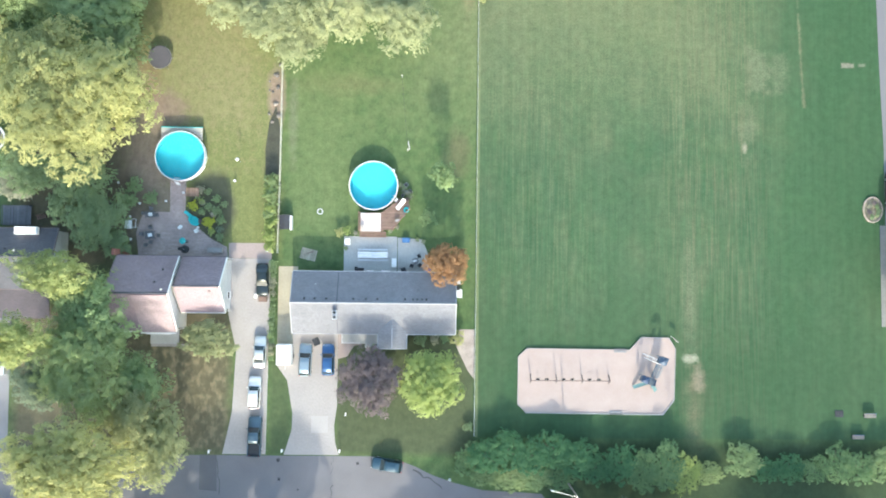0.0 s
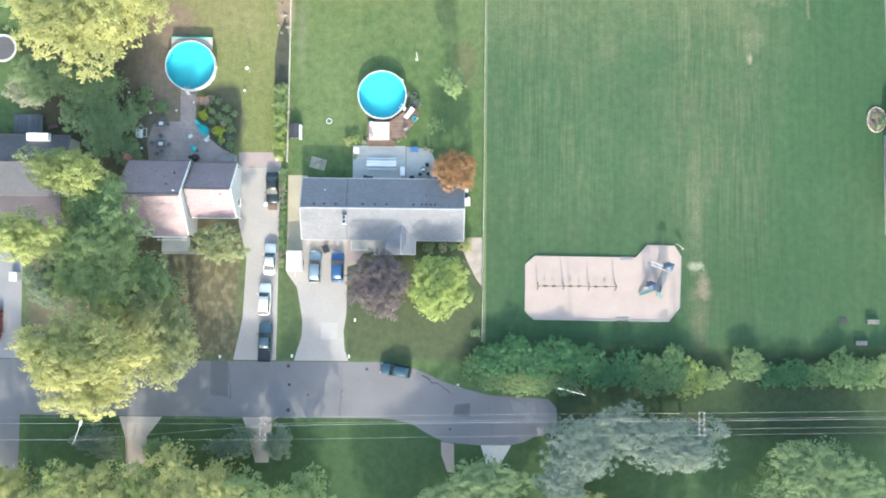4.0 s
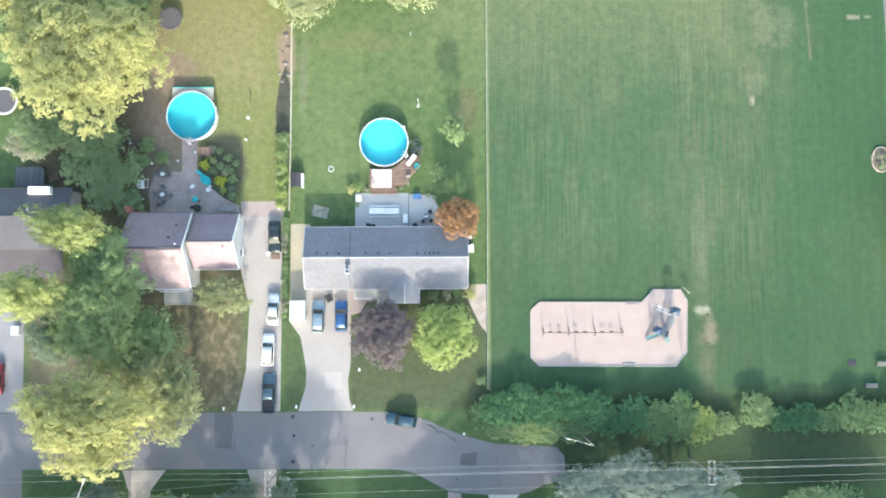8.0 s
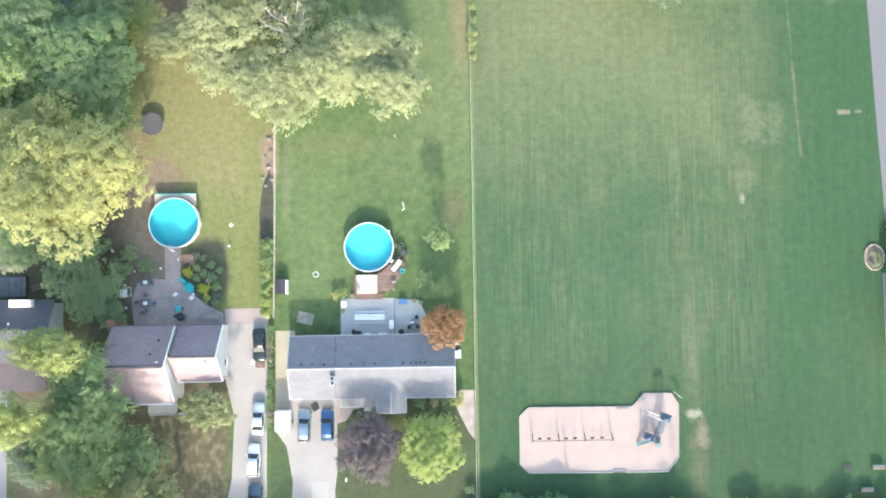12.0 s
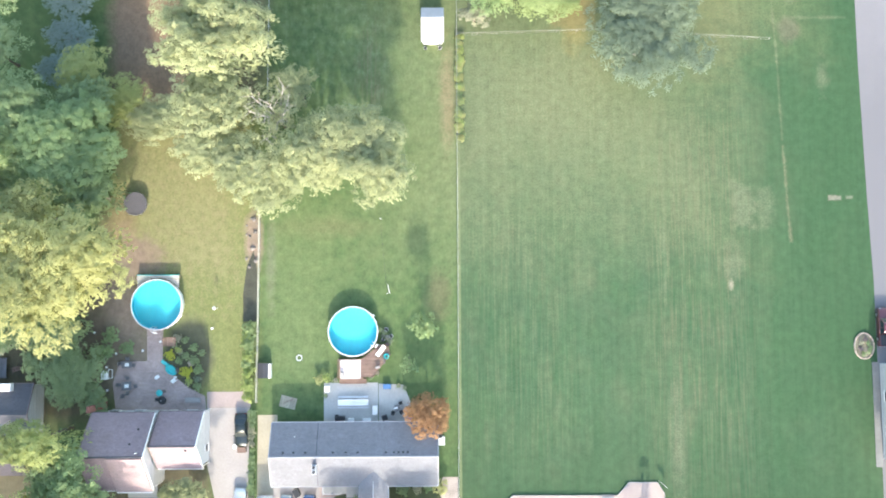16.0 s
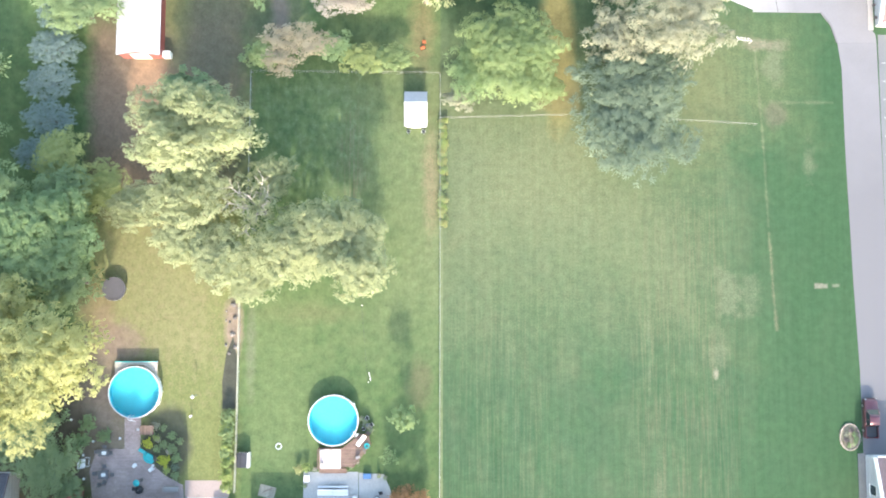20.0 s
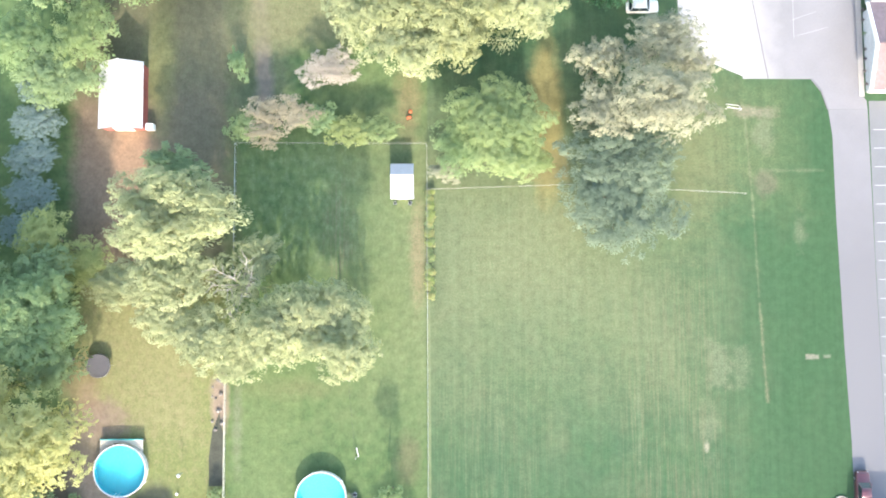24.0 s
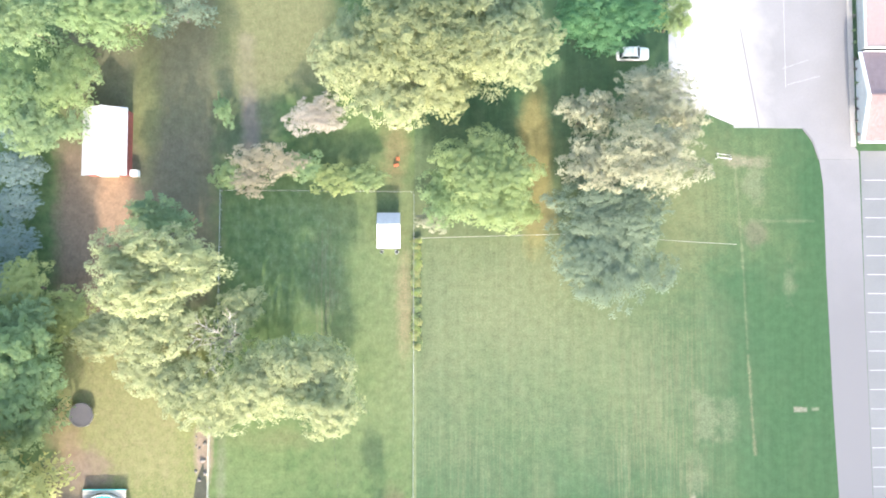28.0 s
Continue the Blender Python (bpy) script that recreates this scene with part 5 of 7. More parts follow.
tree("medium", "lemon", -48.6, 49.0, 4.6, 4.2, 7.5, "by the spruces")
tree("medium", "lemon", -43.2, 45.4, 4.4, 3.6, 6, "by the spruces")
tree("medium", "silver", -38.6, 42.4, 4.8, 3.4, 6, "by the spruces")
for sx, sy, sr in ((-51.3, 66.2, 4.1), (-51.9, 61.0, 4.1), (-51.9, 55.6, 4.1), (-53.3, 50.4, 3.8), (-50.6, 71.4, 3.8)):
    tagged(tree("spruce", "blue", sx, sy, sr * 0.97, sr * 0.70, 4.4, "in a row"), group="row of blue spruces")
tree("medium", "deep", -61.0, 52.0, 5.0, 5.0, 9, "beyond the spruces")
tree("medium", "deep", -62.0, 62.0, 5.0, 5.0, 9, "beyond the spruces")
# north
tree("large", "olive", 7.8, 81.9, 10.4, 8.2, 18.5, "in the far gardens")
tree("large", "silver", -2.2, 80.4, 5.6, 6.0, 16, "in the far gardens")
tree("medium", "silver", 3.4, 74.4, 5.2, 4.8, 15, "in the far gardens")
tree("medium", "olive", 11.0, 76.2, 4.4, 4.0, 14, "in the far gardens")
tree("large", "silver", 19.2, 81.4, 6.2, 6.6, 17, "in the far gardens")
tree("medium", "silver", 15.0, 88.0, 6.0, 5.0, 15, "in the far gardens")
tree("large", "fresh", 16.2, 64.6, 7.8, 6.6, 10.5, "behind the field fence")
tree("medium", "green", 10.6, 62.6, 4.8, 4.4, 7, "behind the field fence")
tree("medium", "fresh", 18.8, 60.2, 5.0, 3.4, 6.5, "behind the field fence")
tree("small", "dusty", 8.3, 58.5, 2.8, 1.9, 3.2, "at the fence corner")
tree("airy", "pink", -8.3, 74.3, 4.9, 3.4, 3.6, "in the far garden")
tree("airy", "tan", -16.2, 66.6, 5.8, 4.0, 4.2, "by the garden fence")
tree("small", "fresh", -21.0, 65.6, 3.0, 3.0, 3.6, "by the garden fence")
tree("small", "green", -10.2, 66.6, 3.2, 2.6, 3.6, "by the garden fence")
tree("small", "lemon", -6.0, 64.6, 3.6, 2.8, 3.4, "by the garden fence")
tree("small", "fresh", -1.6, 64.9, 3.2, 2.5, 3.2, "by the garden fence")
tree("feather", "dusty", 37.6, 66.4, 7.0, 5.4, 17, "beside the school yard")
tree("feather", "dusty", 38.6, 75.4, 6.2, 4.6, 14, "beside the school yard")
tree("airy", "dusty", 29.8, 73.2, 3.9, 4.0, 13, "beside the school yard")
tree("airy", "dusty", 30.2, 66.0, 5.0, 4.6, 12, "beside the school yard")
tree("airy", "dusty", 44.0, 72.6, 3.6, 3.8, 9, "beside the school yard")
tree("feather", "teal", 32.8, 53.4, 8.8, 8.2, 9.5, "at the field's north fence")
tree("feather", "teal", 33.4, 60.0, 8.2, 5.6, 10.5, "at the field's north fence")
tree("large", "hedge", 32.4, 87.4, 7.6, 5.4, 14, "beside the school yard")
tree("small", "fresh", 43.2, 87.6, 2.6, 3.2, 9, "beside the school yard")
tree("medium", "fresh", -42.9, 78.2, 5.0, 4.6, 9, "beside the barn")
tree("medium", "deep", -47.2, 71.8, 5.6, 4.6, 8, "beside the barn")
tree("medium", "deep", -48.4, 85.4, 5.2, 4.4, 13, "behind the barn")
tree("large", "green", -36.8, 88.0, 7.2, 5.2, 12.5, "behind the barn")
tree("airy", "teal", -28.4, 89.0, 5.4, 4.2, 9, "behind the barn")
tree("medium", "green", -52.0, 77.0, 4.8, 4.8, 9, "behind the barn")
tree("small", "green", -22.2, 74.8, 1.6, 2.8, 2.8, "in the far garden")
# belt along the south of the field
for sx, sy, ra, rb_, sh_, lf in (
        (4.6, -29.3, 2.2, 2.4, 1.6, "emerald"), (7.2, -28.4, 2.8, 2.8, 2.6, "hedge"), (10.6, -27.6, 3.0, 2.8, 2.8, "hedge"), (14.0, -28.4, 2.8, 2.9, 2.7, "hedge"),
        (17.2, -27.6, 2.9, 2.9, 2.8, "hedge"), (20.6, -28.6, 2.9, 3.1, 2.6, "hedge"), (23.4, -30.2, 2.2, 2.6, 2.0, "hedge"), (7.0, -31.0, 2.4, 1.9, 1.6, "green"),
        (10.8, -31.8, 3.0, 2.0, 1.8, "fresh"), (14.6, -31.4, 2.6, 2.0, 1.8, "green"), (18.0, -31.6, 2.6, 2.0, 1.7, "emerald"), (27.0, -29.4, 2.8, 3.2, 2.5, "hedge"),
        (30.4, -30.6, 2.6, 3.2, 2.4, "emerald"), (33.6, -29.6, 3.0, 3.6, 2.8, "emerald"), (36.4, -30.8, 2.7, 3.2, 2.4, "lime"), (40.4, -30.9, 2.4, 1.7, 1.2, "fresh"),
        (45.2, -28.8, 2.7, 2.7, 2.1, "green"), (48.8, -30.4, 2.4, 2.0, 1.4, "hedge"), (52.4, -30.0, 2.6, 2.2, 1.5, "hedge"), (56.0, -30.4, 2.4, 2.0, 1.5, "emerald"),
        (59.2, -29.2, 2.9, 2.8, 2.1, "emerald"), (62.8, -29.8, 2.7, 2.6, 1.9, "emerald"), (66.6, -29.4, 3.0, 2.8, 2.0, "green")):
    tree("thicket", lf, sx, sy, ra, rb_, sh_, "in the belt south of the field")
# south of the street
tree("feather", "ash", 19.6, -40.6, 5.8, 5.4, 7, "south of the dead end")
tree("feather", "ash", 25.5, -38.0, 5.6, 3.8, 6.5, "south of the dead end")
tree("feather", "ash", 32.9, -39.9, 8.4, 4.6, 7, "south of the dead end")
tree("feather", "ash", 17.0, -45.6, 4.4, 3.2, 6.5, "south of the dead end")
tree("large", "deep", 53.7, -45.8, 9.0, 6.8, 8.5, "south of the wires")
tree("large", "deep", 4.2, -48.3, 8.4, 6.0, 9, "south of the dead end")
tree("small", "yellow", 21.8, -49.8, 6.0, 3.0, 6, "south of the dead end")
for sx, sy, ra, rb_, lf in ((-61.3, -46.0, 3.6, 4.2, "yellow"), (-55.8, -49.0, 4.2, 4.6, "yellow"), (-47.2, -47.0, 6.4, 5.4, "yellow"), (-37.0, -46.9, 6.4, 5.8, "yellow"), (-28.0, -48.2, 5.6, 5.2, "fresh"), (-51.8, -46.6, 4.4, 4.6, "lemon"), (-41.8, -47.4, 4.6, 4.8, "lemon"), (-32.4, -46.4, 4.4, 4.6, "yellow"), (-20.2, -48.6, 5.0, 5.8, "fresh")):
    tree("medium", lf, sx, sy, ra, rb_, 11, "south of the street")
tree("medium", "yellow", -68.5, -48.0, 5.0, 5.0, 11, "south of the street")
tree("airy", "teal", -50.7, -40.6, 4.2, 2.7, 3.8, "beside the short drive")
tree("airy", "teal", -31.1, -40.9, 3.8, 2.4, 3.6, "beside the short drive")
tree("small", "teal", -24.4, -40.6, 2.6, 2.5, 3.6, "beside the short drive")
tree("small", "green", -41.5, -41.5, 2.4, 1.8, 3.2, "beside the short drive")
# unseen tall row, added south of the gardens to shade street and lawns
for i in range(15):
    tree("medium", ("green", "fresh", "yellow")[i % 3], -72 + i * 10.5 + 2.5 * math.sin(2.3 * i), -64 + 2.0 * math.cos(1.7 * i), 6.4, 6.4, 12.5 + 1.5 * math.sin(1.1 * i), "in the unseen row added south of the gardens")
# garden shrubs
for bx, by, br, bh, lf in ((-37.0, 8.2, 0.85, 0.9, "sun"), (-36.4, 9.6, 0.5, 0.6, "deep"), (-34.5, 5.6, 1.0, 1.0, "sun"), (-34.2, 4.2, 0.65, 0.8, "lime"), (-35.8, 8.8, 0.6, 0.7, "lime"), (-35.7, 7.2, 0.6, 0.7, "green"), (-34.6, 7.9, 0.7, 0.8, "deep"), (-33.4, 7.4, 0.8, 0.9, "deep"), (-32.7, 6.0, 0.8, 0.9, "green"), (-32.9, 4.6, 0.6, 0.7, "teal"), (-35.6, 8.7, 0.5, 0.6, "dusty"), (-33.6, 9.2, 0.7, 0.7, "green"), (-32.4, 8.4, 0.6, 0.7, "deep"), (-36.0, 10.6, 0.7, 0.5, "dusty"), (-34.8, 10.3, 0.6, 0.6, "deep"), (-32.9, 3.4, 0.7, 0.8, "deep"), (-35.9, 5.9, 0.4, 0.5, "maroon"), (-34.0, 6.8, 0.5, 0.6, "pink")):
    bush(lf, bx, by, br, bh)
for bx, by, br, bh, lf in ((-46.5, 8.6, 1.6, 1.6, "green"), (-46.8, 2.0, 1.5, 1.6, "fresh"), (-45.8, 11.0, 1.4, 1.2, "green"), (-43.2, 9.2, 1.2, 0.9, "green"), (-15.0, 4.4, 0.8, 1.0, "yellow"), (-13.9, 4.6, 0.7, 1.0, "lime"), (3.0, -11.2, 1.2, 1.3, "yellow"), (-2.6, -11.7, 1.0, 1.0, "deep"), (-0.6, -11.6, 0.8, 0.8, "dusty"), (1.0, -11.4, 0.8, 0.8, "green"), (4.9, -27.4, 1.3, 1.4, "green"), (4.6, -24.4, 0.8, 0.9, "deep"), (-47.4, 0.2, 1.4, 1.5, "green"), (-9.6, -13.0, 0.7, 0.8, "green")):
    bush(lf, bx, by, br, bh, "beside the house")
HEDGE = random.Random(3)
for i in range(13):
    tagged(bush(HEDGE.choice(["lime", "lime", "fresh"]), -25.3 + HEDGE.uniform(-0.25, 0.25), 1.9 + i * 0.86, HEDGE.uniform(0.85, 1.15), HEDGE.uniform(1.5, 2.1), "in a clipped hedge row"), group="hedge along the fence")
for i in range(17):
    tagged(bush(HEDGE.choice(["deep", "green", "dusty"]), -24.75 + HEDGE.uniform(-0.1, 0.1), -0.4 - i * 0.88, HEDGE.uniform(0.5, 0.7), HEDGE.uniform(0.9, 1.3), "between the two driveways", "hedge"), group="low hedge between driveways")
for i in range(84):
    wy = 40 + 17 * HEDGE.random()
    tagged(bush(HEDGE.choice(["yellow", "yellow", "fresh", "fresh", "lime"]), 6.0 + HEDGE.uniform(-0.3, 0.35), wy, HEDGE.uniform(0.35, 0.7), HEDGE.uniform(0.3, 0.8), "growing along the field fence", "weeds"), group="weeds along the field fence")
for i in range(10):
    tagged(bush(HEDGE.choice(["deep", "maroon"]), 71.95 + HEDGE.uniform(-0.05, 0.05), 71.6 + i * 2.0 + HEDGE.uniform(-0.5, 0.5), 0.3, HEDGE.uniform(0.6, 1.1), "against the school wall", "shrub"), group="shrubs along the school wall")


# ---- pools and decks ----
SLATE_METAL = mat("slate_metal", (0.17, 0.17, 0.175), 0.6, 0.2, 4.0, 0.8, 0.2, 0.05)
RIM_GREY = mat("pale_grey_rail", (0.58, 0.60, 0.62), 0.5, 0, 3.0, 0.8, 0.1, 0.05)


def pool(name, label, x, y, r, h, ladder_angle):
    p = thing(name, label, "swimming pool", x, y, 0)
    part("pool_wall", ring_band(r - 0.06, r, 0.0, h, 48), LINER, p, "white metal pool wall")
    part("pool_liner", ring_band(r - 0.10, r - 0.065, 0.08, h - 0.02, 48), POOL_LINER, p, "cyan pool liner")
    part("pool_floor", rod((0, 0, 0.03), (0, 0, 0.08), r - 0.07, r - 0.07, 48), POOL_LINER, p)
    w = bmesh.new()
    bmesh.ops.create_circle(w, cap_ends=True, segments=48, radius=r - 0.07, matrix=Matrix.Translation((0, 0, h - 0.14)))
    part("water", w, WATER, p, "clear pool water").visible_shadow = False
    k = 16
    rail = None
    for i in range(k):
        a = 2 * math.pi * i / k
        if rail is None:
            rail = part("top_rail", arc_piece(r - 0.07, r + 0.09, h, h + 0.04, 0.01, 2 * math.pi / k - 0.01, 3), RIM_GREY, p)
            post = part("upright", box(r + 0.03, 0, h / 2, 0.08, 0.16, h, bevel=0.01), WHITE, p)
            cap = part("rail_cap", box(r + 0.01, 0, h + 0.04, 0.21, 0.18, 0.05, bevel=0.015), STEEL, p)
        else:
            for q in (rail, post, cap):
                share(q, p, pose(0, 0, 0, 0, 0, math.degrees(a)))
    lad = part("ladder", bmesh.new(), WHITE, p, "white pool ladder")
    b = bmesh.new()
    for s in (-0.25, 0.25):
        rod((r - 0.45, s, 0.4), (r - 0.3, s, h + 0.5), 0.03, 0.03, 8, b)
        rod((r - 0.3, s, h + 0.5), (r + 0.25, s, h + 0.5), 0.03, 0.03, 8, b)
        rod((r + 0.25, s, h + 0.5), (r + 0.6, s, 0.0), 0.03, 0.03, 8, b)
    for i in range(4):
        f = (i + 1) / 5
        box(r + 0.6 - 0.3 * f, 0, (h + 0.4) * f, 0.12, 0.5, 0.04, bm=b)
    b.to_mesh(lad.data)
    b.free()
    lad.matrix_basis = pose(0, 0, 0, 0, 0, ladder_angle)
    sk = part("skimmer", box(r + 0.15, 0, h - 0.25, 0.3, 0.35, 0.4, bevel=0.03), WHITE, p)
    sk.matrix_basis = pose(0, 0, 0, 0, 0, ladder_angle + 70)
    return p


pool("above_ground_pool", "round above-ground pool with cyan water and white rim", -9.95, 11.45, 3.62, 1.2, -32)
pool("above_ground_pool", "round above-ground pool with cyan water beside a small platform", -38.95, 15.55, 3.7, 1.2, -95)
pl = thing("pool_platform", "pale wooden platform with turquoise edge round the back of the pool", "deck", -38.9, 15.6, 0)
for i in range(12):
    y = 1.55 + i * 0.24
    c = math.sqrt(max(0.0, 3.8 ** 2 - (y - 0.1) ** 2)) if y < 3.8 else 0.0
    if c > 0.3:
        for s in (-1, 1):
            if 3.1 - c > 0.1:
                part("board", box(s * (3.1 + c) / 2, y, 0.75, 3.1 - c, 0.22, 0.05), WOOD_PALE, pl)
    else:
        part("board", box(0, y, 0.75, 6.2, 0.22, 0.05), WOOD_PALE, pl)
part("edge_board", box(0, 4.35, 0.72, 6.2, 0.1, 0.3), TEAL, pl, "turquoise edge board")
for x in (-3.0, 3.0):
    for y in (1.6, 4.2):
        part("post", box(x, y, 0.36, 0.1, 0.1, 0.72), WOOD, pl)
pump = thing("pool_pump", "pool pump and filter tank beside the deck", "pool pump", -5.0, 10.6, 0)
part("tank", rod((0, 0, 0), (0, 0, 0.75), 0.27, 0.22, 14), BLUE_GREY, pump)
part("motor", box(0.5, 0, 0.2, 0.5, 0.25, 0.3, bevel=0.04), DARK, pump)
part("hose", rod((0.1, 0, 0.5), (-1.0, 0.2, 0.7), 0.04, 0.04, 8), DARK, pump)

DECK_PINK = mat("pinkish_deck_wood", (0.56, 0.48, 0.45), 0.8, 0, 4.0, 0.5, 0.14, 0.15)
dk = thing("pool_deck", "wooden pool deck with pale platform and brown boards", "deck")
pb = None
for i in range(14):
    y = 4.62 + i * 0.20
    if pb is None:
        pb = part("board", box(0, 0, 0, 3.0, 0.19, 0.04), DECK_PINK, dk, "pale deck board")
        pb.location = (-10.3, y, 1.12)
    else:
        share(pb, dk, pose(-10.3, y, 1.12))
for i in range(19):
    y = 4.9 + i * 0.25
    x0 = -8.7 + max(0, (y - 7.4) * 1.3)
    x1 = min(-4.55 - max(0, (y - 8.6) * 0.7), -7.0 + (y - 4.9) * 0.8)
    part("board", box((x0 + x1) / 2, y, 1.06, x1 - x0, 0.235, 0.04), WOOD, dk)
for i in range(3):
    part("step", box(-10.0, 4.38 - i * 0.27, 0.85 - 0.27 * i, 4.0, 0.26, 0.05), WOOD, dk, "brown deck step")
    part("riser", box(-10.0, 4.50 - i * 0.27, 0.70 - 0.27 * i, 4.0, 0.03, 0.26), WOOD, dk)
for x, y in ((-12.05, 4.7), (-12.05, 7.4), (-8.6, 4.7), (-6.9, 4.9), (-4.5, 8.0), (-4.7, 9.3), (-10.2, 7.3)):
    part("post", box(x, y, 1.0, 0.1, 0.1, 2.0), WOOD, dk)
for a, b in (((-12.05, 4.7), (-12.05, 7.4)), ((-6.9, 4.9), (-4.5, 8.0)), ((-4.5, 8.0), (-4.7, 9.3))):
    part("rail", rod((a[0], a[1], 1.98), (b[0], b[1], 1.98), 0.05, 0.05, 6), WOOD, dk)
    part("rail", rod((a[0], a[1], 1.55), (b[0], b[1], 1.55), 0.035, 0.035, 6), WOOD, dk)
part("joist", box(-10.2, 6.0, 0.53, 3.6, 2.7, 1.0), WOOD, dk, "brown deck skirting")
lo = thing("sun_lounger", "white plastic sun lounger on the deck", "sun lounger", -5.85, 8.6, 1.08, 52)
part("seat", box(-0.3, 0, 0.32, 1.2, 0.62, 0.07, bevel=0.02), WHITE, lo)
part("backrest", box(0.62, 0, 0.5, 0.75, 0.62, 0.06, ry=-28, bevel=0.02), WHITE, lo)
for x in (-0.8, 0.35):
    for y in (-0.26, 0.26):
        part("leg", box(x, y, 0.15, 0.05, 0.05, 0.3), WHITE, lo)
for x, y, sx, sy, h, m_ in ((-11.5, 7.0, 0.45, 0.45, 0.5, RIM_GREY), (-11.5, 5.2, 0.35, 0.5, 0.4, WOOD_GREY), (-6.3, 6.2, 0.6, 0.3, 0.4, WOOD_GREY), (-5.35, 7.1, 0.25, 0.7, 0.35, STONE)):
    t = thing("deck_box", "small pale box standing on the pool deck", "box", x, y, 1.14 if x < -8 else 1.08, 12)
    part("body", box(0, 0, h / 2, sx, sy, h, bevel=0.03), m_, t)
    part("lid", box(0, 0, h + 0.02, sx + 0.04, sy + 0.04, 0.04, bevel=0.01), m_, t)
fl = thing("pool_float", "turquoise pool float lying by the deck rail", "pool float", -5.0, 7.8, 1.08, 55)
part("tube", ring_band(0.2, 0.42, 0.05, 0.22, 20), TEAL, fl)


def plant_pot(x, y, z, leaf="green", r=0.3):
    t = thing("potted_plant", f"{WORDS[leaf]} plant in a pot", "potted plant", x, y, z)
    part("pot", rod((0, 0, 0), (0, 0, 0.35), r * 0.7, r, 12), STONE, t)
    me = CROWNS["thin"][0]
    c = new("foliage", me)
    c.parent = t
    if not me.materials:
        me.materials.append(LEAF[leaf])
    c.material_slots[0].link = "OBJECT"
    c.material_slots[0].material = LEAF[leaf]
    c.matrix_basis = pose(0, 0, 0.6, 0, 0, x * 50) @ Matrix.Diagonal((r * 1.5, r * 1.5, 0.4, 1))
    return t


for x, y, lf, r_ in ((-5.9, 11.6, "deep", 0.34), (-5.3, 11.2, "green", 0.3), (-4.9, 10.5, "dusty", 0.34), (-4.5, 9.9, "deep", 0.36), (-5.5, 10.8, "teal", 0.28), (-4.9, 9.5, "maroon", 0.3), (-6.4, 5.3, "dusty", 0.3), (-7.4, 4.6, "green", 0.28)):
    plant_pot(x, y, 0, lf, r_)
for x, y, s_ in ((-5.1, 11.7, 0.3), (-4.4, 10.7, 0.28), (-5.6, 10.1, 0.26)):
    t = thing("bucket", "small dark bucket beside the pool", "bucket", x, y, 0)
    part("body", rod((0, 0, 0), (0, 0, 0.4), s_ * 0.8, s_, 12), DARK, t)
    part("rim", ring_band(s_ * 0.92, s_ * 1.06, 0.38, 0.42, 12), RIM_GREY, t)


# ---- garden furniture ----
def chair(x, y, z, rz, material=WHITE, label="white plastic garden chair", group=""):
    t = thing("garden_chair", label, "chair", x, y, z, rz, group)
    part("seat", box(0, 0, 0.42, 0.5, 0.5, 0.05, bevel=0.015), material, t)
    part("backrest", box(0, 0.24, 0.68, 0.5, 0.05, 0.5, rx=-10, bevel=0.015), material, t)
    for sx in (-0.21, 0.21):
        for sy in (-0.21, 0.21):
            part("leg", rod((sx, sy, 0), (sx * 0.95, sy * 0.95, 0.42), 0.022, 0.022, 6), material, t)
        part("armrest", box(sx * 1.12, 0.02, 0.62, 0.05, 0.46, 0.04), material, t)
    return t


def picnic_table(x, y, z, rz, length):
    t = thing("picnic_table", "long pale picnic table with benches on the patio", "table", x, y, z, rz, "patio picnic tables")
    for i in range(5):
        part("tabletop_board", box(0, -0.36 + i * 0.18, 0.75, length, 0.17, 0.045), LINER, t)
    for s in (-1, 1):
        part("bench_board", box(0, s * 0.78, 0.44, length, 0.24, 0.045), RIM_GREY, t)
        part("crosspiece", box(s * length * 0.35, 0, 0.40, 0.09, 1.7, 0.09), WOOD_GREY, t)
        for q in (-1, 1):
            part("leg", rod((s * length * 0.35, q * 0.7, 0), (s * length * 0.35, q * 0.25, 0.74), 0.045, 0.045, 6), WOOD_GREY, t)
    return t


picnic_table(-11.1, 1.05, 0.04, 0, 2.2)
picnic_table(-8.85, 1.05, 0.04, 1, 2.25)


def cabinet(name, label, cat, x, y, z, sx, sy, sz, body, rz=0):
    t = thing(name, label, cat, x, y, z, rz)
    part("body", box(0, 0, sz / 2, sx, sy, sz, bevel=0.03), body, t)
    part("lid", box(0, 0, sz + 0.02, sx + 0.05, sy + 0.05, 0.05, bevel=0.01), body, t)
    part("handle", box(0, -sy / 2 - 0.03, sz * 0.75, sx * 0.4, 0.04, 0.05), STEEL, t)
    return t


cabinet("cooler", "white cool box on the patio", "cool box", -6.75, -0.1, 0.04, 0.65, 1.25, 0.8, WHITE)
cabinet("storage_box", "white storage box at the patio's corner", "storage box", -13.8, 3.0, 0.04, 0.75, 0.9, 0.6, WHITE)
cabinet("grill", "black barbecue grill against the house wall", "barbecue", -11.9, -1.3, 0.04, 1.3, 0.65, 1.0, DARK)
cabinet("grill", "black smoker on the patio", "barbecue", -5.3, -1.2, 0.035, 0.7, 0.7, 1.0, DARK, 20)
cabinet("garden_box", "white box against the house wall", "storage box", -10.3, -1.5, 0.04, 0.9, 0.4, 0.6, WHITE)
cabinet("garden_box", "white box against the house wall", "storage box", -8.0, -1.5, 0.04, 1.2, 0.4, 0.5, WHITE)
cabinet("air_conditioner", "pale air conditioning unit beside the house", "air conditioner", 3.05, -4.6, 0, 0.85, 1.2, 0.9, LINER)
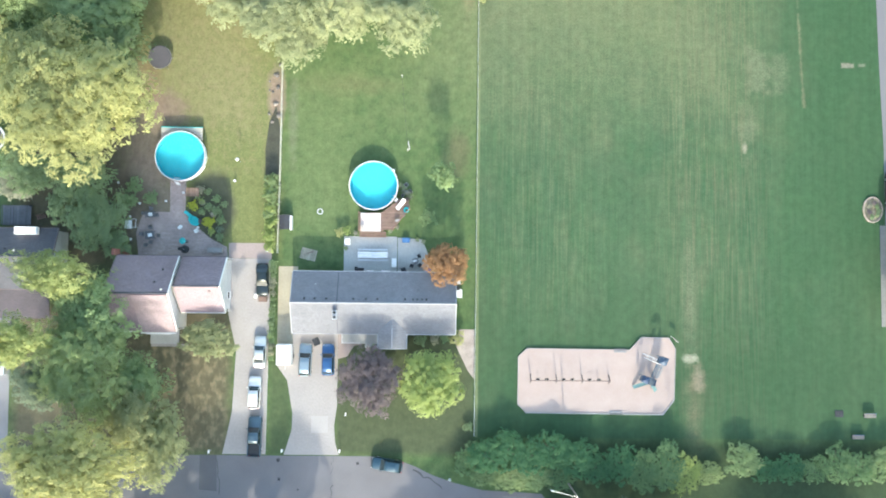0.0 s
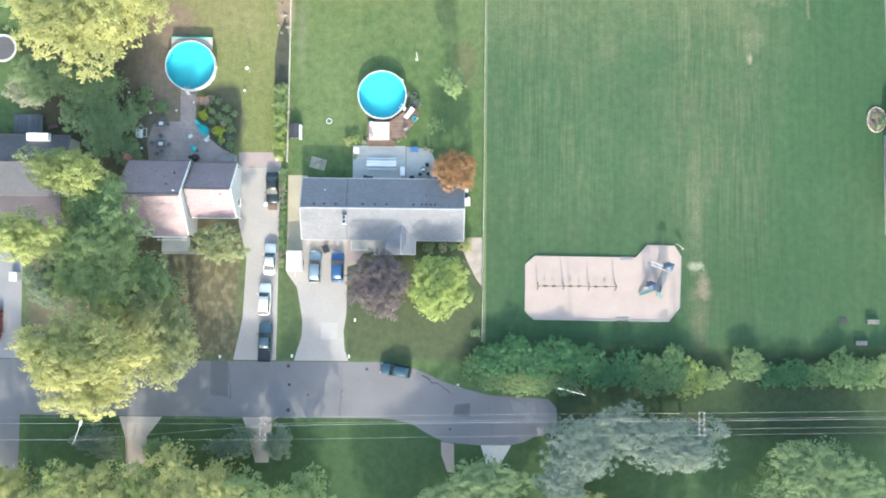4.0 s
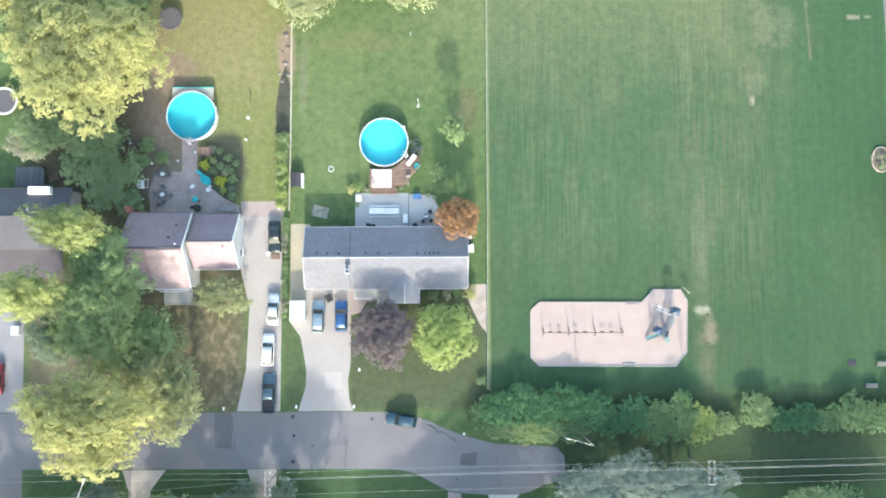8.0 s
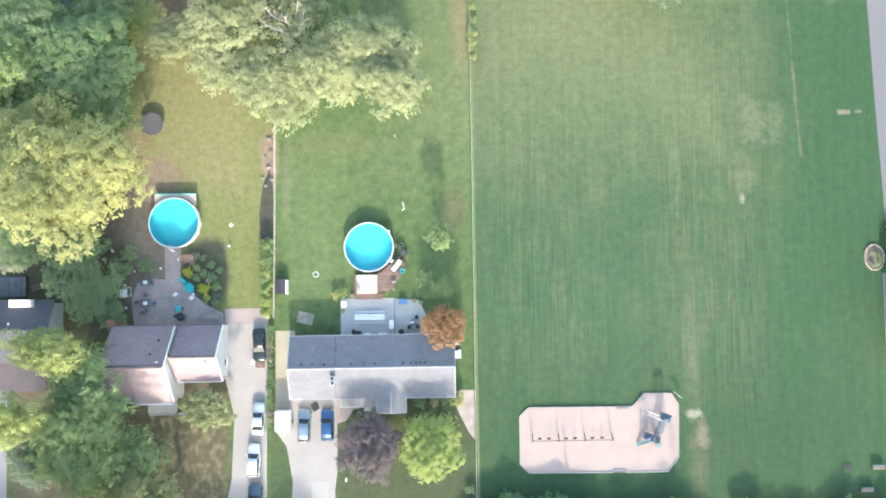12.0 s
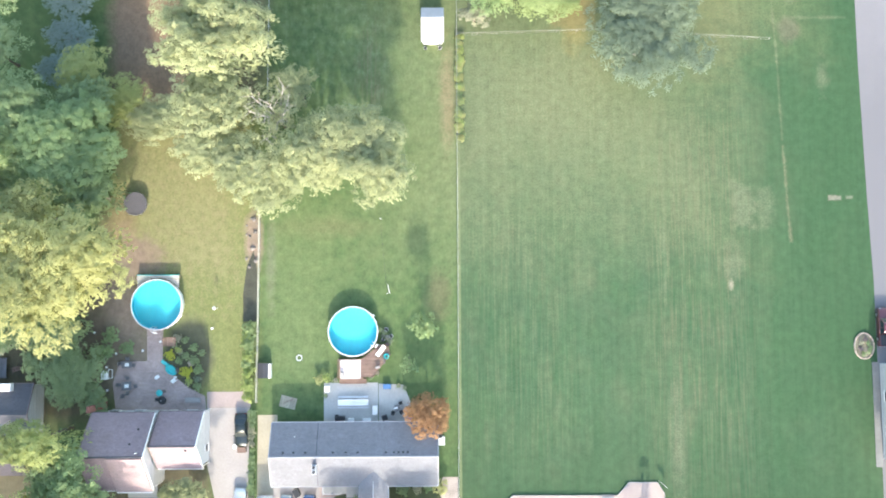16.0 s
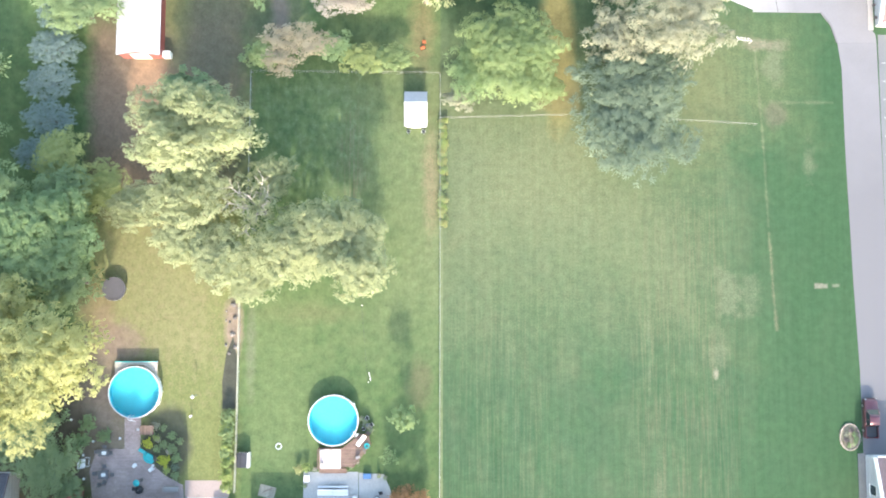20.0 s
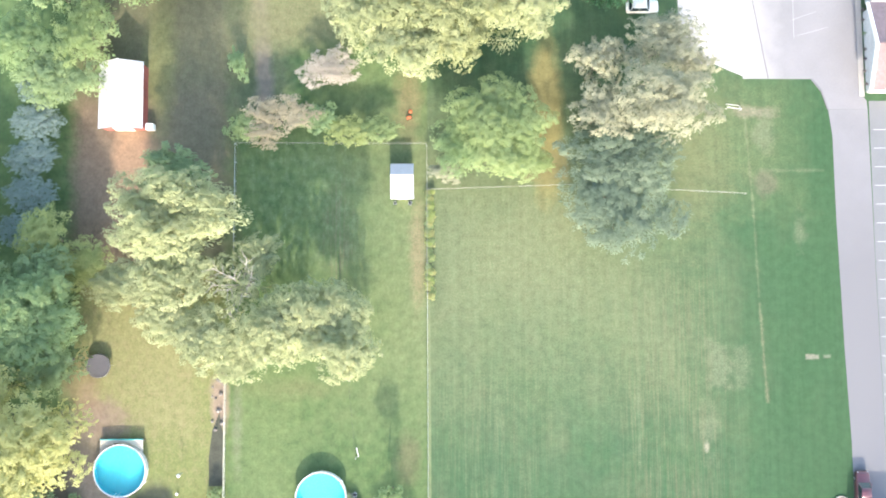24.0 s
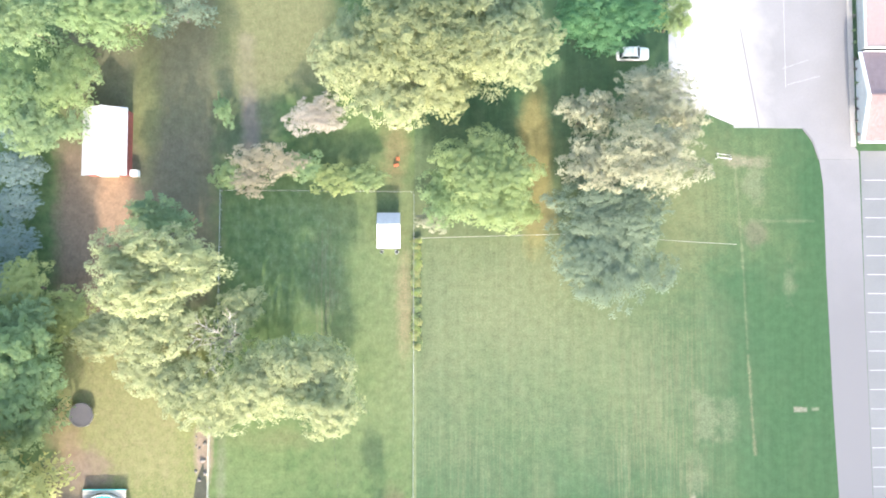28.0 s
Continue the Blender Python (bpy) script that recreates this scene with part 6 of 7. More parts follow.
cabinet("air_conditioner", "small pale unit beside the house", "air conditioner", 2.9, -2.9, 0, 0.6, 0.6, 0.8, WHITE)
cabinet("wheelie_bin", "dark wheeled bin beside the house", "bin", 2.8, -3.8, 0, 0.55, 0.6, 1.05, DARK)
cabinet("wheelie_bin", "black wheeled bin in front of the garage", "bin", -18.2, -12.0, 0.025, 0.8, 1.1, 0.9, DARK, 25)
for y in (-3.0, -4.4, -7.4, -8.4):
    cabinet("wood_box", "dark box leaning at the garage's side wall", "box", -21.45, y, 0.024, 0.35, 0.9, 1.0, DARK)
cabinet("blue_tub", "blue plastic tub at the patio's edge", "tub", -5.0, 3.3, 0.035, 1.1, 0.7, 0.5, mat("sky_blue_plastic", (0.06, 0.15, 0.32), 0.5, 0, 3.0, 0.6, 0.1, 0.05))
cabinet("blue_tub", "blue plastic tub under the rust-coloured tree", "tub", -1.6, -1.2, 0.035, 0.8, 0.8, 0.6, mat("royal_blue_plastic", (0.03, 0.08, 0.4), 0.5, 0, 3.0, 0.6, 0.1, 0.05))
for x, y, rz in ((-4.1, -0.5, 160), (-3.0, 0.9, 20), (-12.4, -1.0, 180), (-2.9, -0.4, 220)):
    chair(x, y, 0.035, rz, DARK, "dark metal patio chair", "patio chairs")
rt = thing("round_table", "small round dark patio table with a pale tray", "table", -3.55, 0.15, 0.035)
part("tabletop", rod((0, 0, 0.7), (0, 0, 0.74), 0.5, 0.5, 20), SLATE_METAL, rt)
part("tray", box(-0.1, 0.05, 0.755, 0.6, 0.25, 0.03, rz=10), LINER, rt, "pale tray")
part("pedestal", rod((0, 0, 0.02), (0, 0, 0.7), 0.05, 0.05, 8), DARK, rt)
part("foot", rod((0, 0, 0), (0, 0, 0.03), 0.28, 0.28, 14), DARK, rt)
for x, y, lf in ((-2.4, 3.1, "green"), (-3.3, 3.4, "fresh"), (-14.0, 2.0, "fresh"), (-12.6, 4.3, "dusty")):
    plant_pot(x, y, 0.04, lf)
# patio of the red-roofed house
for x, y, rz in ((-44.3, 6.9, 90), (-42.4, 6.7, -90), (-43.3, 7.6, 0), (-44.5, 3.8, 90), (-42.1, 3.6, -90), (-43.3, 4.8, 10), (-43.2, 2.6, 180), (-43.9, 2.2, 170)):
    chair(x, y, 0.03, rz, SLATE_METAL, "dark grey garden chair on the paver patio", "paver patio chairs")
for x, y, sx, sy in ((-43.32, 6.75, 1.5, 0.9), (-43.3, 3.65, 1.4, 1.2)):
    t = thing("garden_table", "dark garden table with a pale tray on top", "table", x, y, 0.03, 4)
    part("tabletop", box(0, 0, 0.72, sx, sy, 0.04, bevel=0.015), SLATE_METAL, t)
    part("tray", box(0.05, 0, 0.755, 0.62, 0.5, 0.03, bevel=0.01), LINER, t, "pale tray")
    for px in (-1, 1):
        for py in (-1, 1):
            part("leg", rod((px * (sx / 2 - 0.1), py * (sy / 2 - 0.1), 0), (px * (sx / 2 - 0.1), py * (sy / 2 - 0.1), 0.7), 0.025, 0.025, 6), DARK, t)
sl = thing("folding_lounger", "white frame of a garden seat at the patio's edge", "lounger", -45.85, 5.4, 0)
for s in (-0.3, 0.3):
    part("frame_rail", box(s, 0, 0.38, 0.07, 1.35, 0.05), LINER, sl)
    part("frame_rail", box(0, s * 2.15, 0.38, 0.6, 0.07, 0.05), LINER, sl)
    for q in (-0.55, 0.55):
        part("leg", box(s, q, 0.18, 0.05, 0.05, 0.36), LINER, sl)
st = thing("side_table", "small white table set cornerwise on the patio", "table", -38.9, 4.9, 0.03, 40)
part("tabletop", box(0, 0, 0.45, 0.7, 0.5, 0.04, bevel=0.02), LINER, st)
part("pedestal", rod((0, 0, 0), (0, 0, 0.44), 0.05, 0.05, 8), STEEL, st)
part("foot", rod((0, 0, 0), (0, 0, 0.03), 0.2, 0.2, 12), STEEL, st)
chair(-36.4, 4.4, 0.0, 130, LINER, "pale garden chair beside the flower bed")
gr = thing("dome_grill", "black domed grill against the house wall", "barbecue", -37.95, 1.55, 0.03)
part("bowl", loft([[(r_ * math.cos(k * math.pi / 8), r_ * math.sin(k * math.pi / 8), z_) for k in range(16)] for r_, z_ in ((0.2, 0.55), (0.5, 0.68), (0.62, 0.9), (0.55, 1.12), (0.3, 1.28), (0.08, 1.33))]), DARK, gr)
part("lid_handle", box(0, 0, 1.36, 0.25, 0.05, 0.05), STEEL, gr)
part("side_shelf", box(-0.8, 0.1, 0.85, 0.5, 0.5, 0.04), DARK, gr)
for k in range(3):
    part("leg", rod((0.42 * math.cos(2.1 * k), 0.42 * math.sin(2.1 * k), 0), (0.3 * math.cos(2.1 * k), 0.3 * math.sin(2.1 * k), 0.6), 0.03, 0.03, 6), DARK, gr)
cabinet("wood_box", "dark low box along the house wall", "box", -33.6, 1.5, 0.03, 2.2, 0.7, 0.5, WOOD_GREY)


def umbrella(x, y, z, r, material, label, open_=True):
    t = thing("garden_umbrella", label, "umbrella", x, y, z)
    part("pole", rod((0, 0, 0), (0, 0, 2.3), 0.03, 0.03, 8), WOOD, t)
    part("base", rod((0, 0, 0), (0, 0, 0.08), 0.28, 0.25, 14), STONE, t)
    for i in range(8):
        a, b = 2 * math.pi * i / 8, 2 * math.pi * (i + 1) / 8
        bm = bmesh.new()
        lo_ = [Vector((0, 0, 2.35)), Vector((r * math.cos(a), r * math.sin(a), 1.95)), Vector((r * math.cos(b), r * math.sin(b), 1.95))]
        loft([[p - Vector((0, 0, 0.02)) for p in lo_], lo_], bm)
        part("canopy_panel", bm, material, t)
    return t


umbrella(-38.0, 2.75, 0.03, 0.5, TEAL, "small turquoise parasol by the house wall")
kp = thing("paddling_pool", "oval turquoise paddling pool at the edge of the patio", "paddling pool", -36.95, 5.9, 0.03, 30)
for q_ in (part("tub", ring_band(0.55, 0.75, 0.0, 0.3, 24), TEAL, kp), part("tub_floor", rod((0, 0, 0.01), (0, 0, 0.06), 0.6, 0.6, 24), TEAL, kp)):
    q_.matrix_basis = pose(0, 0, 0, 0, 0, -70) @ Matrix.Diagonal((1.25, 0.85, 1, 1))
ks = thing("play_slide", "turquoise toy slide beside the paddling pool", "toy", -37.8, 6.9, 0, -40)
part("chute", box(0, 0, 0.35, 1.3, 0.5, 0.08, ry=25, bevel=0.02), TEAL, ks)
part("ladder", box(0.6, 0, 0.35, 0.12, 0.5, 0.7, bevel=0.02), TEAL, ks)
for x, y in ((-38.5, 10.1), (-41.1, 8.8), (-45.0, 8.4), (-30.9, 12.0), (-46.4, 6.4), (-25.8, 1.5), (-36.2, 4.9), (-48.3, 11.5), (-46.2, 3.0)):
    t = thing("garden_ornament", "small white ornament standing in the garden", "ornament", x, y, 0)
    part("pedestal", rod((0, 0, 0), (0, 0, 0.4), 0.14, 0.09, 10), STONE, t)
    part("bowl", rod((0, 0, 0.4), (0, 0, 0.5), 0.1, 0.19, 14), LINER, t)
cabinet("storage_box", "white frame box beside the trees", "storage box", -46.6, 5.2, 0, 0.7, 1.2, 0.9, LINER)
bd = thing("feeder_pole", "bird feeder on a pole with a brown post at its foot", "bird feeder", -30.2, 15.0, 0)
part("pole", rod((0, 0, 0), (0, 0, 1.9), 0.03, 0.03, 8), STEEL, bd)
part("feeder", box(0, 0, 1.95, 0.4, 0.4, 0.25, bevel=0.03), WOOD, bd)
part("feeder_roof", rod((0, 0, 2.08), (0, 0, 2.25), 0.33, 0.04, 4), WHITE, bd)
flat("mulch_bed", [(-26.4, 13.0), (-24.3, 13.0), (-24.3, 20.0), (-25.0, 23.6), (-26.0, 21.0), (-26.5, 17.0)], DARK_BED, "dark strip along the fence", "flower bed", 0.02)
STN = random.Random(5)
for i in range(15):
    y = STN.uniform(20.5, 30.0)
    x = -25.2 + STN.uniform(-0.9, 0.9)
    s = STN.uniform(0.15, 0.42)
    b = bmesh.new()
    bmesh.ops.create_icosphere(b, subdivisions=1, radius=s)
    for v in b.verts:
        v.co *= STN.uniform(0.75, 1.15)
        v.co.z *= 0.6
    t = part("stone", b, STONE)
    tagged(t, "rough garden stone in the bare strip", "stone", "stones by the fence")
    t.location = (x, y, s * 0.25)
fr = thing("fire_ring", "small pale ring lying on the lawn", "ring", -18.05, 7.55, 0)
part("ring", ring_band(0.34, 0.46, 0.0, 0.1, 24), RIM_GREY, fr)
WOOD_TAN = mat("bleached_tan_wood", (0.30, 0.28, 0.215), 0.9, 0, 5.0, 0.7, 0.2, 0.2)
sb = thing("sandbox", "weathered square wooden board lying on the lawn", "board", -19.65, 1.05, 0, -14)
for i in range(8):
    part("board", box(-1.05 + i * 0.3, 0, 0.05, 0.28, 1.7, 0.06), WOOD_TAN, sb)
part("batten", box(0, 0.2, 0.1, 1.6, 0.1, 0.05, rz=35), WOOD, sb)
dh = thing("dog_house", "small black-roofed dog house with white front by the fence", "dog house", -23.1, 5.8, 0)
part("body", box(0, 0, 0.5, 1.4, 1.9, 1.0, bevel=0.02), SIDING_GREY, dh)
for s in (-1, 1):
    part("roof_slope", slab((s * 0.9, -1.1, 0.95), (0, -1.1, 1.4), (0, 1.1, 1.4), (s * 0.9, 1.1, 0.95), 0.06), mat("black_roofing", (0.04, 0.042, 0.05), 0.9, 0, 5.0, 0.8, 0.2, 0.2), dh)
part("front_panel", box(0.86, -0.1, 0.55, 0.3, 2.1, 1.0), WHITE, dh)
part("entrance", box(0, -0.96, 0.35, 0.5, 0.05, 0.6), DARK, dh)
ln = thing("clothes_line", "thin line strung across the back lawn between posts", "clothes line")
part("line", rod((-4.9, 17.0, 1.6), (-5.9, 28.2, 1.6), 0.014, 0.014, 5), DARK, ln)
for x, y in ((-4.9, 17.0), (-5.9, 28.2)):
    part("post", rod((x, y, 0), (x, y, 1.65), 0.05, 0.05, 8), WHITE, ln)
part("cross_arm", box(-4.75, 17.7, 0.12, 0.1, 1.3, 0.1, rz=12), WHITE, ln)


def trampoline(x, y, r, rim, label):
    t = thing("trampoline", label, "trampoline", x, y, 0)
    h = 0.85
    part("jumping_mat", rod((0, 0, h - 0.03), (0, 0, h), r - 0.22, r - 0.22, 32), MAT_BLACK, t)
    part("safety_pad", ring_band(r - 0.28, r, h, h + 0.05, 32), rim, t)
    part("frame_ring", ring_band(r - 0.05, r + 0.02, h - 0.06, h - 0.01, 32), STEEL, t)
    for i in range(6):
        a = 2 * math.pi * i / 6
        part("leg", rod((r * math.cos(a), r * math.sin(a), 0), (r * math.cos(a), r * math.sin(a), h - 0.03), 0.03, 0.03, 8), STEEL, t)
    return t


trampoline(-42.5, 30.6, 1.75, MAT_BLACK, "round dark trampoline on the dry lawn")
trampoline(-67.3, 17.9, 2.1, LINER, "round trampoline with pale rim")
cn = thing("traffic_cone", "orange cone standing in the far garden", "cone", 3.2, 68.2, 0)
part("cone", rod((0, 0, 0.04), (0, 0, 0.6), 0.17, 0.04, 14), ORANGE, cn)
part("foot", box(0, 0, 0.02, 0.55, 0.55, 0.04), ORANGE, cn)
ky = thing("toy_wagon", "orange toy wagon in the far garden", "toy", 3.0, 67.2, 0, 20)
part("tray", box(0, 0, 0.35, 0.7, 0.42, 0.22, bevel=0.03), ORANGE, ky)
for x in (-0.26, 0.26):
    for y in (-0.24, 0.24):
        part("wheel", rod((x, y - 0.04, 0.14), (x, y + 0.04, 0.14), 0.14, 0.14, 12), RUBBER, ky)


# ---- fences ----
def fence(name, label, pts, h, spacing, rail, post_r=0.04, rails=(1.0,), pickets=False, mesh=True, rail_r=0.026):
    t = thing(name, label, "fence")
    post = None
    for a, b in zip(pts, pts[1:]):
        a, b = Vector(a), Vector(b)
        d = b - a
        k = max(1, round(d.length / spacing))
        for i in range(k + 1):
            p = a + d * i / k
            if post is None:
                post = part("post", rod((0, 0, 0), (0, 0, h + 0.05), post_r, post_r, 8), rail, t)
                post.location = (p.x, p.y, 0)
            else:
                share(post, t, pose(p.x, p.y, 0))
        for f in rails:
            part("rail", rod((a.x, a.y, h * f), (b.x, b.y, h * f), rail_r, rail_r, 6), rail, t)
        if mesh:
            bm = bmesh.new()
            n_ = int(d.length / 0.5)
            for i in range(n_):
                p, q = a + d * i / n_, a + d * (i + 1) / n_
                rod((p.x, p.y, 0.05), (q.x, q.y, h), 0.008, 0.008, 3, bm)
                rod((q.x, q.y, 0.05), (p.x, p.y, h), 0.008, 0.008, 3, bm)
            w = part("wire_mesh", bm, STEEL, t)
            w["kind"] = "stuff"
    return t


fence("field_fence", "chain-link fence with pale rail along the field", [(5.45, -25.6), (5.55, 0), (5.6, 25.0), (5.65, 62.8)], 1.2, 3.0, RAIL)
FENCE_CREAM = mat("cream_paint", (0.60, 0.58, 0.48), 0.6, 0, 3.0, 0.7, 0.12, 0.05)
tt = thing("garden_arbour", "small brown timber arbour in the flower bed", "arbour", -37.0, 10.1, 0)
for sx_ in (-0.8, 0.8):
    for sy_ in (-0.5, 0.5):
        part("post", box(sx_, sy_, 0.6, 0.09, 0.09, 1.2), WOOD, tt)
for i in range(6):
    part("slat", box(-0.85 + i * 0.34, 0, 1.22, 0.26, 1.3, 0.05), WOOD, tt)
fence("garden_fence", "pale fence between the two back gardens", [(-24.0, 30.0), (-24.05, 11.5), (-24.2, 1.2)], 1.2, 2.4, FENCE_CREAM, 0.045, (1.0, 0.5), False, True, 0.04)
RAIL_DULL = mat("dull_fence_rail", (0.27, 0.275, 0.25), 0.6, 0.2, 8.0, 1.0, 0.15, 0.05)
fence("north_fence", "pale chain-link fence across the field's north end", [(5.7, 56.3), (27.0, 56.9), (43.0, 56.0), (53.2, 55.4)], 1.2, 3.0, RAIL_DULL)
fence("back_fence", "wire fence behind the shaded lawn", [(-22.8, 63.4), (5.5, 63.2)], 1.2, 2.8, RAIL_DULL)
fence("side_fence", "wire fence beside the shaded lawn", [(-22.8, 63.3), (-22.9, 44.0)], 1.2, 2.8, STEEL)
fence("drive_rail", "low pale rail at the driveway's edge", [(-25.35, -14.5), (-25.45, -28.2)], 0.35, 2.7, RAIL, 0.04, (1.0,), False, False)


# ---- vehicles ----
def paint(name, c, metal=0.3):
    return mat(name, c, 0.3, metal, 3.0, 0.4, 0.08, 0.0, 0.02, None, 0.6)


def section(x, w, z0, z1, round_=0.12):
    return [(x, -w, z0), (x, -w, z1 - round_), (x, -w + round_ * 1.2, z1), (x, w - round_ * 1.2, z1), (x, w, z1 - round_), (x, w, z0)]


def wheel(t, x, y, r=0.33):
    q = part("wheel", rod((0, -0.1, 0), (0, 0.1, 0), r, r, 18), RUBBER, t, "black tyre")
    q.location = (x, y, r)
    part("rim", rod((0, -0.11, 0), (0, 0.11, 0), r * 0.62, r * 0.62, 14), STEEL, q)


def car(label, x, y, rz, colour, L=4.7, W=1.82, H=1.45, style="sedan", z=0.0, roof=None, category="car"):
    """Front towards +x."""
    t = thing("pickup_truck" if style == "pickup" else "car", label, category, x, y, z, rz)
    hw, f, b = W / 2, L / 2, -L / 2
    hood, deck, low = 0.92, 0.98, 0.24
    if style == "pickup":
        hood, deck, H = 1.1, 1.05, 1.8
    if style == "suv":
        hood, deck = 1.02, 1.05
    ws = {"sedan": (0.95, 0.25, -0.95, -1.65), "wagon": (1.0, 0.35, -1.85, -2.2), "suv": (1.0, 0.35, -1.75, -2.1), "pickup": (1.1, 0.55, -0.65, -0.95)}[style]
    k = L / 4.7
    ws = tuple(v * k for v in ws)
    rings = [section(f, hw * 0.72, low + 0.12, hood - 0.28), section(f - 0.18, hw * 0.9, low, hood - 0.12), section(f - 0.55, hw * 0.98, low, hood - 0.03), section(ws[0], hw, low, hood + 0.02), section(0, hw, low, hood + 0.03), section(ws[3], hw, low, deck)]
    if style == "pickup":
        rings = rings[:-1] + [section(ws[3], hw, low, deck), section(ws[3] - 0.05, hw, low, deck - 0.35)]
    rings += [section(b + 0.45, hw * 0.98, low, deck - (0.02 if style != "pickup" else 0.35)), section(b + 0.12, hw * 0.92, low, deck - (0.1 if style != "pickup" else 0.35)), section(b, hw * 0.78, low + 0.12, deck - (0.3 if style != "pickup" else 0.4))]
    part("body", loft(rings), colour, t, "", True)
    zb, cw = hood + 0.0, hw * 0.93
    tw = hw * 0.74
    # glasshouse: dark glass under a painted roof
    part("windscreen", loft([[(ws[0], -cw, zb), (ws[0], cw, zb), (ws[1], tw, H - 0.03), (ws[1], -tw, H - 0.03)], [(ws[0] - 0.06, -cw, zb), (ws[0] - 0.06, cw, zb), (ws[1] - 0.06, tw, H - 0.05), (ws[1] - 0.06, -tw, H - 0.05)]]), CAR_GLASS, t)
    part("rear_window", loft([[(ws[3], -cw, deck - 0.02), (ws[3], cw, deck - 0.02), (ws[2], tw, H - 0.03), (ws[2], -tw, H - 0.03)], [(ws[3] + 0.06, -cw, deck - 0.02), (ws[3] + 0.06, cw, deck - 0.02), (ws[2] + 0.06, tw, H - 0.05), (ws[2] + 0.06, -tw, H - 0.05)]]), CAR_GLASS, t)
    for s in (-1, 1):
        part("side_window", loft([[(ws[0] - 0.05, s * cw, zb), (ws[1] - 0.02, s * tw, H - 0.04), (ws[2] + 0.02, s * tw, H - 0.04), (ws[3] + 0.05, s * cw, deck)], [(ws[0] - 0.05, s * (cw - 0.05), zb), (ws[1] - 0.02, s * (tw - 0.05), H - 0.04), (ws[2] + 0.02, s * (tw - 0.05), H - 0.04), (ws[3] + 0.05, s * (cw - 0.05), deck)]]), CAR_GLASS, t)
        part("pillar", rod((ws[0], s * cw, zb), (ws[1], s * tw, H - 0.01), 0.04, 0.04, 6), colour, t)
        part("pillar", rod((ws[3], s * cw, deck), (ws[2], s * tw, H - 0.01), 0.045, 0.045, 6), colour, t)
        part("pillar", rod(((ws[1] + ws[2]) / 2, s * cw, zb), ((ws[1] + ws[2]) / 2, s * tw, H - 0.02), 0.035, 0.035, 6), colour, t)
        part("headlight", box(f - 0.2, s * hw * 0.66, hood - 0.27, 0.26, 0.36, 0.14, rz=-s * 18, bevel=0.02), LAMP_GLASS, t, "clear headlight")
        part("tail_light", box(b + 0.1, s * hw * 0.72, deck - 0.3, 0.16, 0.26, 0.2, rz=s * 14, bevel=0.02), TAIL, t, "red tail light")
        part("wing_mirror", box(ws[0] - 0.25, s * (hw + 0.08), zb + 0.08, 0.16, 0.22, 0.14, bevel=0.03), colour, t)
        for wx in (f - 0.88 * k, b + 0.92 * k):
            wheel(t, wx, s * (hw - 0.08), 0.33 if style != "pickup" else 0.38)
    part("roof", loft([section(ws[1] + 0.04, tw, H - 0.05, H - 0.02, 0.03), section((ws[1] * 2 + ws[2]) / 3, tw * 1.02, H - 0.05, H + 0.03, 0.04), section((ws[1] + 2 * ws[2]) / 3, tw * 1.02, H - 0.05, H + 0.03, 0.04), section(ws[2] - 0.04, tw, H - 0.05, H - 0.02, 0.03)]), roof if roof else colour, t, "", True)
    part("bumper", box(f - 0.06, 0, 0.45, 0.16, W * 0.8, 0.2, bevel=0.04), DARK if style == "pickup" else colour, t)
    part("bumper", box(b + 0.04, 0, 0.48, 0.16, W * 0.84, 0.2, bevel=0.04), STEEL if style == "pickup" else colour, t)
    if style == "pickup":
        part("bed_floor", box((ws[3] + b) / 2 + 0.05, 0, deck - 0.33, ws[3] - b - 0.2, W * 0.84, 0.04), DARK, t)
        for s in (-1, 1):
            part("bed_side", box((ws[3] + b) / 2 + 0.02, s * (hw - 0.07), deck - 0.18, ws[3] - b - 0.1, 0.13, 0.42, bevel=0.03), colour, t)
        part("tailgate", box(b + 0.08, 0, deck - 0.18, 0.09, W * 0.88, 0.42, bevel=0.02), colour, t)
    return t


car("dark green-black sedan parked at the head of the driveway", -26.35, -2.85, -88, paint("black_green_car", (0.02, 0.03, 0.032)), 4.8, 1.85, 1.45, "sedan", 0.025)
car("silver sedan with pale blue glass on the driveway", -26.5, -13.6, 88, paint("silver_car", (0.62, 0.65, 0.66)), 4.7, 1.8, 1.45, "sedan", 0.025)
car("white hatchback parked behind the pickup", -27.2, -19.6, 88, paint("white_car", (0.74, 0.74, 0.73), 0.0), 4.75, 1.82, 1.5, "wagon", 0.025)
car("dark blue-grey pickup truck on the driveway", -27.0, -26.0, 89, paint("dark_blue_truck", (0.055, 0.095, 0.125)), 6.0, 1.95, 1.8, "pickup", 0.025, None, "pickup truck")
car("light steel-blue wagon in front of the garage", -19.75, -14.7, 88, paint("steel_blue_car", (0.21, 0.28, 0.33)), 4.85, 1.85, 1.48, "wagon", 0.025)
car("bright blue sport utility car in front of the garage", -16.35, -14.65, 90, paint("bright_blue_car", (0.03, 0.095, 0.23)), 4.65, 1.85, 1.6, "suv", 0.025)
car("dark teal-blue car parked along the street's edge", -7.4, -30.05, 171, paint("teal_blue_car", (0.03, 0.07, 0.10)), 4.6, 1.8, 1.45, "wagon", 0.02)
car("dark red car on the neighbouring driveway", -67.2, -23.6, 90, paint("dark_red_car", (0.20, 0.02, 0.03)), 4.7, 1.82, 1.45, "sedan", 0.025)
car("dark red pickup truck parked beside the school annex", 68.95, 11.6, 90, paint("maroon_truck", (0.12, 0.045, 0.055)), 5.8, 1.95, 1.8, "pickup", 0.02, None, "pickup truck")
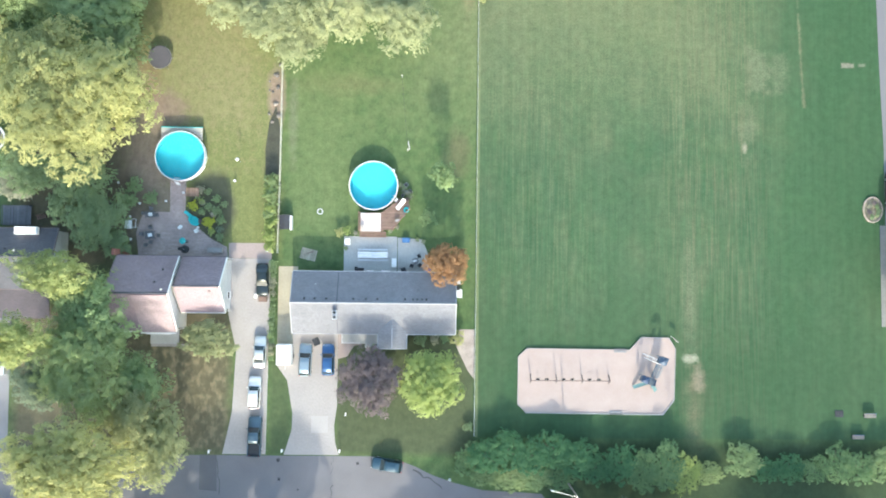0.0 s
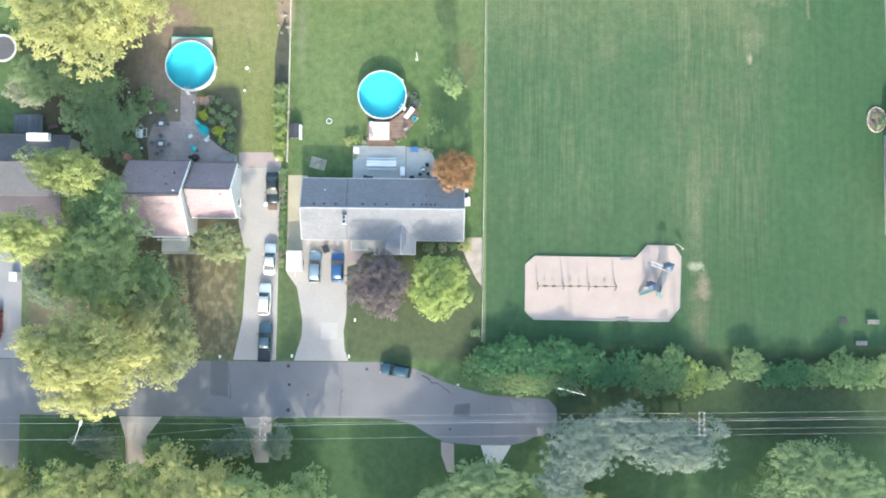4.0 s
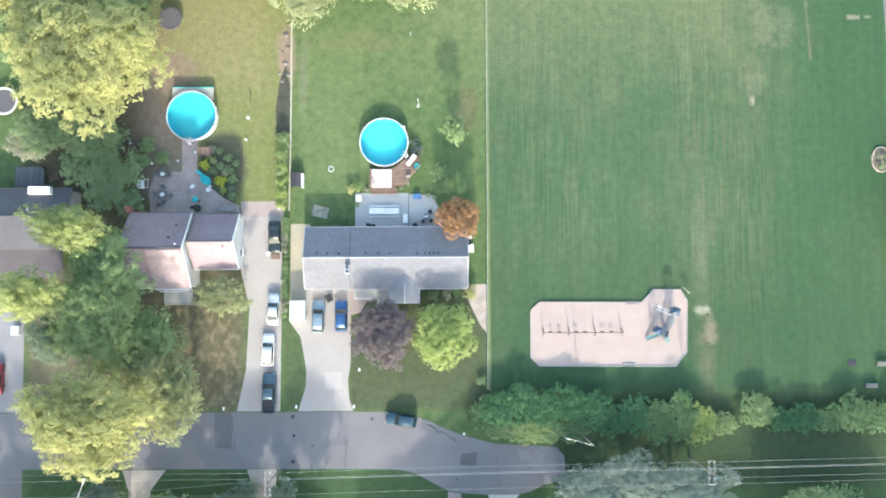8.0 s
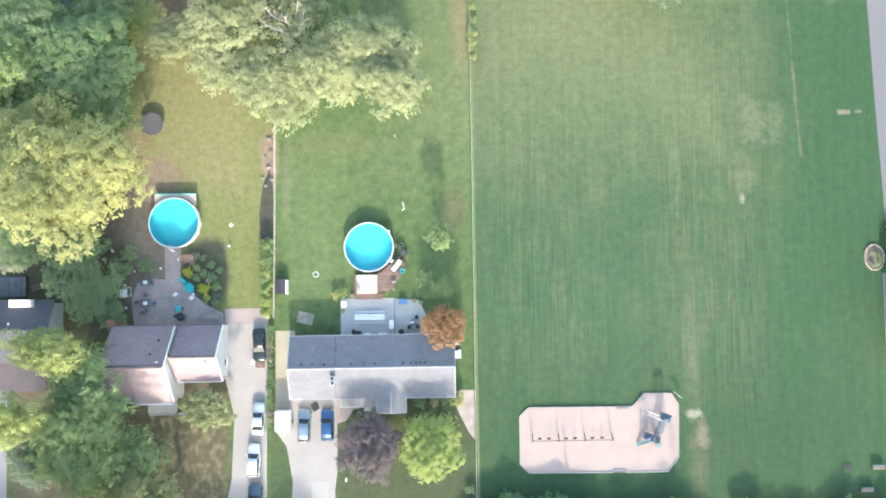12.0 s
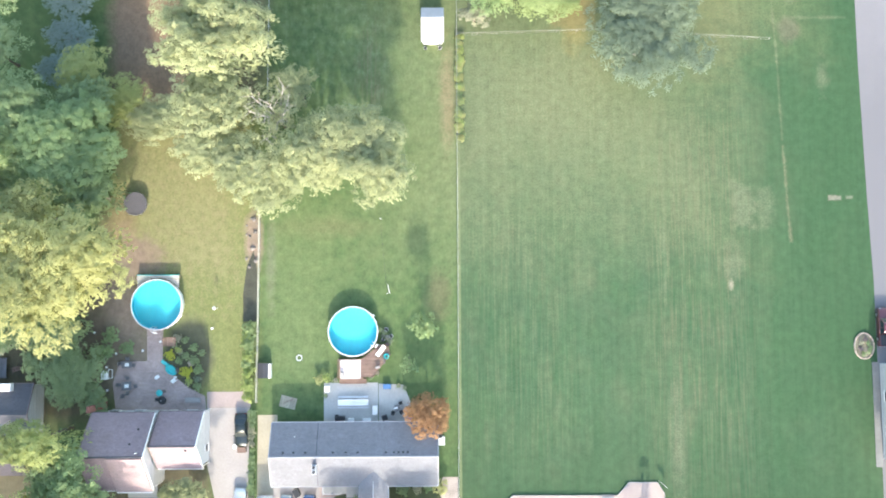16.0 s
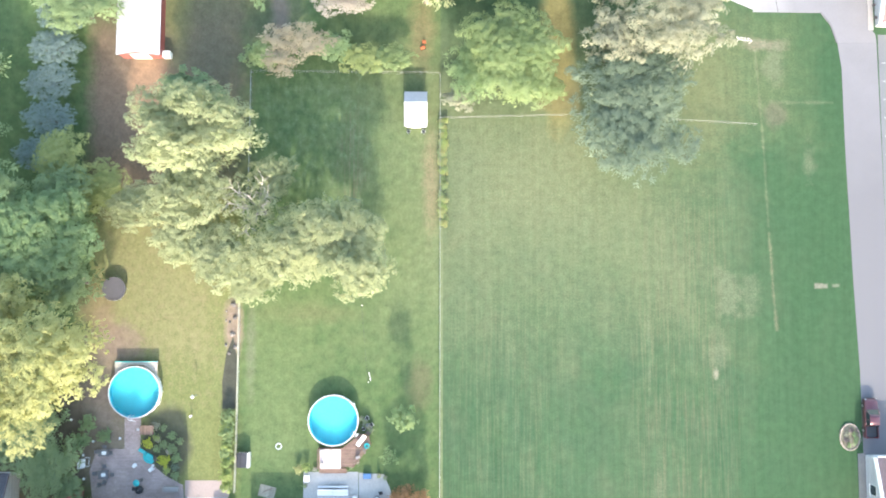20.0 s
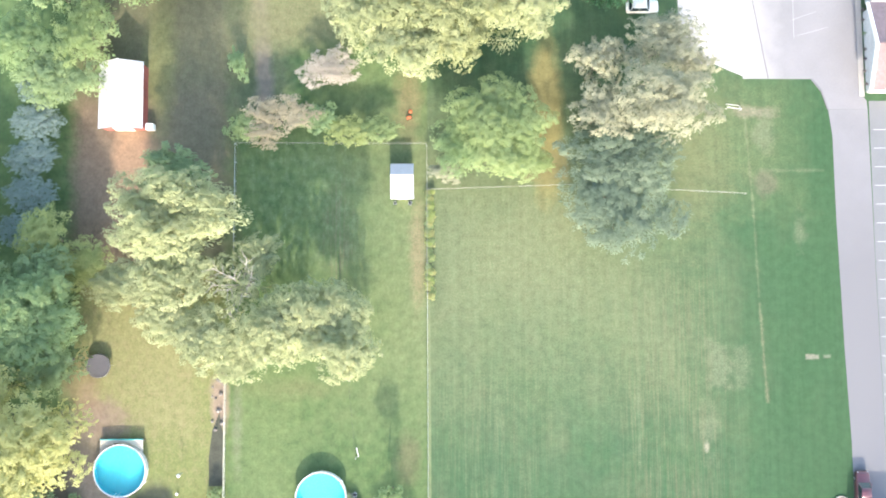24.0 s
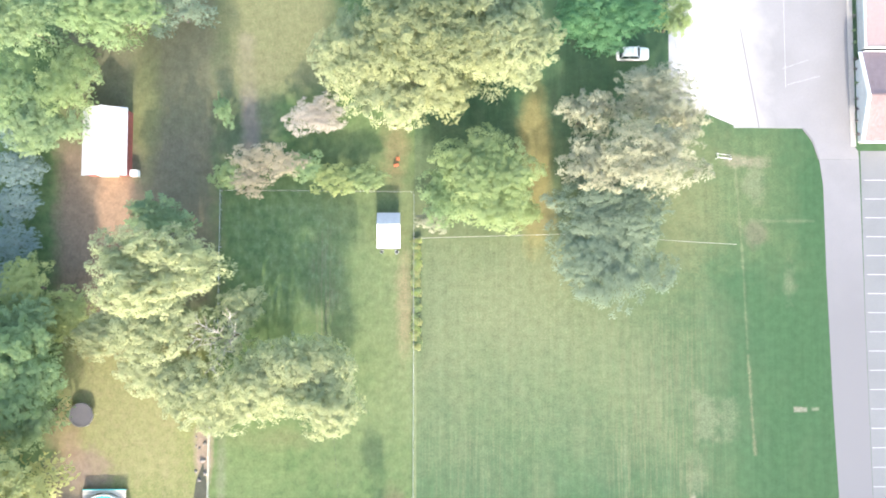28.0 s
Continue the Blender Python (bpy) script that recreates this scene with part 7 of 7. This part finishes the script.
car("white van under the trees beside the school yard", 38.4, 84.0, 0, paint("white_van", (0.76, 0.76, 0.76), 0.0), 4.8, 1.9, 1.9, "suv", 0.0, None, "van")
cr = thing("crate", "brown wooden crate standing behind the dark sedan", "crate", -26.3, -5.75, 0.025)
part("body", box(0, 0, 0.3, 1.2, 0.75, 0.6, bevel=0.02), WOOD, cr)
part("lid", box(0, 0, 0.62, 1.26, 0.8, 0.05), WOOD, cr)
cabinet("white_bin", "white bin beside the neighbouring driveway", "bin", -64.6, -16.6, 0.025, 1.1, 1.3, 0.9, RIM_GREY)
cabinet("white_bin", "white box standing behind the dark sedan", "box", -27.4, -5.3, 0.025, 0.35, 0.6, 0.4, WHITE)
tr = thing("cargo_trailer", "white enclosed cargo trailer beside the driveway", "trailer", -22.72, -13.85, 0.025)
part("body", box(0, 0, 1.25, 2.2, 3.0, 1.7, bevel=0.08), WHITE, tr)
part("roof", box(0, 0, 2.13, 2.1, 2.9, 0.06, bevel=0.02), WHITE_METAL, tr)
for s in (-1, 1):
    q = part("wheel", rod((s * 1.0, -0.3, 0.3), (s * 1.18, -0.3, 0.3), 0.3, 0.3, 16), RUBBER, tr)
part("drawbar", rod((0, -1.5, 0.45), (0, -2.4, 0.45), 0.05, 0.05, 6), STEEL, tr)
part("rear_door", box(0, 1.51, 1.25, 1.7, 0.04, 1.4), LINER, tr)

# ---- playground ----
PG = [(12.05, -14.0), (13.4, -12.75), (28.85, -12.85), (30.6, -10.95), (34.75, -11.0), (35.75, -12.6), (35.5, -20.3), (33.8, -22.45), (13.25, -22.3), (12.0, -21.05)]
play = flat("playground", PG, CHIPS, "pink bark play surface with cut corners", "playground", 0.06)
for a, b in zip(PG, PG[1:] + PG[:1]):
    d = Vector(b) - Vector(a)
    part("edging_timber", box((a[0] + b[0]) / 2, (a[1] + b[1]) / 2, 0.09, d.length, 0.12, 0.16, math.degrees(math.atan2(d.y, d.x))), WOOD_GREY, play)
for x, y in ((27.4, -12.95), (26.7, -22.2)):
    t = thing("access_ramp", "grey ramp mat at the playground's edge", "ramp", x, y, 0.06)
    part("mat", box(0, 0, 0.06, 1.9, 0.55, 0.10, bevel=0.03), mat("grey_rubber", (0.22, 0.22, 0.23), 0.9, 0, 6.0, 1.0, 0.2, 0.2), t)
SWING_STEEL = mat("rusty_brown_steel", (0.12, 0.08, 0.07), 0.6, 0.3, 6.0, 1.0, 0.25, 0.1)
sw = thing("swing_set", "long dark metal swing set with three bays and six seats", "swing", 0, -17.25, 0.06)
BAYS = (13.65, 17.5, 21.35, 25.4)
part("top_bar", rod((BAYS[0], 0, 2.3), (BAYS[-1], 0, 2.3), 0.055, 0.055, 8), SWING_STEEL, sw)
for x in BAYS:
    for s in (-0.6, 0.6):
        part("leg", rod((x + 0.25, s, 0), (x, 0, 2.3), 0.06, 0.06, 8), SWING_STEEL, sw)
    part("brace", rod((x + 0.12, -0.3, 1.15), (x + 0.12, 0.3, 1.15), 0.03, 0.03, 6), SWING_STEEL, sw)
for x0, x1 in zip(BAYS, BAYS[1:]):
    for f in (0.33, 0.68):
        x = x0 + (x1 - x0) * f
        q = part("swing_seat", box(x, 0, 0.5, 0.55, 0.28, 0.06, bevel=0.015), RUBBER, sw)
        for s in (-0.22, 0.22):
            part("chain", rod((x + s, 0, 0.5), (x, 0, 2.28), 0.012, 0.012, 5), STEEL, q)
ps = thing("play_structure", "slate-blue climbing frame with two towers, bridge and slide", "climbing frame", 0, 0, 0.06)
PLAY_NAVY = mat("navy_plastic", (0.045, 0.075, 0.125), 0.55, 0, 3.0, 0.8, 0.2, 0.05)
PLAY_SLATE = mat("slate_deck", (0.10, 0.125, 0.15), 0.7, 0.1, 3.0, 0.9, 0.2, 0.1)
SLIDE_TEAL = mat("pale_teal_slide", (0.10, 0.20, 0.21), 0.5, 0, 3.0, 0.6, 0.15, 0.0)
SLIDE_PALE = mat("pale_blue_slide", (0.13, 0.17, 0.21), 0.4, 0, 3.0, 0.6, 0.1, 0.0)
TWIST = math.degrees(math.atan2(3.1, 1.3)) - 90
CT, ST = math.cos(radians(TWIST)), math.sin(radians(TWIST))


def tower(x, y, size, deck_h, roof):
    """Four posts, a deck, two guard panels and, on some, a shallow hipped roof."""
    part("deck", box(x, y, deck_h, size, size, 0.08, TWIST, 0.02), PLAY_SLATE, ps)
    e = size / 2 - 0.05
    for s in (-1, 1):
        for q in (-1, 1):
            px, py = x + e * (s * CT - q * ST), y + e * (s * ST + q * CT)
            part("post", rod((px, py, 0), (px, py, deck_h + (1.55 if roof else 0.9)), 0.045, 0.045, 8), PLAY_SLATE, ps)
        part("guard_panel", box(x + s * e * CT, y + s * e * ST, deck_h + 0.42, 0.05, size * 0.8, 0.6, TWIST, 0.02), PLAY_NAVY, ps)
    if roof:
        lo_, hi_ = [], []
        for s, q in ((-1, -1), (1, -1), (1, 1), (-1, 1)):
            r_ = size / 2 + 0.1
            lo_.append((x + r_ * (s * CT - q * ST), y + r_ * (s * ST + q * CT), deck_h + 1.5))
            hi_.append((x + 0.12 * (s * CT - q * ST), y + 0.12 * (s * ST + q * CT), deck_h + 1.95))
        part("tower_roof", loft([lo_, hi_]), roof, ps, "dark blue tower roof")


tower(33.15, -14.2, 1.0, 1.3, PLAY_NAVY)
tower(31.75, -17.4, 1.0, 1.2, None)
tower(30.55, -16.95, 0.85, 1.0, mat("worn_blue_plastic", (0.045, 0.075, 0.15), 0.55, 0, 3.0, 0.8, 0.2, 0.05))
bridge = part("bridge", bmesh.new(), PLAY_SLATE, ps)
b_ = bmesh.new()
for i in range(9):
    f = i / 8
    box(32.78 - 0.85 * f, -14.95 - 2.0 * f, 1.24 - 0.14 * math.sin(math.pi * f), 0.75, 0.2, 0.05, TWIST, bm=b_)
b_.to_mesh(bridge.data)
b_.free()
for s in (-0.4, 0.4):
    part("bridge_rail", rod((32.78 + s * CT, -14.95 + s * ST, 1.85), (31.93 + s * CT, -16.95 + s * ST, 1.8), 0.04, 0.04, 6), PLAY_NAVY, ps)
    part("ladder_rail", rod((31.95 + s * 0.5, -17.85, 1.2), (32.2 + s * 0.5, -18.6, 0.02), 0.035, 0.035, 6), PLAY_SLATE, ps)
for i in range(4):
    part("ladder_rung", rod((31.78 + 0.06 * i, -17.95 - 0.17 * i, 1.0 - 0.27 * i), (32.17 + 0.06 * i, -17.95 - 0.17 * i, 1.0 - 0.27 * i), 0.025, 0.025, 6), PLAY_SLATE, ps)
part("slide", slab((33.2, -15.0, 1.28), (33.5, -14.9, 1.28), (32.95, -16.9, 0.3), (32.65, -17.0, 0.3), 0.06), SLIDE_PALE, ps, "pale blue slide")
for a_, b_ in (((31.3, -17.5), (29.3, -18.35)), ((31.9, -17.8), (32.7, -18.9))):
    d_ = Vector((b_[0] - a_[0], b_[1] - a_[1], 0)).normalized() * 0.24
    w_ = Vector((-d_.y, d_.x, 0))
    top_, low_ = Vector((a_[0], a_[1], 1.15)), Vector((b_[0], b_[1], 0.18))
    part("slide", slab(top_ - w_, top_ + w_, low_ + w_, low_ - w_, 0.05), SLIDE_TEAL, ps, "pale teal slide")
    for sgn in (-1, 1):
        part("slide_side", rod(top_ + w_ * sgn + Vector((0, 0, 0.08)), low_ + w_ * sgn + Vector((0, 0, 0.08)), 0.04, 0.04, 8), SLIDE_TEAL, ps)
for x_, y_ in ((0.0, 0.0), (0.42, 0.13)):
    part("slide_side", rod((33.23 + x_, -15.0 + y_, 1.36), (32.68 + x_, -17.0 + y_, 0.38), 0.05, 0.05, 8), SLIDE_PALE, ps)
for s in (0.0, 0.6):
    pts = [(30.7 + 2.1 * f + s * 0.25, -13.3 - 0.9 * f - s, 0.1 + 1.5 * math.sin(math.pi * (0.1 + 0.6 * f))) for f in (0, 0.2, 0.4, 0.6, 0.8, 1.0)]
    for u_, v_ in zip(pts, pts[1:]):
        part("climber_bar", rod(u_, v_, 0.035, 0.035, 8), WHITE, ps, "white climbing arch")
for i in range(1, 6):
    f = i / 6
    zz = 0.1 + 1.5 * math.sin(math.pi * (0.1 + 0.6 * f))
    part("climber_rung", rod((30.7 + 2.1 * f, -13.3 - 0.9 * f, zz), (30.85 + 2.1 * f, -13.9 - 0.9 * f, zz), 0.022, 0.022, 6), WHITE, ps)
sg = thing("sign_frame", "pale metal sign frame at the playground's corner", "sign", 35.4, -11.1, 0, -40)
for s in (-0.6, 0.6):
    part("post", rod((s, 0, 0), (s, 0, 1.2), 0.04, 0.04, 8), STEEL, sg)
part("panel", box(0, 0, 0.95, 1.2, 0.05, 0.4), WOOD_GREY, sg)
for x, y, rz in ((64.95, -22.3, 0), (63.1, -25.5, 0)):
    t = thing("park_bench", "weathered park bench with blue back at the field's far edge", "bench", x, y, 0, rz, "field benches")
    for i in range(4):
        part("slat", box(0, -0.24 + i * 0.16, 0.45, 1.8, 0.12, 0.04), POLE_WOOD, t)
    part("backrest", box(0, 0.34, 0.62, 1.8, 0.05, 0.22, rx=-8), BLUE_PLASTIC, t)
    for s in (-0.75, 0.75):
        part("leg", box(s, 0, 0.21, 0.06, 0.5, 0.43), DARK, t)
GRATE_IRON = mat("weathered_grate_iron", (0.09, 0.088, 0.086), 0.8, 0.3, 6.0, 1.0, 0.25, 0.1)
dc = thing("drain_grate", "dark square drain grate in the grass", "drain", 60.5, -22.1, 0)
part("frame", box(0, 0, 0.03, 1.3, 1.0, 0.06, bevel=0.02), DARK, dc)
for i in range(6):
    part("bar", box(-0.5 + i * 0.2, 0, 0.075, 0.06, 0.85, 0.03), GRATE_IRON, dc)
gl = thing("goal_frame", "small white metal goal frame on the worn grass", "goal", 51.8, 68.2, 0, -8)
for s in (-1.0, 1.0):
    part("upright", rod((s, 0, 0), (s, 0, 1.2), 0.04, 0.04, 8), WHITE, gl)
    part("stay", rod((s, 0, 1.2), (s, 0.8, 0.03), 0.03, 0.03, 8), WHITE, gl)
part("crossbar", rod((-1.0, 0, 1.2), (1.0, 0, 1.2), 0.04, 0.04, 8), WHITE, gl)
part("back_bar", rod((-1.0, 0.8, 0.04), (1.0, 0.8, 0.04), 0.03, 0.03, 8), WHITE, gl)

# ---- round stone bed at the school drive ----
rb = thing("stone_bed", "oval flower bed ringed with pale reddish stones", "flower bed", 66.1, 8.8, 0)
bed_soil = part("soil", rod((0, 0, -0.05), (0, 0, 0.12), 1.0, 0.96, 28), mat("dry_bed_soil", (0.19, 0.175, 0.125), 0.95, 0, 4.0, 1.0, 0.4, 0.5), rb)
bed_soil.matrix_basis = Matrix.Diagonal((1.42, 1.85, 1.0, 1.0))
for x, y, lf in ((0.7, -0.9, "deep"), (-0.3, -1.3, "green"), (0.9, -0.2, "green"), (-0.7, 0.6, "dusty"), (0.1, 1.2, "maroon"), (0.5, 0.5, "green"), (-0.8, -0.5, "maroon")):
    bush(lf, 66.1 + 0.85 * x, 8.8 + 0.85 * y, 0.42, 0.5, "in the oval bed")
brick_ob = None
for i in range(38):
    a = 2 * math.pi * i / 38
    m_ = pose(1.45 * math.cos(a), 1.9 * math.sin(a), 0.1, 0, 0, math.degrees(math.atan2(math.sin(a) / 1.9, math.cos(a) / 1.45)))
    if brick_ob is None:
        brick_ob = part("stone", box(0, 0, 0, 0.18, 0.28, 0.26, bevel=0.04), mat("reddish_stone", (0.40, 0.33, 0.28), 0.9, 0, 5.0, 1.0, 0.3, 0.4, 0.3), rb)
        brick_ob.matrix_basis = m_
    else:
        share(brick_ob, rb, m_)

# ---- poles, wires, street lamps ----
def utility_pole(x, y, h, arms, label):
    t = thing("utility_pole", label, "utility pole", x, y, 0)
    part("pole", rod((0, 0, 0), (0, 0, h), 0.17, 0.11, 12), POLE_WOOD, t)
    for k in range(arms):
        xx = -0.36 + 0.72 * k if arms > 1 else 0.14
        arm = part("crossarm", box(xx, 0, h - 0.5, 0.14, 3.3, 0.16), POLE_WOOD, t, "weathered crossarm")
        for yy in (-1.5, -0.7, 0.7, 1.5):
            part("insulator", rod((xx, yy, h - 0.42), (xx, yy, h - 0.15), 0.06, 0.04, 8), LINER, arm)
    if arms > 1:
        for yy in (-1.62, 1.62):
            part("arm_tie", box(0, yy, h - 0.5, 0.86, 0.08, 0.1), WOOD_GREY, t)
    return t


utility_pole(-25.3, -37.25, 9.6, 2, "wooden utility pole with doubled weathered crossarms")
utility_pole(35.6, -36.2, 9.6, 2, "wooden utility pole with doubled weathered crossarms")
lp = utility_pole(-51.3, -39.4, 9.2, 0, "wooden pole carrying a street lamp")
part("lamp_arm", rod((0, 0, 8.8), (0.9, 2.4, 9.1), 0.04, 0.04, 8), STEEL, lp)
part("lamp_head", box(1.02, 2.75, 9.1, 0.3, 0.75, 0.16, rz=-20, bevel=0.05), LINER, lp, "pale street lamp head")
sl = thing("street_lamp", "street lamp on a pole at the dead end", "street lamp", 19.4, -32.4, 0)
part("pole", rod((0, 0, 0), (0, 0, 9.0), 0.14, 0.09, 12), POLE_WOOD, sl)
part("lamp_arm", rod((0, 0, 8.8), (-3.2, 0.85, 9.0), 0.025, 0.02, 8), STEEL, sl)
part("lamp_head", box(-3.55, 0.93, 9.0, 0.5, 0.18, 0.14, rz=-15, bevel=0.05), RIM_GREY, sl, "white street lamp head")
wr = thing("overhead_wires", "overhead electric wires along the street", "wires")


WIRE_GREY = mat("grey_wire", (0.34, 0.35, 0.36), 0.5, 0.3, 4.0, 1.0, 0.1, 0.0)


def wire(a, b, sag, r=0.011, material=WIRE_GREY):
    a, b = Vector(a), Vector(b)
    k = 10
    pts = [a.lerp(b, i / k) - Vector((0, 0, sag * 4 * (i / k) * (1 - i / k))) for i in range(k + 1)]
    part("wire", loft([[(p.x, p.y - r, p.z), (p.x, p.y, p.z + r), (p.x, p.y + r, p.z), (p.x, p.y, p.z - r)] for p in pts]), material, wr)


for yy in (-1.5, -0.7, 0.7, 1.5):
    for xa, ya, xb, yb in ((-110, -38.0, -25.3, -37.25), (-25.3, -37.25, 35.6, -36.2), (35.6, -36.2, 120, -35.0)):
        if yy == -0.7 and xa < -25:
            continue
        wire((xa, ya + yy, 9.35), (xb, yb + yy, 9.35), 0.8)
wire((-110, -40.0, 7.0), (-51.3, -39.4, 7.0), 0.4, 0.02)
wire((-51.3, -39.4, 7.0), (-25.3, -37.25, 7.0), 0.3, 0.02)
wire((-25.3, -37.25, 7.0), (35.6, -36.2, 7.0), 0.7, 0.02)
wire((35.6, -36.2, 7.0), (120, -35.0, 7.0), 0.7, 0.02)
fh = thing("fire_hydrant", "small yellow-white hydrant at the street's edge", "fire hydrant", 1.9, -32.2, 0)
part("barrel", rod((0, 0, 0), (0, 0, 0.6), 0.14, 0.12, 12), WHITE, fh)
part("bonnet", rod((0, 0, 0.6), (0, 0, 0.75), 0.15, 0.05, 12), WHITE, fh)
part("nozzle", rod((-0.22, 0, 0.42), (0.22, 0, 0.42), 0.06, 0.06, 10), WHITE, fh)
for x, y in ((-22.9, -28.0), (-14.4, -28.0), (-33.6, -28.2), (-13.6, -22.6)):
    t = thing("mailbox", "small white mailbox on a post by the driveway", "mailbox", x, y, 0)
    part("post", box(0, 0, 0.5, 0.1, 0.1, 1.0), WOOD_GREY, t)
    part("box", box(0, 0, 1.1, 0.22, 0.48, 0.24, bevel=0.04), WHITE, t)
